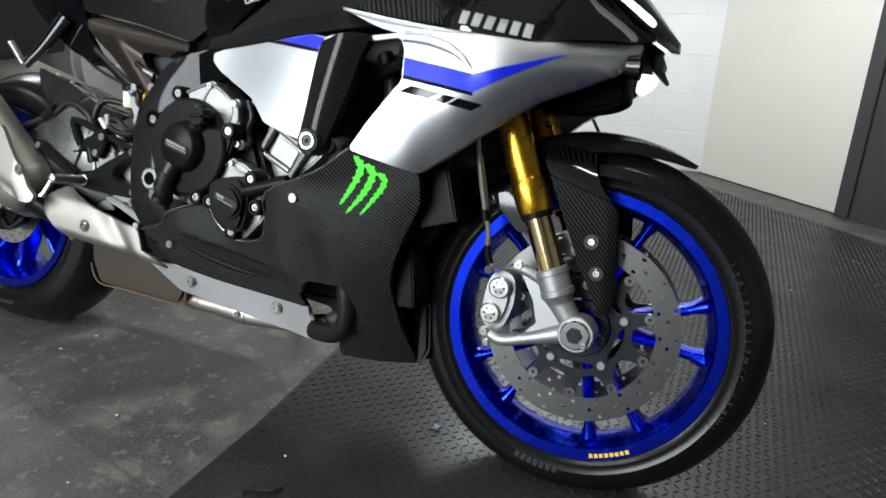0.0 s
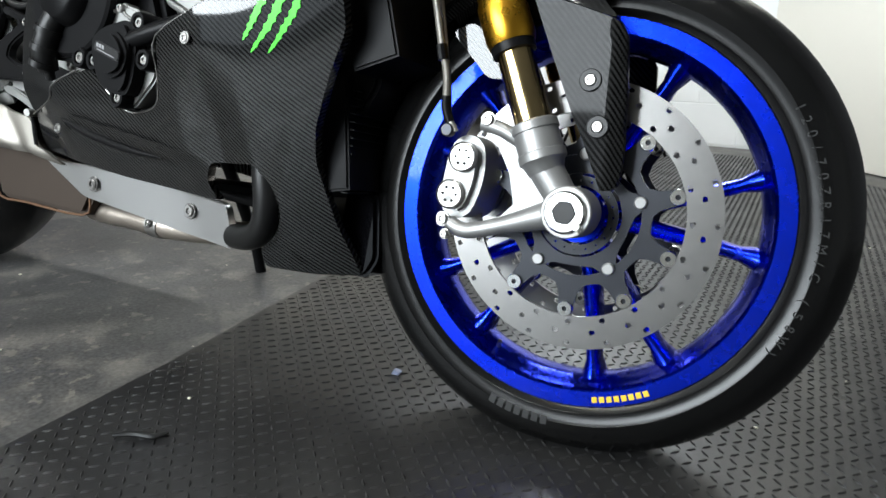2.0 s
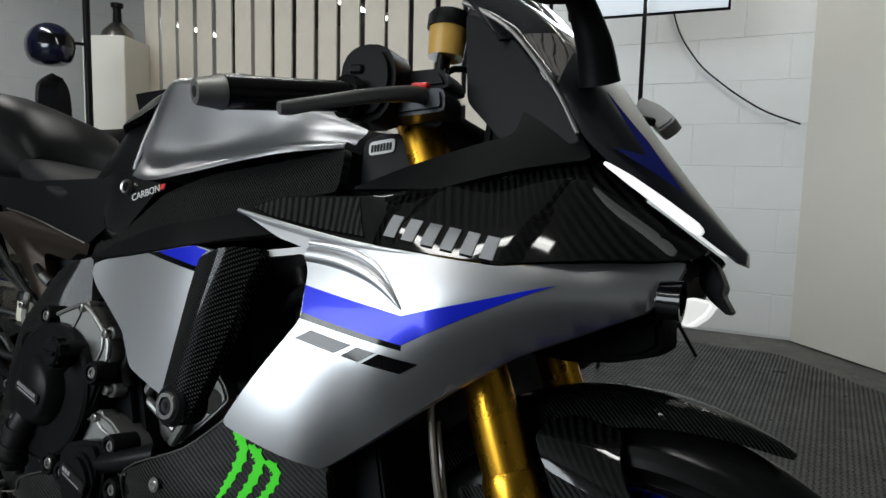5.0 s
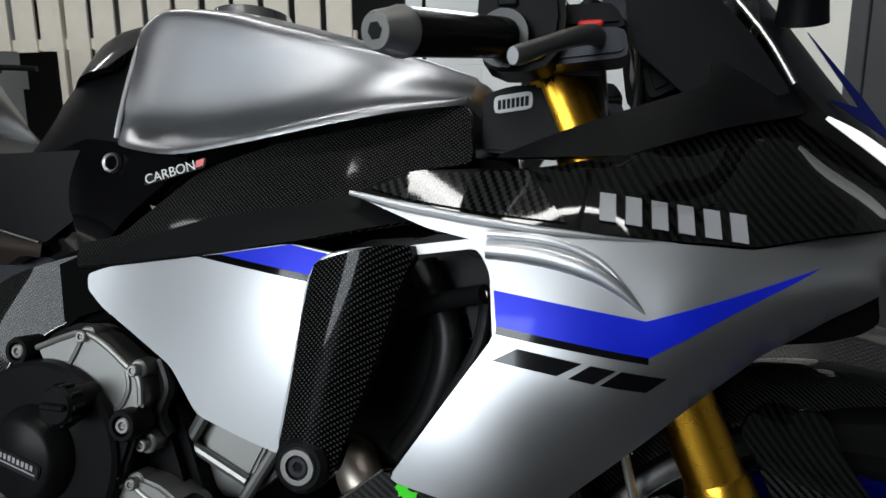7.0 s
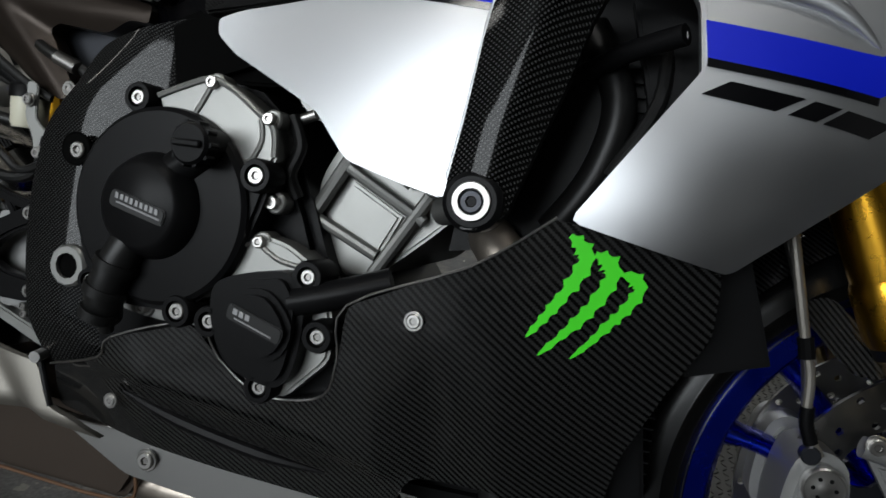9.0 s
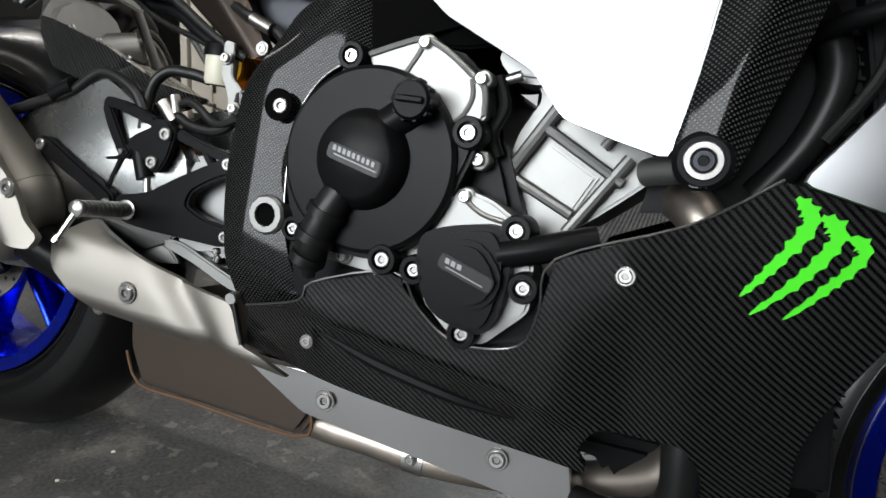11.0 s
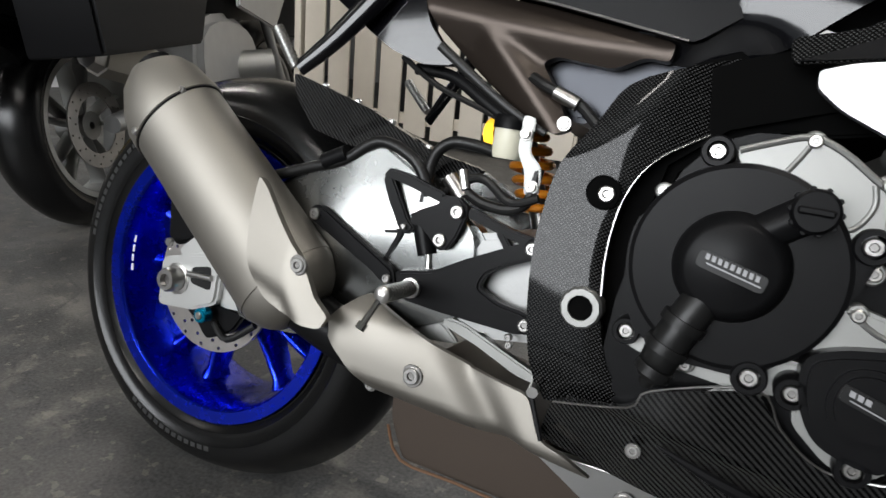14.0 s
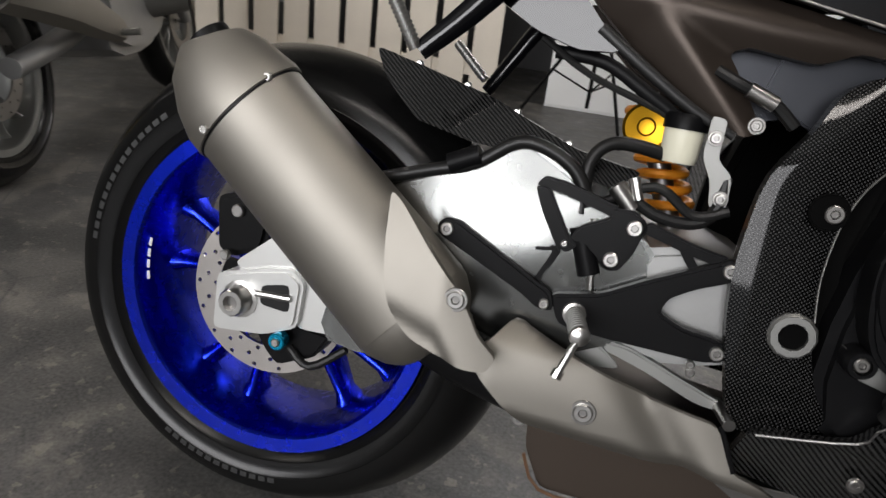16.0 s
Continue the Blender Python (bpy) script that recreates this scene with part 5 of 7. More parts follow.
for a, b, r in (((0.853, 0.598), (0.803, 0.509), 0.0065), ((0.915, 0.546), (0.870, 0.471), 0.0062), ((0.836, 0.563), (0.912, 0.523), 0.0055), ((0.808, 0.516), (0.872, 0.488), 0.0055), ((0.893, 0.578), (0.845, 0.602), 0.005), ((0.890, 0.552), (0.905, 0.575), 0.0045)):
    part("rib", tube([(a[0], -0.166, a[1]), (b[0], -0.166, b[1])], r, 10, 1), "alloy", block)
part("cast_pad", prism([(0.841, 0.551), (0.890, 0.525), (0.873, 0.490), (0.822, 0.513)], -0.1635, -0.150, 0.003), "alloy", block)
part("cam_chain_cover", prism(rounded([(0.780, 0.62), (0.792, 0.645), (0.83, 0.648), (0.85, 0.62), (0.83, 0.60), (0.80, 0.60)]), -0.175, -0.12, 0.006), "greyalloy", block)
part("clip", tube([(0.795, -0.185, 0.598), (0.81, -0.186, 0.604)], 0.005, 12, 1), "zinc", block)
part("coil_lead", tube([(0.79, -0.19, 0.60), (0.80, -0.19, 0.575), (0.793, -0.19, 0.55), (0.80, -0.185, 0.53)], 0.006, 10, 5), "hose", block)
part("head_cover", prism(rounded([(0.70, 0.63), (0.74, 0.66), (0.85, 0.68), (0.93, 0.66), (0.96, 0.56), (0.93, 0.555), (0.85, 0.62), (0.79, 0.64), (0.74, 0.63)]), -0.145, 0.14, 0.006), "hole_black", bike)
part("engine_mount", tube([(0.93, -0.18, 0.535), (0.972, -0.21, 0.546)], [0.012, 0.014], 14, 2), "alloy", block)
part("header_pipe", tube([(0.96, -0.12, 0.52), (0.985, -0.16, 0.50), (1.02, -0.13, 0.43), (1.03, -0.10, 0.34), (1.0, -0.09, 0.25), (0.93, -0.06, 0.205)], 0.021, 20, 6), "heat", bike, "heat-coloured steel header pipe")
part("coolant_hose", tube([(1.000, -0.150, 0.335), (1.006, -0.153, 0.295), (1.010, -0.150, 0.255), (0.998, -0.142, 0.222), (0.965, -0.128, 0.204), (0.92, -0.11, 0.198)], 0.018, 18, 6), "hose", bike, "thick black rubber hose")
part("radiator", prism([(1.00, 0.43), (1.11, 0.425), (1.13, 0.29), (1.03, 0.27)], -0.14, 0.14, 0.003), "satin", bike)
part("radiator", prism([(1.06, 0.72), (1.12, 0.70), (1.20, 0.45), (1.14, 0.43)], -0.17, 0.17, 0.003), "satin", bike)
for k in range(14):
    z = 0.285 + k * 0.0098
    part("fin", box((1.118 + (0.42 - z) * -0.02, -0.135, z), (1.126, 0.135, z + 0.0015), 0), "satin", bike)

# exhaust: heat shields, box, sleeve and silencer
def HS(x, z):
    """Sheet folded along its length: a flat outer face, a top flange and a bent-in lower edge."""
    lo, hi = 0.300 - 0.10 * (x - 0.34), 0.366 - 0.08 * (x - 0.34)
    flank = [0.0, 1.0 * (lo - z), 0.9 * (z - hi), 0.5 * (0.30 - x)]
    d = x - 0.462 - 0.75 * (0.335 - z)
    scallop = 0.011 * math.exp(-(d / 0.022) ** 2) + (0.16 * (z - 0.31) * min(1.0, d / 0.03) if d > 0 else 0.0)
    roll = 3.0 * max(0.0, z - 0.318 + 0.09 * (x - 0.34)) ** 2 * (1.0 if d < 0 else 0.0)
    return -0.192 + 0.11 * (x - 0.40) + scallop + roll + 0.0012 * math.log(sum(math.exp(v / 0.0012) for v in flank))


shell_part("heat_shield", rounded([(0.278, 0.345), (0.318, 0.389), (0.345, 0.378), (0.40, 0.360), (0.46, 0.340), (0.527, 0.330), (0.547, 0.289), (0.580, 0.279), (0.606, 0.262), (0.540, 0.272), (0.45, 0.276), (0.345, 0.285)]), HS, "titan", bike, "brushed metal heat shield", thick=0.004, step=0.006, lip=0.0015)
part("shield_edge", tube([(0.530, HS(0.53, 0.330) + 0.002, 0.330), (0.549, HS(0.549, 0.289) + 0.002, 0.289)], 0.003, 8, 1), "matt", bike)
HF = surface([(0.50, 0.262, -0.15), (0.64, 0.239, -0.136), (0.836, 0.223, -0.117), (0.92, 0.24, -0.122), (0.92, 0.18, -0.113), (0.60, 0.215, -0.134)])
shell_part("heat_shield", rounded([(0.53, 0.268), (0.62, 0.267), (0.80, 0.254), (0.908, 0.243), (0.914, 0.215), (0.921, 0.178), (0.80, 0.19), (0.61, 0.216)]), HF, "shield", bike, "satin silver heat shield", thick=0.004)
part("shield_edge", tube([(x, HF(x, z) - 0.0003, z) for x, z in ((0.535, 0.2675), (0.62, 0.2665), (0.71, 0.2605), (0.80, 0.2535), (0.906, 0.2425))], 0.0016, 8, 4), "zinc", bike)
part("exhaust_box", prism(rounded([(0.345, 0.292), (0.60, 0.262), (0.622, 0.214), (0.605, 0.183), (0.375, 0.186), (0.352, 0.23)]), -0.13, 0.12, 0.012), "catbox", bike, "dull stained exhaust box")
part("box_seam", tube([(0.352, -0.1305, 0.225), (0.376, -0.1305, 0.187), (0.45, -0.1305, 0.1855), (0.604, -0.1305, 0.184), (0.621, -0.1305, 0.213), (0.602, -0.1305, 0.258)], 0.002, 8, 3), "rust", bike)
part("exhaust_pipe", tube([(0.575, -0.080, 0.196), (0.62, -0.090, 0.191), (0.68, -0.092, 0.189), (0.75, -0.090, 0.187), (0.84, -0.080, 0.190), (0.93, -0.06, 0.20)], [0.027, 0.021, 0.018, 0.020, 0.018, 0.02], 20, 5), "heat", bike, "heat-stained exhaust pipe")
part("pipe_clamp", tube([(0.728, -0.091, 0.188), (0.752, -0.090, 0.187)], 0.0215, 20, 1), "zinc", bike, "bright pipe clamp")
bolt(0.740, -0.113, 0.190, 0.005, bike, h=0.004)
AX0, AX1 = Vector((0.007, -0.186, 0.5455)), Vector((0.213, -0.185, 0.3765))
sil = tube([AX0.lerp(AX1, f) for f in (-0.02, 0.3, 0.7, 1.0)], [0.0655, 0.0665, 0.068, 0.069], 40, 1, None, 0.78)
silencer = part("silencer", sil, "titan", bike, "brushed titanium silencer")
up_n = Vector((0.634, 0, 0.773))
cap = tube([AX0.lerp(AX1, f) + up_n * k for f, k in ((-0.275, 0.018), (-0.268, 0.017), (-0.20, 0.010), (-0.10, 0.003), (-0.02, 0.0), (0.03, 0.0), (0.035, 0.0))], [0.034, 0.038, 0.0535, 0.0635, 0.0685, 0.0685, 0.066], 36, 1, None, 0.79)
part("end_cap", cap, "titan", silencer, "folded titanium end cap", 18)
part("outlet_pipe", tube([AX0.lerp(AX1, -0.30) + up_n * 0.018, AX0.lerp(AX1, -0.24) + up_n * 0.016], 0.022, 24, 1), "matt", silencer)
part("seam_band", tube([AX0.lerp(AX1, 0.034), AX0.lerp(AX1, 0.040)], 0.0674, 40, 1, None, 0.785), "matt", silencer)
part("rear_cone", tube([AX0.lerp(AX1, f) for f in (0.98, 1.03, 1.10, 1.15, 1.17)], [0.069, 0.0675, 0.058, 0.044, 0.03], 36, 2, None, 0.76), "titan", silencer)
part("link_pipe", tube([(0.235, -0.178, 0.352), (0.275, -0.172, 0.335), (0.33, -0.16, 0.315)], 0.03, 20, 3), "matt", silencer)


def SLV(x, z):
    """Folded sheet wrapped over the silencer: an upper and a lower face that meet in a fold, which bends towards the joint."""
    v = (x - 0.007) * 0.634 + (z - 0.5455) * 0.773
    fold = min(0.447 - 1.30 * (x - 0.205), 0.385 - 0.30 * (x - 0.253))
    q = (z - fold) * 0.66
    sheet = -0.2475 + 0.0022 * math.log(math.exp(0.22 * q / 0.0022) + math.exp(-0.62 * q / 0.0022)) + 2.6 * max(0.0, q - 0.012) ** 2
    can = -0.188 - 0.78 * math.sqrt(max(0.0, 0.0705 ** 2 - v * v))
    return min(sheet, can)


shell_part("sleeve", rounded([(0.187, 0.499), (0.200, 0.490), (0.235, 0.452), (0.268, 0.420), (0.282, 0.400), (0.292, 0.383), (0.312, 0.366), (0.306, 0.352), (0.285, 0.351), (0.258, 0.357), (0.228, 0.368), (0.208, 0.388), (0.198, 0.415), (0.192, 0.45)]), SLV, "titan", silencer, "folded titanium sleeve", thick=0.006, step=0.005, lip=0.001)
for x, y, z in ((0.267, -0.240, 0.414), (0.045, -0.218, 0.580), (-0.006, -0.236, 0.521)):
    bolt(x, y, z, 0.0085 if x > 0.2 else 0.0045, silencer, h=0.004, washer=x > 0.2)
for x, y, z, r in ((0.401, -0.191, 0.317, 0.0095), (0.341, -0.170, 0.283, 0.006), (0.836, -0.119, 0.223, 0.009), (0.639, -0.138, 0.239, 0.009), (0.51, -0.165, 0.295, 0.005)):
    bolt(x, y, z, r, bike, h=0.005)
bolt(0.933, -0.234, 0.45, 0.006, bike, h=0.003), bolt(0.641, -0.201, 0.32, 0.0055, bike, h=0.003)

# swingarm, rear brake
sw = prism(curve2([(0.11, 0.30), (0.11, 0.375), (0.12, 0.45), (0.16, 0.495), (0.275, 0.553), (0.315, 0.55), (0.40, 0.50), (0.435, 0.475), (0.44, 0.43), (0.42, 0.37), (0.25, 0.31)], 3), -0.148, -0.112, 0.008)
arm = part("swingarm", sw, "swing", bike, "polished alloy swingarm")
sw = prism(curve2([(0.0, 0.30), (0.0, 0.35), (0.12, 0.45), (0.16, 0.495), (0.275, 0.553), (0.40, 0.50), (0.54, 0.47), (0.57, 0.43), (0.42, 0.37), (0.25, 0.31)], 3), 0.112, 0.148, 0.008)
part("swingarm_side", sw, "swing", arm)
ARM = surface([(0.12, 0.40, -0.148), (0.16, 0.49, -0.146), (0.275, 0.548, -0.150), (0.31, 0.545, -0.149), (0.22, 0.44, -0.166), (0.33, 0.47, -0.163), (0.42, 0.48, -0.152), (0.52, 0.45, -0.152), (0.42, 0.385, -0.150), (0.25, 0.325, -0.150), (0.12, 0.31, -0.148)])
shell_part("arm_skin", curve2([(0.115, 0.305), (0.112, 0.375), (0.122, 0.45), (0.162, 0.492), (0.275, 0.549), (0.313, 0.546), (0.39, 0.503), (0.425, 0.478), (0.43, 0.43), (0.41, 0.375), (0.25, 0.315)], 3), ARM, "swing", arm, thick=0.003)
part("swing_pivot", prism(curve2([(0.42, 0.37), (0.43, 0.48), (0.54, 0.475), (0.575, 0.43), (0.54, 0.385)], 3), -0.146, 0.146, 0.008), "greyalloy", arm)
part("cross_brace", tube([(0.36, -0.12, 0.44), (0.36, 0.12, 0.44)], 0.05, 16, 1), "swing", arm)
part("arm_end", prism(rounded([(-0.034, 0.281), (-0.034, 0.350), (0.020, 0.366), (0.056, 0.374), (0.075, 0.360), (0.072, 0.306), (0.03, 0.288)]), -0.148, -0.10, 0.004), "armend", arm)
part("arm_plate", prism(rounded([(-0.022, 0.362), (0.031, 0.408), (0.10, 0.44), (0.16, 0.43), (0.16, 0.31), (0.112, 0.303), (0.07, 0.30)]), -0.136, -0.095, 0.006), "armend", arm)
# black plate on the arm end in place of the slot's inner shade
part("adjuster_slot_shade", prism(rounded([(0.024, 0.325), (0.024, 0.349), (0.060, 0.358), (0.064, 0.322)]), -0.1487, -0.14, 0.001), "hose", arm)
part("adjuster_screw", tube([(0.02, -0.150, 0.338), (0.064, -0.150, 0.341)], 0.004, 10, 1), "zinc", arm)
part("axle_nut", lathe([(0.009, -0.02), (0.0145, -0.02), (0.017, -0.016), (0.0175, 0.0), (0.0225, 0.001), (0.0225, 0.006), (0.009, 0.006)], (0, -0.150, 0.326), "y", 12), "zinc", arm)
part("axle_end", disc((0, -0.162, 0.326), 0.0105, 0.012, 0.0, 20), "steel", arm)
part("bleed_nut", disc((0.053, -0.142, 0.287), 0.0105, 0.004, -0.012, 12), "teal", arm, "teal anodised nut")
part("bleed_screw", disc((0.053, -0.155, 0.287), 0.0055, 0.004, -0.002, 12), "zinc", arm)
part("rear_caliper", prism(rounded([(-0.054, 0.436), (-0.017, 0.447), (0.018, 0.420), (0.012, 0.382), (-0.03, 0.366), (-0.048, 0.374)]), -0.130, -0.06, 0.006), "matt", arm)
part("caliper_bolt", disc((-0.022, -0.13, 0.424), 0.008, 0.002, -0.006, 12), "steel", arm)
part("caliper_bolt", disc((-0.028, -0.14, 0.372), 0.006, 0.002, -0.006, 12), "zinc", arm)
part("caliper_bracket", prism(rounded([(0.004, 0.294), (0.026, 0.262), (0.043, 0.246), (0.091, 0.268), (0.111, 0.300), (0.06, 0.304)]), -0.128, -0.09, 0.004), "matt", arm)
part("rear_hose", tube([(0.06, -0.13, 0.275), (0.09, -0.135, 0.26), (0.13, -0.13, 0.29)], 0.005, 10, 4), "hose", arm)
part("swing_hose", tube([(0.13, -0.15, 0.49), (0.2, -0.152, 0.515), (0.245, -0.152, 0.53), (0.29, -0.15, 0.56), (0.34, -0.15, 0.545), (0.365, -0.15, 0.51)], 0.007, 12, 6), "hose", bike)
part("hose_guide", tube([(0.22, -0.152, 0.525), (0.25, -0.152, 0.54)], 0.011, 12, 1), "satin", bike)
part("chain", tube([(0.02, 0.09, 0.42), (0.5, 0.09, 0.46), (0.56, 0.09, 0.42), (0.45, 0.09, 0.36), (0.02, 0.09, 0.225)], 0.009, 8, 6, None, 0.7), "steel", bike)
HG = surface([(0.10, 0.63, -0.085), (0.23, 0.60, -0.10), (0.33, 0.55, -0.12), (0.20, 0.56, -0.12), (0.40, 0.55, -0.11), (0.16, 0.57, -0.11)])
hug = shell_part("rear_hugger", rounded([(0.10, 0.632), (0.16, 0.618), (0.24, 0.598), (0.34, 0.560), (0.41, 0.548), (0.38, 0.528), (0.30, 0.545), (0.235, 0.549), (0.165, 0.562), (0.12, 0.60)]), HG, "carbon_matt", bike, "carbon rear hugger", thick=0.003)
bm = bmesh.new()
rows = [[bm.verts.new((x, HG(x, z) + k * 0.045, z - 0.002 - 0.006 * k)) for k in range(4)] for x, z in ((0.125, 0.626), (0.16, 0.617), (0.20, 0.608), (0.24, 0.597), (0.29, 0.579), (0.34, 0.559), (0.40, 0.549))]
for A, B in zip(rows, rows[1:]):
    for j in range(3):
        bm.faces.new((A[j], A[j + 1], B[j + 1], B[j]))
bmesh.ops.solidify(bm, geom=bm.faces[:], thickness=0.003)
part("hugger_top", bm, "carbon_matt", hug)
for x, z in ((0.15, 0.619), (0.21, 0.604), (0.27, 0.585), (0.33, 0.562)):
    part("rivet", disc((x, HG(x, z) + 0.012, z + 0.001), 0.0045, 0.003, -0.004, 12), "zinc", hug)

# rearset, peg, brake pedal, reservoir
rs = prism(rounded([(0.222, 0.458), (0.230, 0.474), (0.244, 0.474), (0.347, 0.422), (0.352, 0.404), (0.335, 0.404), (0.318, 0.415)]), -0.176, -0.162, 0.003)
prism(rounded([(0.345, 0.420), (0.393, 0.431), (0.432, 0.454), (0.498, 0.488), (0.511, 0.486), (0.511, 0.471), (0.476, 0.455), (0.455, 0.441), (0.450, 0.426), (0.475, 0.415), (0.502, 0.413), (0.520, 0.405), (0.519, 0.394), (0.499, 0.387), (0.405, 0.388), (0.359, 0.391)]), -0.172, -0.156, 0.003, rs)
rear = part("footrest_hanger", rs, "matt", bike, "black machined footrest hanger")
hg = prism(rounded([(0.311, 0.523), (0.318, 0.533), (0.340, 0.531), (0.392, 0.517), (0.388, 0.506), (0.338, 0.519), (0.326, 0.521)]), -0.168, -0.156, 0.002)
prism(rounded([(0.311, 0.522), (0.324, 0.524), (0.331, 0.513), (0.352, 0.480), (0.362, 0.472), (0.352, 0.463), (0.342, 0.467), (0.322, 0.498)]), -0.168, -0.156, 0.002, hg)
prism(rounded([(0.352, 0.478), (0.360, 0.492), (0.386, 0.505), (0.385, 0.515), (0.410, 0.516), (0.421, 0.502), (0.414, 0.474), (0.403, 0.455), (0.390, 0.457), (0.374, 0.472)]), -0.168, -0.156, 0.002, hg)
prism(rounded([(0.413, 0.498), (0.423, 0.508), (0.468, 0.4945), (0.500, 0.489), (0.498, 0.478), (0.465, 0.484)]), -0.164, -0.152, 0.002, hg)
prism(rounded([(0.455, 0.486), (0.462, 0.491), (0.482, 0.466), (0.474, 0.462)]), -0.163, -0.153, 0.0015, hg)
prism(rounded([(0.277, 0.456), (0.344, 0.468), (0.347, 0.462), (0.279, 0.450)]), -0.164, -0.156, 0.0015, hg)
prism(rounded([(0.340, 0.466), (0.348, 0.464), (0.332, 0.426), (0.324, 0.428)]), -0.164, -0.156, 0.0015, hg)
guard = part("heel_guard", hg, "matt", rear, "black heel guard")
for x, y, z, r in ((0.501, -0.172, 0.479, 0.0068), (0.508, -0.172, 0.400, 0.0068), (0.395, -0.168, 0.466, 0.0075), (0.410, -0.168, 0.500, 0.0075), (0.234, -0.176, 0.464, 0.0068), (0.342, -0.176, 0.411, 0.005), (0.349, -0.168, 0.472, 0.0035)):
    if r > 0.0055:
        part("boss", disc((x, y + 0.002, z), r * 1.55, 0.01, 0.0, 22), "matt", rear)
    bolt(x, y, z, r, rear, h=0.004, washer=False)
PEG0, PEG1 = Vector((0.372, -0.168, 0.407)), Vector((0.381, -0.250, 0.4105))
peg = part("foot_peg", tube([PEG0, PEG0.lerp(PEG1, 0.12), PEG0.lerp(PEG1, 0.13), PEG1], [0.0115, 0.0115, 0.0084, 0.0084], 20, 1), "steel", rear, "knurled alloy foot peg")
for k in range(9):
    f = 0.2 + k * 0.085
    part("knurl", tube([PEG0.lerp(PEG1, f), PEG0.lerp(PEG1, f + 0.045)], 0.0091, 20, 1), "alloy", peg)
part("end_ball", tube([PEG1, PEG0.lerp(PEG1, 1.04), PEG0.lerp(PEG1, 1.07)], [0.0095, 0.0085, 0.004], 16, 1), "zinc", peg)
FEEL = Vector((0.3685, -0.262, 0.375))
part("peg_feeler", tube([PEG1, FEEL], 0.0036, 10, 1), "chrome", rear)
part("peg_feeler_tip", tube([PEG1.lerp(FEEL, 0.86), PEG1.lerp(FEEL, 1.05)], 0.0055, 10, 1), "chrome", rear)
part("toe_plate", prism(rounded([(0.345, 0.368), (0.406, 0.372), (0.430, 0.352), (0.386, 0.346)]), -0.146, -0.138, 0.002), "alloy", rear)
part("brake_pedal", prism(rounded([(0.406, 0.380), (0.432, 0.379), (0.494, 0.357), (0.532, 0.344), (0.534, 0.335), (0.504, 0.338), (0.452, 0.358), (0.41, 0.370)]), -0.152, -0.138, 0.003), "alloy", rear, "alloy brake pedal")
part("pedal_tip", tube([(0.526, -0.140, 0.341), (0.533, -0.185, 0.338)], 0.006, 12, 1), "zinc", rear)
part("pedal_rod", tube([(0.372, -0.155, 0.50), (0.382, -0.157, 0.43)], 0.004, 10, 1), "zinc", rear)
for x, z in ((0.490, 0.380), (0.492, 0.372)):
    bolt(x, -0.158, z, 0.0042, rear, washer=False)
part("master_cylinder", tube([(0.36, -0.155, 0.49), (0.378, -0.157, 0.445)], 0.0115, 14, 1), "matt", rear)
res = lathe([(0, -0.025), (0.016, -0.025), (0.018, -0.02), (0.019, 0.008), (0, 0.008)], (0.437, -0.122, 0.590), "z", 24, False)
reservoir = part("brake_reservoir", res, "milky", bike, "milky plastic brake fluid reservoir")
part("cap", lathe([(0, 0.02), (0.019, 0.02), (0.021, 0.017), (0.021, 0.005), (0, 0.005)], (0.437, -0.122, 0.592), "z", 24, False), "satin", reservoir, "black cap")
part("bracket", prism(rounded([(0.456, 0.614), (0.470, 0.612), (0.470, 0.575), (0.486, 0.562), (0.488, 0.532), (0.472, 0.530), (0.468, 0.555), (0.456, 0.575)]), -0.146, -0.142, 0.001), "alloy", reservoir)
bolt(0.463, -0.147, 0.594, 0.0055, reservoir), bolt(0.480, -0.147, 0.540, 0.0055, reservoir)
part("reservoir_hose", tube([(0.425, -0.124, 0.570), (0.40, -0.130, 0.574), (0.372, -0.135, 0.572), (0.356, -0.140, 0.55), (0.358, -0.150, 0.50)], 0.0068, 12, 6), "hose", reservoir)
part("banjo", tube([(0.400, -0.150, 0.545), (0.408, -0.152, 0.525)], 0.0055, 10, 1), "zinc", bike)
part("banjo_hose", tube([(0.408, -0.150, 0.522), (0.43, -0.150, 0.513), (0.46, -0.148, 0.512), (0.478, -0.145, 0.525), (0.482, -0.14, 0.56)], 0.006, 10, 6), "hose", bike)
part("switch_lead", tube([(0.37, -0.14, 0.51), (0.42, -0.15, 0.54), (0.46, -0.15, 0.52), (0.49, -0.15, 0.53)], 0.005, 10, 6), "hose", bike)
part("switch_body", tube([(0.385, -0.15, 0.535), (0.405, -0.15, 0.515)], 0.009, 12, 1), "steel", bike)

# rear shock
spring = [(0.455 - 0.05 * k / 60 + 0.026 * math.cos(k * 0.75), 0.0 + 0.026 * math.sin(k * 0.75), 0.50 + 0.12 * k / 60) for k in range(61)]
shock = part("shock_absorber", tube([(0.46, 0, 0.48), (0.40, 0, 0.63)], 0.013, 16, 1), "steel", bike, "rear shock with an orange spring")
part("spring", tube(spring, 0.0055, 8, 2), "orange", shock)
part("preload_ring", lathe([(0, 0.0), (0.008, -0.001), (0.010, 0.002), (0.014, 0.002), (0.016, -0.003), (0.022, -0.004), (0.025, -0.001), (0.025, 0.02), (0, 0.02)], (0.404, -0.062, 0.594), "y", 36, False), "brass", shock, "gold adjuster wheel")
part("preload_hub", lathe([(0.010, -0.004), (0.022, -0.006), (0.022, -0.004), (0.01, -0.002)], (0.404, -0.0645, 0.594), "y", 28), "brass", shock)

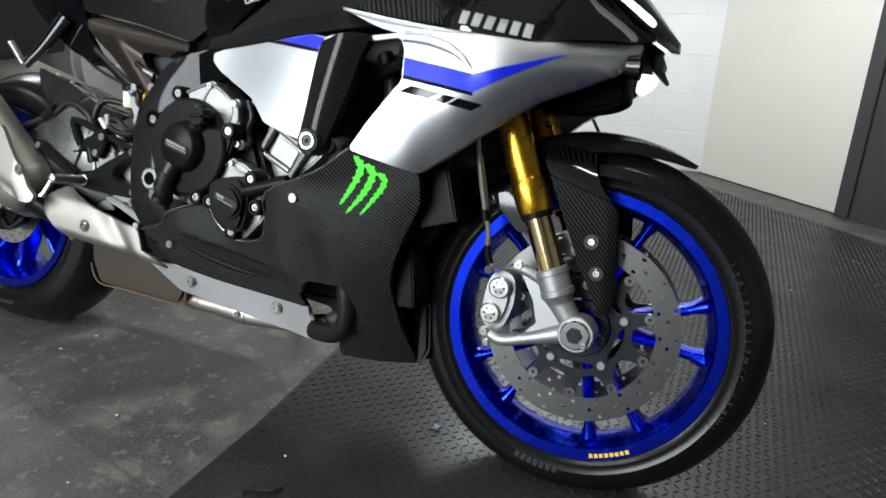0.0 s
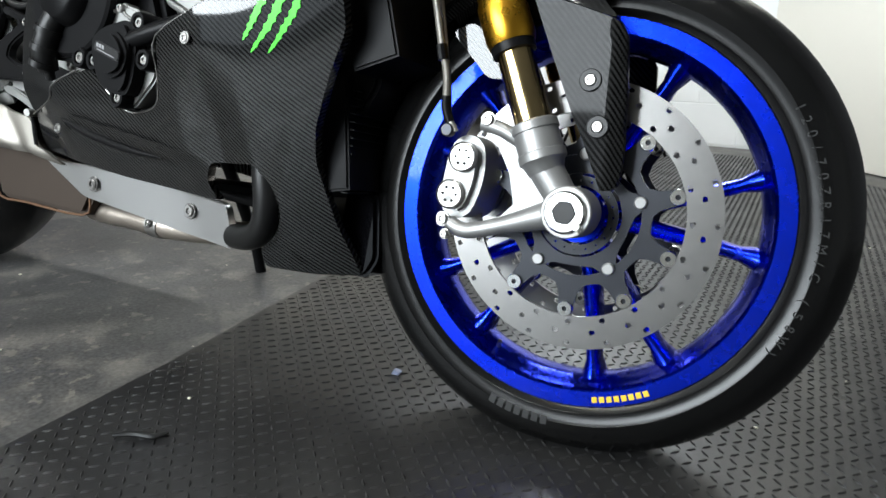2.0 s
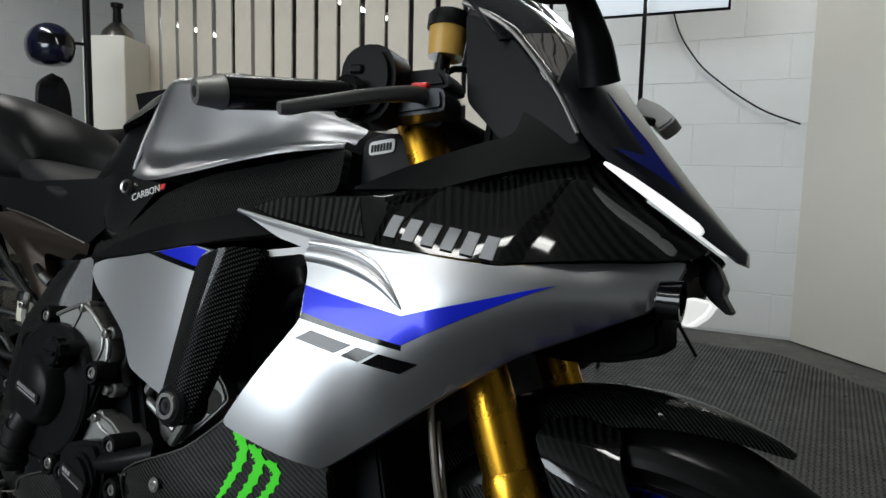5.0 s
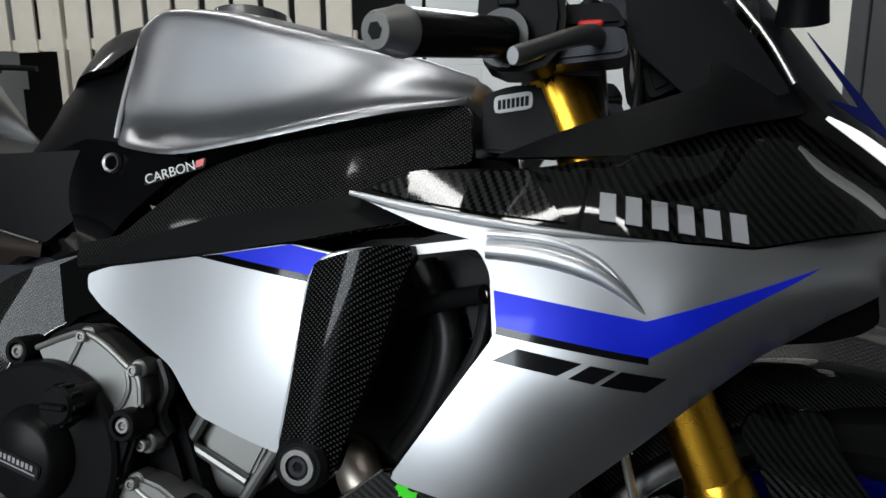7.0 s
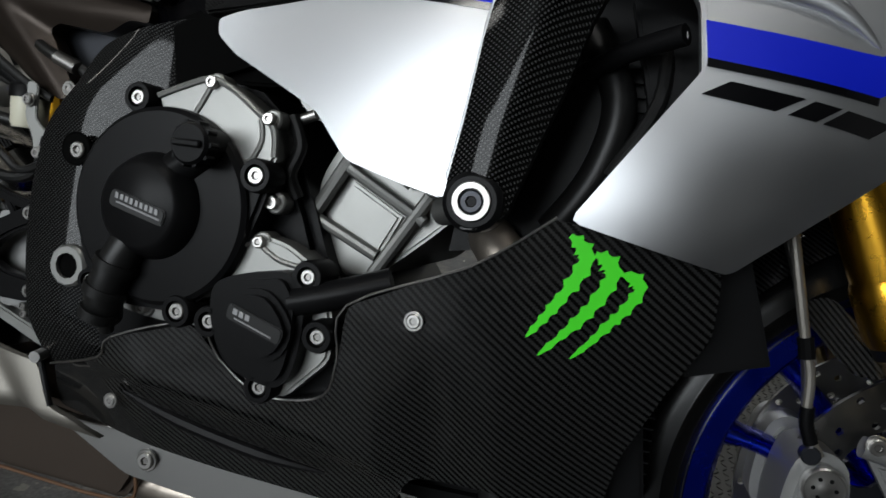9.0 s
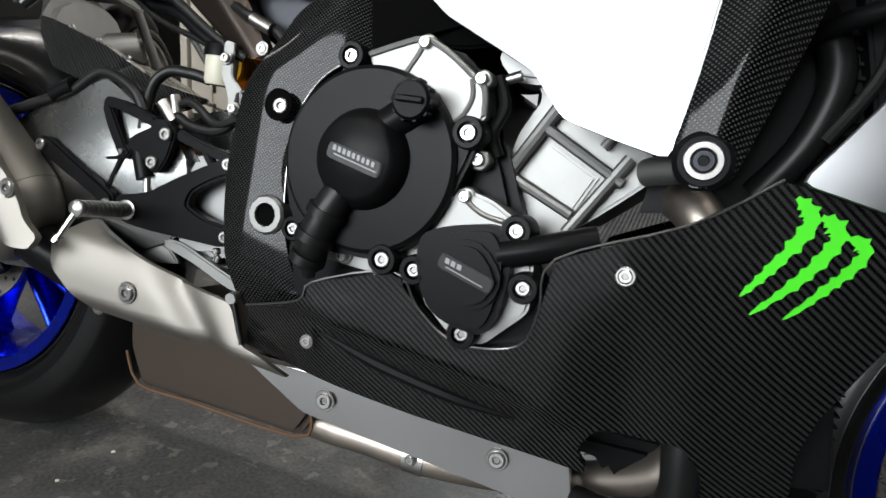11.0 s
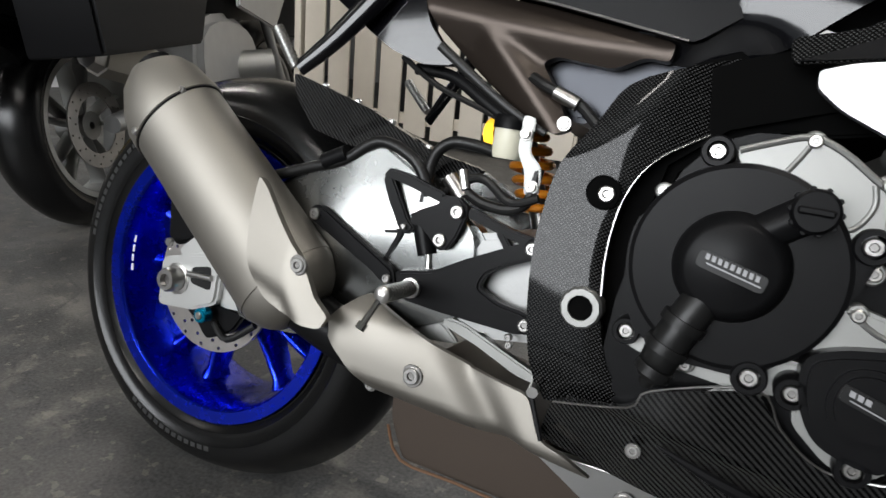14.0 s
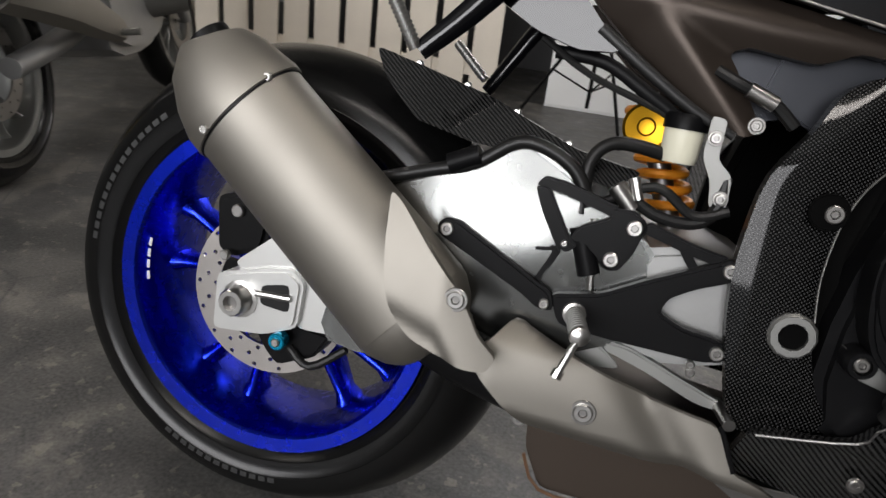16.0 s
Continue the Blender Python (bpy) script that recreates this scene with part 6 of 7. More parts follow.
# subframe, footrest hangers, seat and tail
SUB = [(0.30, 0.735), (0.33, 0.70), (0.378, 0.660), (0.436, 0.620), (0.488, 0.598), (0.503, 0.606), (0.482, 0.640), (0.459, 0.672), (0.474, 0.679), (0.536, 0.672), (0.566, 0.686), (0.590, 0.683), (0.592, 0.702), (0.558, 0.709), (0.455, 0.729), (0.36, 0.742)]


def SBF(x, z):
    """Crowned along its two arms."""
    up = abs(z - float(np.interp(x, (0.30, 0.42, 0.50, 0.59), (0.722, 0.706, 0.697, 0.692))))
    dn = abs((x - 0.405) * 0.72 + (z - 0.69) * 0.69) if z < 0.70 else 1.0
    return -0.139 + 0.42 * math.sqrt(min(up, dn + 0.004) ** 2 + 6e-5)


sub = shell_part("subframe", rounded(SUB), SBF, "bronze", bike, "dark bronze painted subframe", thick=0.008, step=0.007)
part("subframe_side", prism(rounded(SUB), 0.12, 0.135, 0.004), "bronze", sub)
for x, z, r in ((0.497, 0.611, 0.006),):
    bolt(x, SBF(x, z) - 0.0005, z, r, sub, "steel", 0.003)
part("inner_spar", prism(rounded([(0.50, 0.640), (0.515, 0.70), (0.58, 0.735), (0.70, 0.75), (0.72, 0.68), (0.60, 0.64), (0.56, 0.61)]), -0.106, -0.098, 0.002), "gunmetal", bike, "grey alloy inner frame spar")
shell_part("seat_side_cover", rounded([(0.27, 0.80), (0.30, 0.752), (0.36, 0.744), (0.455, 0.731), (0.558, 0.711), (0.61, 0.70), (0.66, 0.735), (0.66, 0.80), (0.45, 0.79)]), surface([(0.27, 0.80, -0.125), (0.30, 0.75, -0.134), (0.455, 0.731, -0.144), (0.60, 0.705, -0.150), (0.66, 0.80, -0.150), (0.45, 0.79, -0.150)]), "satin", bike, "satin black cover below the seat", thick=0.004)
# steel line standing in for the gloss highlight on the cover's lower edge
part("seat_cover_glint", tube([(0.36, -0.142, 0.7435), (0.455, -0.146, 0.7305), (0.558, -0.150, 0.7105), (0.605, -0.152, 0.7015)], 0.0014, 8, 4), "steel", bike)
part("rail_edge", tube([(0.340, -0.137, 0.677), (0.385, -0.137, 0.648), (0.437, -0.137, 0.617), (0.480, -0.137, 0.598)], [0.006, 0.006, 0.005, 0.004], 12, 4, None, 0.6), "hose", sub)
part("battery_box", prism(rounded([(0.42, 0.66), (0.46, 0.69), (0.56, 0.69), (0.55, 0.63), (0.50, 0.615)]), -0.10, 0.10, 0.006), "gunmetal", bike)
part("wiring", tube([(0.452, -0.13, 0.655), (0.475, -0.135, 0.645), (0.505, -0.13, 0.635), (0.53, -0.13, 0.615)], 0.006, 10, 5), "hose", bike)
part("wiring_clip", tube([(0.482, -0.136, 0.642), (0.508, -0.135, 0.632)], 0.0075, 12, 1), "steel", bike)
ARC = surface([(0.05, 0.80, -0.11), (0.25, 0.70, -0.138), (0.36, 0.66, -0.139), (0.25, 0.78, -0.132)])
shell_part("tail_side", rounded([(0.02, 0.83), (0.14, 0.75), (0.248, 0.684), (0.281, 0.666), (0.323, 0.654), (0.363, 0.657), (0.322, 0.701), (0.30, 0.76), (0.20, 0.83)]), ARC, "black", bike, "gloss black tail panel", thick=0.004)
part("seat_stay", tube([(0.285, -0.12, 0.663), (0.338, -0.12, 0.634), (0.41, -0.12, 0.611), (0.43, -0.12, 0.600)], 0.0035, 8, 4), "hose", bike)
part("seat_stay", tube([(0.30, -0.11, 0.652), (0.35, -0.115, 0.648), (0.395, -0.12, 0.625), (0.43, -0.12, 0.606)], 0.007, 10, 4, None, 0.6), "satin", bike)
for s, hz, pz in ((-1, ((0.268, 0.735), (0.218, 0.672), (0.176, 0.628)), ((0.172, 0.630), (0.148, 0.672))), (1, ((0.262, 0.725), (0.235, 0.69), (0.182, 0.606)), ((0.177, 0.622), (0.124, 0.668)))):
    hang = part("passenger_hanger", tube([(x, s * (0.15 + 0.01 * i), z) for i, (x, z) in enumerate(hz)], [0.016, 0.0125, 0.0095], 14, 4, None, 0.6), "black", bike, "black passenger footrest hanger")
    p0, p1 = Vector((pz[0][0], s * 0.172, pz[0][1])), Vector((pz[1][0], s * 0.185, pz[1][1]))
    pp = part("passenger_peg", tube([p0, p1], 0.0062, 14, 1), "steel", hang, "ribbed alloy passenger peg")
    for k in range(10):
        part("knurl", tube([p0.lerp(p1, 0.12 + k * 0.088), p0.lerp(p1, 0.165 + k * 0.088)], 0.0072, 14, 1), "alloy", pp)
seat = body([(0.30, [(0.10, 0.80), (0.115, 0.83), (0.09, 0.85), (0.0, 0.855)]), (0.40, [(0.125, 0.775), (0.14, 0.80), (0.11, 0.82), (0.0, 0.825)]),
             (0.52, [(0.14, 0.755), (0.155, 0.775), (0.12, 0.80), (0.0, 0.80)]), (0.62, [(0.125, 0.765), (0.13, 0.785), (0.09, 0.806), (0.0, 0.808)])])
part("seat", seat, "seat", bike, "black vinyl rider seat", 60)
tail = body([(-0.24, [(0.02, 0.97), (0.05, 0.98), (0.03, 1.005), (0.0, 1.01)]), (-0.10, [(0.06, 0.89), (0.09, 0.93), (0.07, 0.99), (0.0, 1.0)]), (0.08, [(0.09, 0.82), (0.125, 0.87), (0.10, 0.965), (0.0, 0.985)]),
             (0.25, [(0.10, 0.79), (0.135, 0.83), (0.105, 0.92), (0.0, 0.938)]), (0.345, [(0.09, 0.79), (0.125, 0.81), (0.09, 0.845), (0.0, 0.857)])])
part("tail_cowl", tail, "matt", bike, "satin black tail cowl", 60)

# handlebars and controls
for s in (-1, 1):
    bar = part("handlebar", tube([(1.145, s * 0.09, 0.905), (1.12, s * 0.16, 0.895), (1.085, s * 0.25, 0.872), (1.058, s * 0.325, 0.852)], 0.011, 16, 3), "matt", bike)
    grip = part("grip", tube([(1.102, s * 0.205, 0.884), (1.085, s * 0.25, 0.872), (1.060, s * 0.322, 0.8530)], 0.0158, 24, 3), "rubber", bar, "black ribbed rubber grip")
    part("grip_flange", tube([(1.104, s * 0.198, 0.885), (1.102, s * 0.206, 0.884)], 0.0225, 24, 1), "rubber", bar)
    e0, e1 = Vector((1.0595, s * 0.323, 0.8527)), Vector((1.0505, s * 0.346, 0.8465))
    part("bar_end", tube([e0, e0.lerp(e1, 0.12), e0.lerp(e1, 0.2), e0.lerp(e1, 0.92), e1], [0.0165, 0.0165, 0.0155, 0.0122, 0.0112], 24, 1), "alloy", bar, "turned alloy bar end")
    # black plug on the bar end, coloured as a shaded socket
    part("bar_end_socket_shade", tube([e0.lerp(e1, 0.98), e0.lerp(e1, 1.012)], 0.0058, 6, 1), "hose", bar)
    part("switch_block", prism(curve2([(1.085, 0.868), (1.078, 0.925), (1.098, 0.945), (1.135, 0.940), (1.150, 0.905), (1.135, 0.866)], 3), min(s * 0.145, s * 0.192), max(s * 0.145, s * 0.192), 0.006), "satin", bar, "black switch block")
    part("switch", box((1.095, min(s * 0.19, s * 0.196), 0.912), (1.112, max(s * 0.19, s * 0.196), 0.922), 0.002), "matt", bar)
    part("lever", tube([(1.176, s * 0.155, 0.894), (1.172, s * 0.185, 0.890), (1.160, s * 0.235, 0.873), (1.145, s * 0.280, 0.854), (1.134, s * 0.312, 0.8395), (1.131, s * 0.322, 0.836)], [0.0095, 0.0085, 0.0072, 0.0062, 0.0066, 0.0055], 12, 5, None, 0.7), "lever", bar, "grey alloy brake lever")
    part("lever_perch", prism(rounded([(1.13, 0.872), (1.13, 0.905), (1.196, 0.902), (1.20, 0.878)]), min(s * 0.125, s * 0.168), max(s * 0.125, s * 0.168), 0.004), "gunmetal", bar)
    part("perch_cover", prism(rounded([(1.125, 0.903), (1.128, 0.925), (1.185, 0.926), (1.198, 0.905)]), min(s * 0.115, s * 0.16), max(s * 0.115, s * 0.16), 0.004), "satin", bar)
    part("adjuster", box((1.158, s * 0.166 - 0.004, 0.9025), (1.178, s * 0.166 + 0.004, 0.9075), 0.0015), "red", bar, "red adjuster")
part("fluid_pot", lathe([(0, -0.022), (0.020, -0.022), (0.022, 0.012), (0, 0.012)], (1.162, -0.115, 0.975), "z", 24, False), "amber", bike, "brake fluid pot with yellow fluid")
part("pot_cap", lathe([(0, 0.028), (0.022, 0.028), (0.0245, 0.024), (0.0245, 0.010), (0, 0.010)], (1.162, -0.115, 0.975), "z", 24, False), "satin", bike)
part("pot_hose", tube([(1.162, -0.115, 0.955), (1.165, -0.12, 0.935), (1.17, -0.13, 0.915)], 0.006, 10, 4), "hose", bike)
part("brake_line", tube([(1.165, -0.13, 0.91), (1.165, -0.12, 0.98), (1.19, -0.10, 0.985), (1.21, -0.08, 0.90), (1.20, -0.09, 0.78)], 0.005, 10, 6), "hose", bike)
part("brake_line", tube([(1.15, -0.12, 0.90), (1.16, -0.09, 0.95), (1.20, -0.05, 0.93), (1.22, -0.04, 0.82)], 0.004, 10, 6), "hose", bike)
part("top_yoke", prism(rounded([(1.10, 0.875), (1.10, 0.90), (1.18, 0.895), (1.18, 0.87)]), -0.14, 0.14, 0.006), "matt", bike)
part("lower_yoke", prism(rounded([(1.20, 0.66), (1.20, 0.70), (1.27, 0.69), (1.27, 0.65)]), -0.14, 0.14, 0.006), "matt", bike)
part("dash", prism(rounded([(1.22, 0.86), (1.20, 0.93), (1.22, 0.94), (1.26, 0.88)]), -0.09, 0.09, 0.006), "satin", bike, "black dash housing")
part("tag_backing", prism(rounded([(1.073, 0.805), (1.072, 0.858), (1.100, 0.866), (1.145, 0.866), (1.156, 0.80)]), -0.127, -0.10, 0.003), "satin", bike)
part("tag", prism(rounded([(1.084, 0.839), (1.083, 0.855), (1.118, 0.860), (1.119, 0.844)]), -0.1295, -0.1275, 0.0006), "greyalloy", bike, "pale rectangular sticker")
for k in range(7):
    x = 1.0875 + k * 0.0041
    part("lettering", prism([(x, 0.8425 + k * 0.0006), (x + 0.0029, 0.8429 + k * 0.0006), (x + 0.0026, 0.8515 + k * 0.0006), (x - 0.0003, 0.8511 + k * 0.0006)], -0.1302, -0.1294, 0), "matt", bike)

# nose, lamps, screen, mirrors
YI = surface([(1.10, 0.80, -0.16), (1.27, 0.865, -0.13), (1.32, 0.89, -0.11), (1.34, 0.83, -0.125), (1.20, 0.79, -0.165)])
for s in (-1, 1):
    shell_part("inner_panel", rounded([(1.09, 0.795), (1.15, 0.82), (1.265, 0.862), (1.268, 0.90), (1.29, 0.91), (1.325, 0.87), (1.345, 0.84), (1.28, 0.825), (1.20, 0.798)]), YI, "satin", bike, "satin black inner panel", mirror=s > 0)
glass_side = body([(1.205, [(0.128, 0.998), (0.122, 1.012), (0.09, 1.04), (0.045, 1.05), (0.0, 1.054)]), (1.25, [(0.130, 0.968), (0.121, 0.985), (0.088, 1.01), (0.045, 1.02), (0.0, 1.024)]),
                   (1.302, [(0.130, 0.908), (0.120, 0.928), (0.090, 0.962), (0.045, 0.980), (0.0, 0.985)])])
part("screen_base", glass_side, "screen", bike, "smoked lower edge of the windscreen", 60)
for s in (-1, 1):
    part("screen_edge", tube([(1.185, s * 0.1295, 1.008), (1.205, s * 0.1305, 0.998), (1.25, s * 0.1325, 0.968), (1.302, s * 0.1325, 0.908), (1.330, s * 0.1305, 0.862)], 0.0026, 10, 5), "steel", bike, "bright screen edge trim")
    part("inner_cowl", prism(rounded([(1.185, 1.0), (1.205, 0.993), (1.25, 0.962), (1.302, 0.902), (1.332, 0.855), (1.26, 0.845), (1.20, 0.90)]), min(s * 0.118, s * 0.122), max(s * 0.118, s * 0.122), 0.001), "satin", bike, "black inner cowl panel")
    shell_part("cowl_stripe", [(1.3445, 0.9118), (1.3884, 0.8627), (1.4246, 0.815), (1.4076, 0.8266), (1.3614, 0.8528), (1.3889, 0.8487)], surface([(1.318, 0.91, -0.118), (1.372, 0.858, -0.101), (1.43, 0.818, -0.078), (1.362, 0.846, -0.112)]), "navy", bike, "dark blue stripe", thick=0.0, lip=0.001, lift=0.003, step=0.01, mirror=s > 0)
nose = body([(1.303, [(0.129, 0.906), (0.119, 0.926), (0.089, 0.960), (0.045, 0.978), (0.0, 0.983)]),
             (1.335, [(0.128, 0.860), (0.118, 0.882), (0.085, 0.920), (0.045, 0.938), (0.0, 0.944)]),
             (1.37, [(0.115, 0.827), (0.105, 0.845), (0.08, 0.875), (0.04, 0.892), (0.0, 0.897)]),
             (1.42, [(0.09, 0.793), (0.08, 0.806), (0.06, 0.822), (0.03, 0.832), (0.0, 0.835)]),
             (1.46, [(0.055, 0.765), (0.05, 0.772), (0.035, 0.782), (0.02, 0.787), (0.0, 0.789)]),
             (1.476, [(0.022, 0.758), (0.02, 0.762), (0.014, 0.768), (0.007, 0.771), (0.0, 0.772)])])
part("nose_cowl", nose, "nose", bike, "grey metallic nose cowl", 60)
part("nose_lower", prism(rounded([(1.27, 0.645), (1.33, 0.642), (1.375, 0.648), (1.403, 0.657), (1.4175, 0.668), (1.4145, 0.70), (1.4165, 0.724), (1.438, 0.755), (1.40, 0.77), (1.28, 0.75)]), -0.085, 0.0, 0.006), "hole_black", bike, "dull black nose underside")
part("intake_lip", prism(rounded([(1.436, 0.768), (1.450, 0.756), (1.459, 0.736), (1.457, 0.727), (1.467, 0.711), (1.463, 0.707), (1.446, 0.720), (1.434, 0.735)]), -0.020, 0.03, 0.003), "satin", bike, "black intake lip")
part("ram_duct", prism(rounded([(1.27, 0.662), (1.40, 0.678), (1.42, 0.70), (1.28, 0.72), (1.22, 0.70)]), -0.09, 0.04, 0.01), "hole_black", bike)
for s in (-1, 1):
    part("position_lamp", tube([(1.357, s * 0.1235, 0.8355), (1.38, s * 0.120, 0.8215), (1.412, s * 0.1095, 0.8005), (1.438, s * 0.0975, 0.7825), (1.4445, s * 0.093, 0.7775)], [0.0016, 0.0042, 0.0052, 0.0056, 0.003], 12, 5), "led", bike, "white led position lamp")
    thin = 1.0 if s < 0 else 0.5
    st = part("mirror_stem", tube([(1.338, s * 0.108, 0.918), (1.335, s * 0.126, 0.95), (1.325, s * 0.155, 0.985), (1.32, s * 0.22, 1.005)] if s < 0 else [(1.30, 0.105, 0.945), (1.31, 0.15, 0.955), (1.325, 0.19, 0.962)], [0.021 * thin, 0.0175 * thin, 0.013 * thin, 0.011 * thin], 16, 4), "satin", bike, "black mirror stem")
    if s < 0:
        part("mirror_shell", prism(curve2([(1.30, 0.962), (1.30, 1.01), (1.33, 1.025), (1.36, 0.99), (1.35, 0.955)], 3), -0.34, -0.2, 0.012), "satin", st)
    else:
        part("mirror_shell", prism(rounded([(1.296, 0.985), (1.303, 0.997), (1.33, 0.985), (1.353, 0.966), (1.347, 0.958), (1.332, 0.946), (1.315, 0.962)]), 0.18, 0.235, 0.006), "greyalloy", st)
part("headlamp", prism(rounded([(1.419, 0.7225), (1.449, 0.7195), (1.441, 0.703), (1.426, 0.690), (1.417, 0.691)]), 0.004, 0.045, 0.003), "led", bike, "lit headlamp lens")
lens = part("headlamp", lathe([(0.0, -0.018), (0.007, -0.016), (0.0125, -0.009), (0.014, 0.004), (0.0, 0.004)], (1.424, -0.104, 0.714), "x", 24, False), "screen", bike, "unlit clear headlamp lens")
part("headlamp_bezel", lathe([(0.0138, -0.006), (0.017, -0.008), (0.019, 0.012), (0.0138, 0.012)], (1.424, -0.104, 0.714), "x", 28), "black", lens)
part("reflector", lathe([(0.0, 0.006), (0.008, 0.003), (0.0125, -0.003), (0.0132, 0.006)], (1.424, -0.104, 0.714), "x", 24), "chrome", lens)
bm = bmesh.new()
rows = []
for x, z, w in ((1.06, 1.10, 0.085), (1.10, 1.085, 0.11), (1.15, 1.055, 0.128), (1.195, 1.015, 0.134), (1.235, 0.97, 0.132)):
    rows.append([bm.verts.new((x + 0.05 * (1 - u * u) , u * w, z - 0.03 * u * u + 0.02)) for u in (-1, -0.75, -0.5, -0.25, 0, 0.25, 0.5, 0.75, 1)])
for A, B in zip(rows, rows[1:]):
    for j in range(8):
        bm.faces.new((A[j], A[j + 1], B[j + 1], B[j]))
bmesh.ops.subdivide_edges(bm, edges=bm.edges[:], cuts=1, smooth=1.0)
bmesh.ops.solidify(bm, geom=bm.faces[:], thickness=0.003)
part("windscreen", bm, "screen", bike, "smoked double-bubble windscreen", 70)
part("side_stand", tube([(0.62, 0.15, 0.30), (0.62, 0.26, 0.12), (0.62, 0.315, -0.05)], [0.013, 0.012, 0.012], 12, 2), "matt", bike, "black side stand")
part("stand_foot", box((0.58, 0.29, -0.066), (0.66, 0.35, -0.056), 0.002), "matt", bike)

# ---- things round the motorcycle ----
# slatted white partition in line with the block wall; past its full-height part only the upper boards go on
F0 = Vector((-1.0, 3.1, 0))
FM = Matrix.Translation(F0) @ Matrix.Rotation(radians(4), 4, "Z")
fence = thing("slatted_partition", "tall white painted board partition with narrow dark gaps", "fence", m=FM)
rng = random.Random(3)


def slat_mesh(z0):
    me = finish(box((0.019, -0.009, z0), (0.172, 0.009, 2.72), 0.002), 20)
    me.materials.append(M["wood_white"])
    return me


tall, short = slat_mesh(0.03), slat_mesh(1.25)
for k in range(-9, 7):
    sl = part("slat", tall if k >= -3 else short, None, fence)
    sl.matrix_basis = pose(-0.655 + k * 0.191, rng.uniform(-0.004, 0.004), rng.uniform(0, 0.02), 0, rng.uniform(-0.2, 0.2), 0)
for z, x0 in ((0.12, -1.21), (1.27, -2.36), (2.5, -2.36)):
    part("rail", box((x0, 0.012, z), (0.68, 0.05, z + 0.07), 0.003), "wood_white", fence)
part("end_post", box((-1.285, -0.02, 0), (-1.235, 0.05, 2.72), 0.004), "wood_white", fence)

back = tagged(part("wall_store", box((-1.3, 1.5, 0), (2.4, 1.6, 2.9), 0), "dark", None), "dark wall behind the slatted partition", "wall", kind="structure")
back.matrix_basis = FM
# tube lamps behind the partition
tl = Mat("tube_glow", (0.9, 0.9, 0.9), 0.4)
tl.set("Emission Color", (1, 0.95, 0.85, 1)).set("Emission Strength", 9.0)
M["tube"] = tl.m


def tube_lamp(a, b):
    t = thing("tube_lamp", "lit fluorescent tube lamp on a white batten", "lamp", "tube lamps")
    a, b = Vector(a), Vector(b)
    part("tube", tube([a, b], 0.016, 10, 1), "tube", t)
    part("batten", tube([a + Vector((0, 0.03, 0.03)), b + Vector((0, 0.03, 0.03))], 0.022, 8, 1), "wall", t)
    return t


tube_lamp((-4.85, 4.03, 2.40), (-3.75, 4.11, 2.12))
tube_lamp((-3.0, 4.16, 2.56), (-1.9, 4.24, 2.16))
for x, y, z in ((-4.6, 4.08, 2.38), (-4.0, 4.12, 2.22), (-2.8, 4.2, 2.53), (-2.1, 4.26, 2.27)):
    hook = thing("lamp_chain", "thin steel chain holding a tube lamp", "chain", "lamp chains")
    part("link_line", tube([(x, y, z + 0.02), (x, y, 2.9)], 0.004, 6, 1), "steel", hook)
# bodies for the ceiling lights, including the added fills at (1.25, -0.45) and (1.5, 2.5)
for x, y in ((-2.6, -1.7), (0.2, -2.0), (1.25, -0.45), (-2.6, 1.3), (-0.4, 1.3), (1.5, 2.5)):
    t = thing("tube_lamp", "lit fluorescent tube lamp on the ceiling out of view, two of them added as fill", "lamp", "tube lamps")
    part("tube", tube([(x - 0.7, y, 2.84), (x + 0.7, y, 2.84)], 0.016, 10, 1), "tube", t)
    part("batten", box((x - 0.72, y - 0.03, 2.862), (x + 0.72, y + 0.03, 2.899), 0.003), "wall", t)


# light stands; one carries a softbox
def light_stand(x, y, top, r=0.32, apex=0.55, turn=0.0):
    t = thing("light_stand", "black tripod light stand on the floor", "light stand", "light stands")
    part("pole", tube([(x, y, 0.12), (x, y, top)], 0.010, 10, 1), "satin", t)
    part("hub", tube([(x, y, apex - 0.03), (x, y, apex + 0.03)], 0.02, 12, 1), "satin", t)
    for k in range(3):
        a = turn + k * 2.094
        e = Vector((x + r * math.cos(a), y + r * math.sin(a), 0.01))
        part("leg", tube([(x, y, apex), e], 0.0085, 8, 1), "satin", t)
        m = Vector((x, y, apex)).lerp(e, 0.55)
        part("brace", tube([(x, y, 0.2), m], 0.005, 8, 1), "satin", t)
    return t


light_stand(0.75, 2.52, 1.9, turn=0.4)
light_stand(0.22, 2.72, 2.3, 0.36, 0.62, turn=1.1)
sbx = thing("softbox", "lit white photo softbox with black sides on a stand", "softbox", m=look((0.75, 2.44, 1.90), (1.0, 0.0, 0.7)))
bm = bmesh.new()
fr = [bm.verts.new((sx * 0.36, sy * 0.36, 0.0)) for sx, sy in ((-1, -1), (1, -1), (1, 1), (-1, 1))]
bk = [bm.verts.new((sx * 0.1, sy * 0.1, 0.28)) for sx, sy in ((-1, -1), (1, -1), (1, 1), (-1, 1))]
for i in range(4):
    bm.faces.new((fr[i], fr[(i + 1) % 4], bk[(i + 1) % 4], bk[i]))
bm.faces.new(bk)
bmesh.ops.solidify(bm, geom=bm.faces[:], thickness=0.006)
part("hood", bm, "satin", sbx)
dif = Mat("lit_diffuser_cloth", (0.85, 0.87, 0.9), 0.7)
dif.set("Emission Color", (0.85, 0.93, 1, 1)).set("Emission Strength", 1.2)
part("diffuser", box((-0.35, -0.35, 0.012), (0.35, 0.35, 0.018), 0.0), dif.m, sbx)

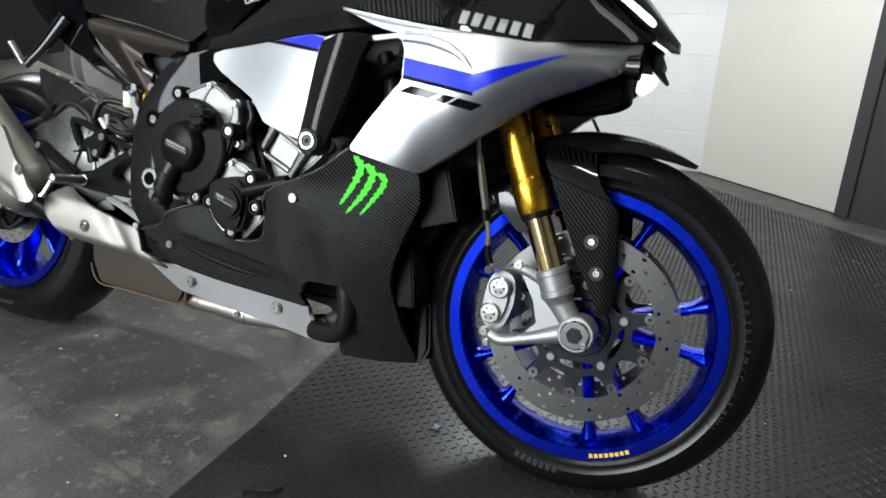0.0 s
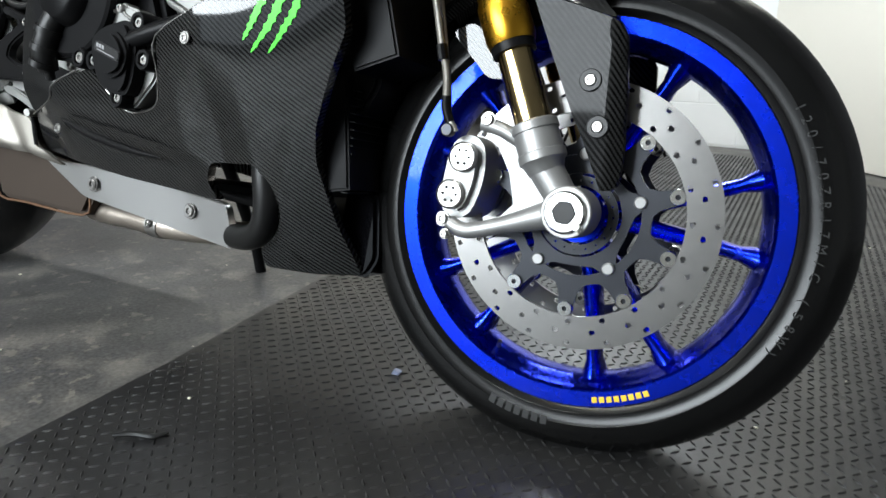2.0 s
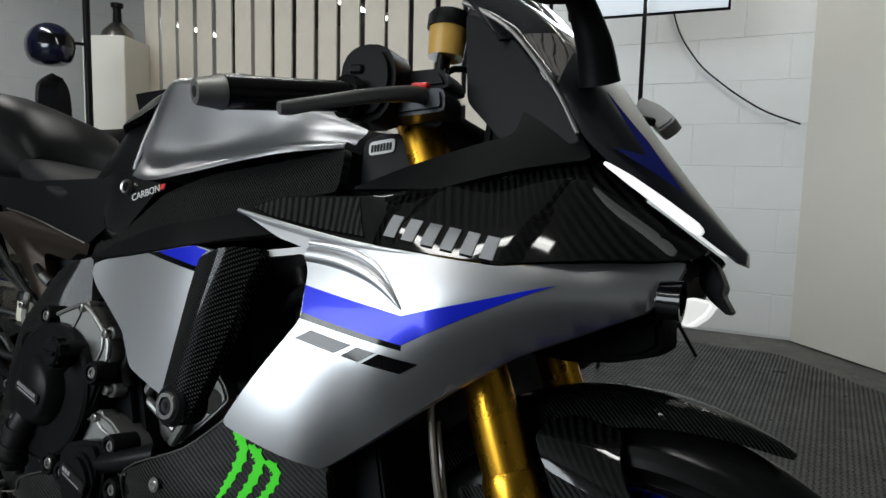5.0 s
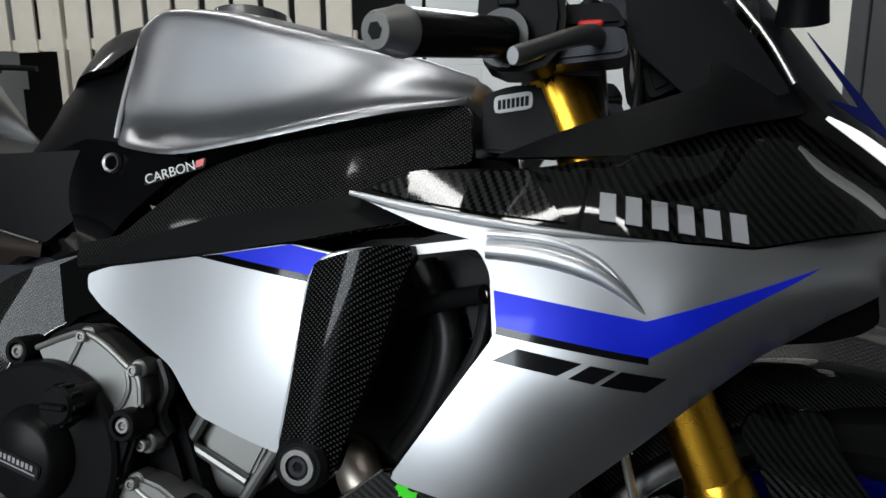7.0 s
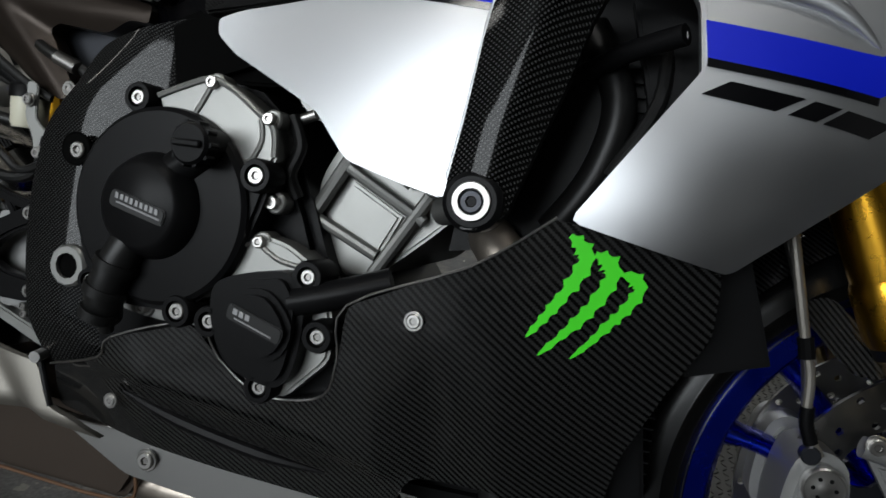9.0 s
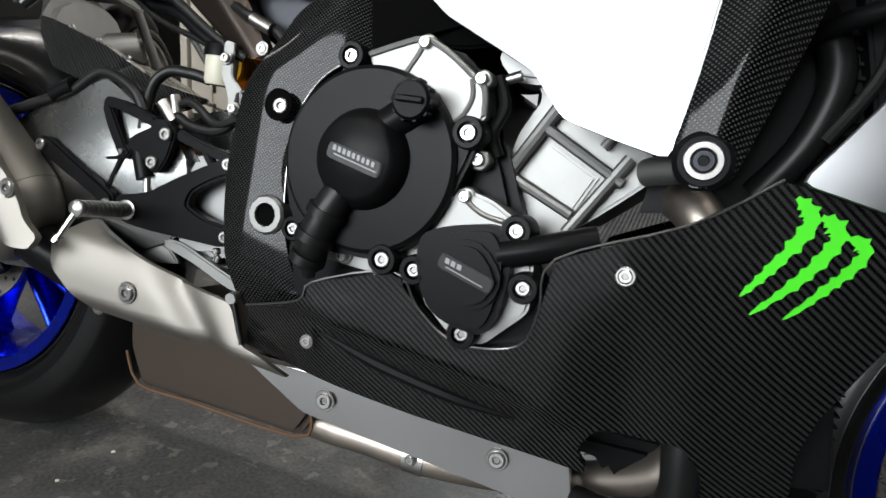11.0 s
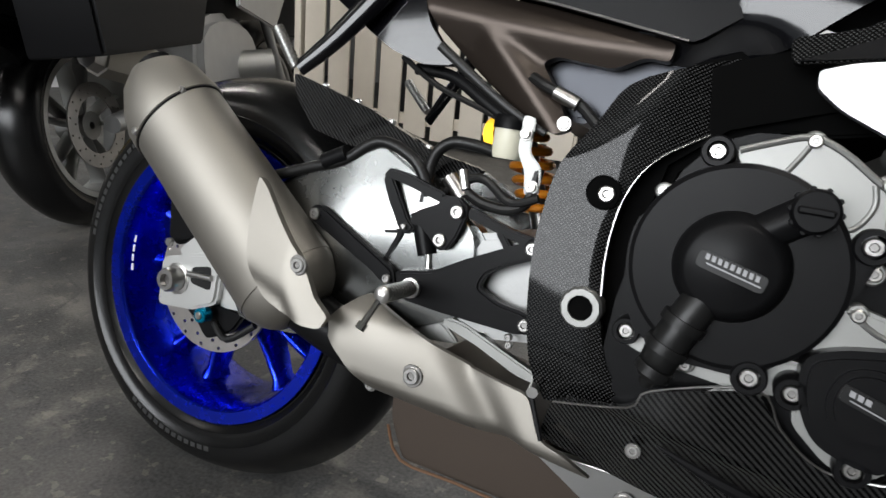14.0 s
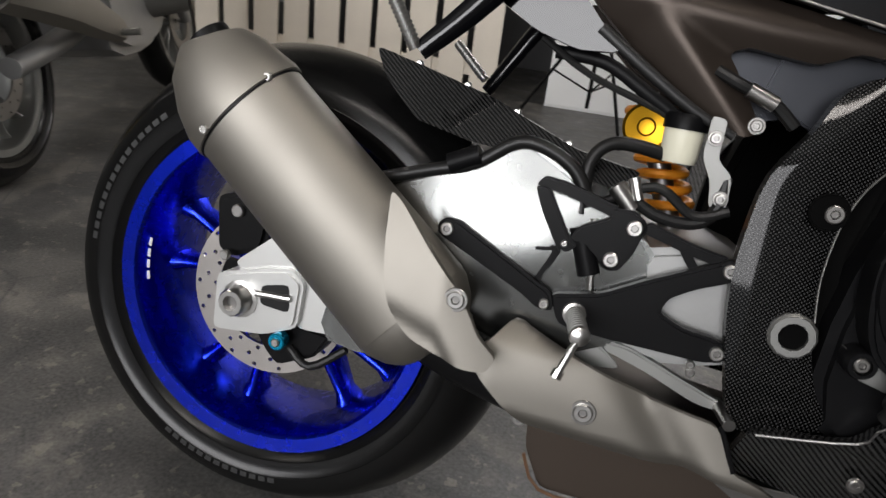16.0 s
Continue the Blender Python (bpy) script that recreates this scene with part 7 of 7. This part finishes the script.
# cable hanging on the block wall
tagged(part("wall_cable", tube([WALL @ Vector((p.x, -0.016, p.z)) for p in (WALL.inverted() @ Vector(q) for q in ((0.60, 3.3, 2.4), (0.71, 3.3, 1.75), (0.83, 3.3, 1.50), (0.98, 3.3, 1.35), (1.18, 3.3, 1.21), (1.37, 3.3, 1.13)))], 0.0045, 8, 6), "hose", None), "thin black cable hanging on the block wall", "cable")

# helmet and dark jacket shape on a stand
hs = thing("helmet_stand", "black steel pole with a hook near the wall", "stand")
part("pole", tube([(-2.64, 2.0, 0.0), (-2.64, 2.0, 2.88)], 0.022, 12, 1), "matt", hs)
part("hook", tube([(-2.64, 2.0, 1.60), (-2.68, 1.92, 1.60), (-2.74, 1.86, 1.56)], 0.010, 8, 3), "matt", hs)
part("foot", lathe([(0, 0.02), (0.16, 0.02), (0.17, 0.012), (0.17, 0), (0, 0)], (-2.64, 2.0, 0), "z", 28, False), "matt", hs)
helm = thing("helmet", "dark blue and black motorcycle helmet on a hook", "helmet")
hb = bmesh.new()
bmesh.ops.create_uvsphere(hb, u_segments=28, v_segments=18, radius=0.15)
bmesh.ops.scale(hb, verts=hb.verts, vec=(1.08, 0.9, 1.0))
for v in hb.verts:
    if v.co.z < -0.09:
        v.co.z = -0.09 + (v.co.z + 0.09) * 0.4
    v.co += Vector((-2.74, 1.82, 1.56))
part("shell", hb, paint("helmet_blue", (0.006, 0.007, 0.022), 0.18, 0.1, 0.6), helm)
vs = bmesh.new()
bmesh.ops.create_uvsphere(vs, u_segments=24, v_segments=14, radius=0.154)
bmesh.ops.scale(vs, verts=vs.verts, vec=(1.08, 0.9, 1.0))
bmesh.ops.delete(vs, geom=[v for v in vs.verts if not (v.co.x > 0.05 and -0.03 < v.co.z < 0.07)], context="VERTS")
for v in vs.verts:
    v.co += Vector((-2.74, 1.82, 1.56))
part("visor", vs, "black", helm)
# simple loft for the dark jacket shape below the helmet
bag = body([(-3.0, [(0.02, 1.3), (0.05, 1.35), (0.05, 1.55), (0.0, 1.62)]), (-2.9, [(0.05, 1.27), (0.09, 1.33), (0.08, 1.55), (0.0, 1.64)]), (-2.78, [(0.02, 1.3), (0.05, 1.36), (0.04, 1.52), (0.0, 1.6)])])
shift(bag, 0.13, 1.84, -0.23)
tagged(part("jacket_shape", bag, "satin", None), "dark jacket shape hanging under the helmet", "bag")

# block wall on the far side with a hooded lamp
WW = pose(-4.6, 1.0, 0, 0, 0, 90)
west = tagged(part("wall_northwest", box((0, 0.004, 0), (3.9, 0.2, 2.9), 0), "wall", None), "pale painted concrete block wall with sunk joints", "wall", kind="structure")
west.matrix_basis = WW
for row in range(4, 12):
    for k in range(7):
        part("brick", full, None, west).matrix_basis = pose(0.6 + k * 0.45 + (0.225 if row % 2 else 0), 0, row * 0.225 + 0.01)

cabinet = thing("cabinet", "tall narrow white cabinet against the block wall", "cabinet", m=pose(-3.36, 2.70, 0, 0, 0, -62))
part("body", box((-0.22, -0.16, 0), (0.22, 0.16, 1.81), 0.006), "panel", cabinet)
part("door", box((-0.20, -0.178, 0.06), (0.20, -0.161, 1.78), 0.004), "panel", cabinet)
part("door_knob", disc((0.17, -0.178, 0.95), 0.014, 0.0, -0.02, 16), "steel", cabinet)
part("notice", prism([(-0.16, 1.22), (0.04, 1.22), (0.04, 1.46), (-0.06, 1.58), (-0.16, 1.46)], -0.184, -0.179, 0.001), "ceil", cabinet, "grey gabled notice board")
part("notice_strip", prism([(-0.13, 1.30), (-0.10, 1.30), (-0.10, 1.42), (-0.13, 1.42)], -0.187, -0.1845, 0), "red", cabinet)
can = thing("oil_can", "dark grey oil can with a tall spout on the cabinet", "can", m=pose(-3.34, 2.68, 1.81))
part("body", lathe([(0, 0), (0.12, 0), (0.125, 0.01), (0.11, 0.06), (0.05, 0.12), (0.035, 0.13), (0, 0.13)], (0, 0, 0), "z", 28, False), "steel", can)
part("spout", lathe([(0, 0.125), (0.033, 0.125), (0.03, 0.24), (0.045, 0.245), (0.045, 0.275), (0, 0.28)], (0, 0, 0), "z", 20, False), "matt", can)


# other motorcycles, standing behind
def other_bike(label, m, body_m, accent, wheel_m, plate=True, boxes=True):
    b = thing("motorcycle", label, "motorcycle", "parked motorcycles", m)
    for x, R, w in ((0.0, 0.318, 0.085), (1.5, 0.305, 0.06)):
        rim = part("wheel", wheel_rim((x, 0, R), w * 0.8, 0.008, 0.045, 0.05, 10), wheel_m, b)
        part("tyre", tyre_mesh(R, w, 0.2275, (x, 0, R)), "rubber", rim)
        add_spokes(rim, wheel_m, (x, 0, R), w * 0.8, 0.008, 0.05, 10)
        part("brake_disc", rotor_mesh((x, 0, R), 0.09, 0.135, -0.07, -0.065, 30, 2, 0.004), "steel", rim)
    part("swingarm", tube([(0.0, -0.12, 0.318), (0.3, -0.12, 0.36), (0.55, -0.1, 0.42)], [0.03, 0.035, 0.04], 12, 4), "greyalloy", b)
    part("engine", prism(curve2([(0.5, 0.3), (0.5, 0.6), (0.75, 0.68), (0.98, 0.6), (1.0, 0.4), (0.85, 0.28)], 3), -0.2, 0.2, 0.03), "greyalloy", b)
    part("cylinder", tube([(0.85, -0.16, 0.45), (0.92, -0.3, 0.46)], [0.085, 0.075], 14, 2), "alloy", b)
    part("silencer", tube([(0.52, -0.2, 0.36), (0.3, -0.22, 0.42), (0.1, -0.225, 0.48), (-0.16, -0.225, 0.53)], [0.04, 0.062, 0.072, 0.062], 8, 3, None, 0.75), "titan", b, "grey angular silencer")
    part("silencer_end", tube([(-0.13, -0.225, 0.525), (-0.2, -0.225, 0.54)], [0.062, 0.045], 8, 1, None, 0.75), "steel", b)
    part("fork", tube([(1.5, -0.1, 0.305), (1.25, -0.1, 0.9)], 0.024, 12, 1), "greyalloy", b)
    part("fork", tube([(1.5, 0.1, 0.305), (1.25, 0.1, 0.9)], 0.024, 12, 1), "greyalloy", b)
    part("mudguard", tube([(1.2, 0, 0.45), (1.3, 0, 0.59), (1.5, 0, 0.635), (1.7, 0, 0.56)], [0.03, 0.07, 0.07, 0.03], 12, 5, None, 1.0), body_m, b)
    tk = body([(0.5, [(0.1, 0.72), (0.13, 0.8), (0.1, 0.88), (0.0, 0.9)]), (0.8, [(0.17, 0.66), (0.24, 0.8), (0.18, 0.98), (0.0, 1.02)]), (1.1, [(0.16, 0.66), (0.24, 0.82), (0.15, 1.02), (0.0, 1.05)]), (1.35, [(0.08, 0.75), (0.12, 0.85), (0.1, 1.05), (0.0, 1.1)])])
    part("tank", tk, body_m, b)
    part("tank_side", prism(rounded([(0.75, 0.7), (0.8, 0.9), (1.15, 0.98), (1.3, 0.8), (1.1, 0.62)]), -0.255, -0.235, 0.006), accent, b)
    st = body([(-0.25, [(0.08, 0.76), (0.12, 0.8), (0.1, 0.84), (0.0, 0.85)]), (0.1, [(0.1, 0.76), (0.15, 0.8), (0.12, 0.86), (0.0, 0.87)]), (0.55, [(0.1, 0.74), (0.14, 0.79), (0.1, 0.83), (0.0, 0.84)])])
    part("seat", st, "seat", b)
    part("tail", prism(rounded([(-0.5, 0.66), (-0.52, 0.8), (-0.1, 0.79), (0.5, 0.74), (0.5, 0.66), (-0.1, 0.6)]), -0.1, 0.1, 0.02), body_m, b)
    part("handlebar", tube([(1.22, -0.4, 1.02), (1.22, -0.15, 1.06), (1.22, 0.15, 1.06), (1.22, 0.4, 1.02)], 0.013, 10, 4), "matt", b)
    part("screen", prism(rounded([(1.32, 1.05), (1.3, 1.28), (1.33, 1.28), (1.42, 1.05)]), -0.14, 0.14, 0.01), "satin", b)
    part("headlamp", disc((1.45, 0, 0.95), 0.09, 0.0, 0.03, 24, axis="x"), "chrome", b)
    part("footrest", tube([(0.45, -0.2, 0.36), (0.45, -0.3, 0.36)], 0.012, 10, 1), "alloy", b)
    part("stand", tube([(0.6, 0.15, 0.3), (0.6, 0.3, 0.0)], 0.014, 10, 1), "matt", b)
    part("hugger", tube([(-0.25, 0, 0.53), (-0.1, 0, 0.63), (0.1, 0, 0.66), (0.3, 0, 0.58)], [0.05, 0.09, 0.09, 0.06], 12, 4), "satin", b)
    if plate:
        pl = part("number_plate", box((-0.58, -0.11, 0.55), (-0.57, 0.11, 0.72), 0.002), "yellow", b, "yellow number plate with dark bars")
        for k in range(3):
            part("bar", box((-0.583, -0.09 + k * 0.062, 0.645), (-0.5805, -0.045 + k * 0.062, 0.70), 0), "dark", pl)
            part("bar", box((-0.583, -0.09 + k * 0.062, 0.57), (-0.5805, -0.045 + k * 0.062, 0.625), 0), "dark", pl)
        part("plate_holder", box((-0.568, -0.12, 0.5), (-0.54, 0.12, 0.74), 0.004), "satin", b)
    if boxes:
        for s in (-1, 1):
            bx = part("pannier", prism(rounded([(-0.4, 0.52), (-0.42, 0.86), (0.08, 0.9), (0.18, 0.7), (0.1, 0.55)]), min(s * 0.2, s * 0.42), max(s * 0.2, s * 0.42), 0.03), "satin", b, "black plastic pannier")
            part("pannier_trim", prism(rounded([(-0.3, 0.82), (-0.3, 0.86), (0.0, 0.87), (0.05, 0.82)]), s * 0.425 - 0.004, s * 0.425 + 0.004, 0.001), "blue", bx)
    return b


def bike_pose(rear, front, lean=8):
    a = math.atan2(front[1] - rear[1], front[0] - rear[0])
    return Matrix.Translation((rear[0], rear[1], 0)) @ Matrix.Rotation(a, 4, "Z") @ Matrix.Rotation(radians(-lean), 4, "X")


other_bike("dark grey touring motorcycle with black panniers and silver wheels", bike_pose((-1.25, 0.71), (-1.71, 2.13)), "satin", "greyalloy", "alloy")
other_bike("small blue and white pocket motorcycle parked far behind the partition", bike_pose((-5.1, 6.45), (-4.5, 5.9)) @ Matrix.Scale(0.47, 4), "blue", "white", "matt", False, False)

# litter on the mat
tagged(part("rubber_scrap", tube([(0.93, -0.30, 0.012), (0.95, -0.285, 0.013), (0.975, -0.275, 0.012), (0.985, -0.262, 0.014)], [0.002, 0.004, 0.004, 0.0015], 8, 4, None, 1.2), "hose", None), "curled black rubber scrap lying on the mat", "scrap")
tagged(part("paper_scrap", prism([(1.13, 0.0), (1.142, 0.001), (1.145, 0.006), (1.134, 0.008)], 0.02, 0.03, 0.001), "pale_blue", None), "small pale blue crumpled paper scrap on the mat", "scrap").matrix_basis = pose(0, -0.0, 0.008)
rng = random.Random(11)
bm = bmesh.new()
for k in range(60):
    x, y = rng.uniform(0.0, 2.6), rng.uniform(-1.0, 2.0)
    own = bmesh.new()
    bmesh.ops.create_icosphere(own, subdivisions=1, radius=rng.uniform(0.0012, 0.0035))
    for v in own.verts:
        v.co = Vector((v.co.x * rng.uniform(0.7, 1.4), v.co.y, v.co.z * 0.6)) + Vector((x, y, 0.0015 if x < 0.75 else 0.009))
    merge(bm, own)
tagged(part("grit", bm, "milky", None), "pale grit scattered over floor and mat", "grit", kind="stuff")
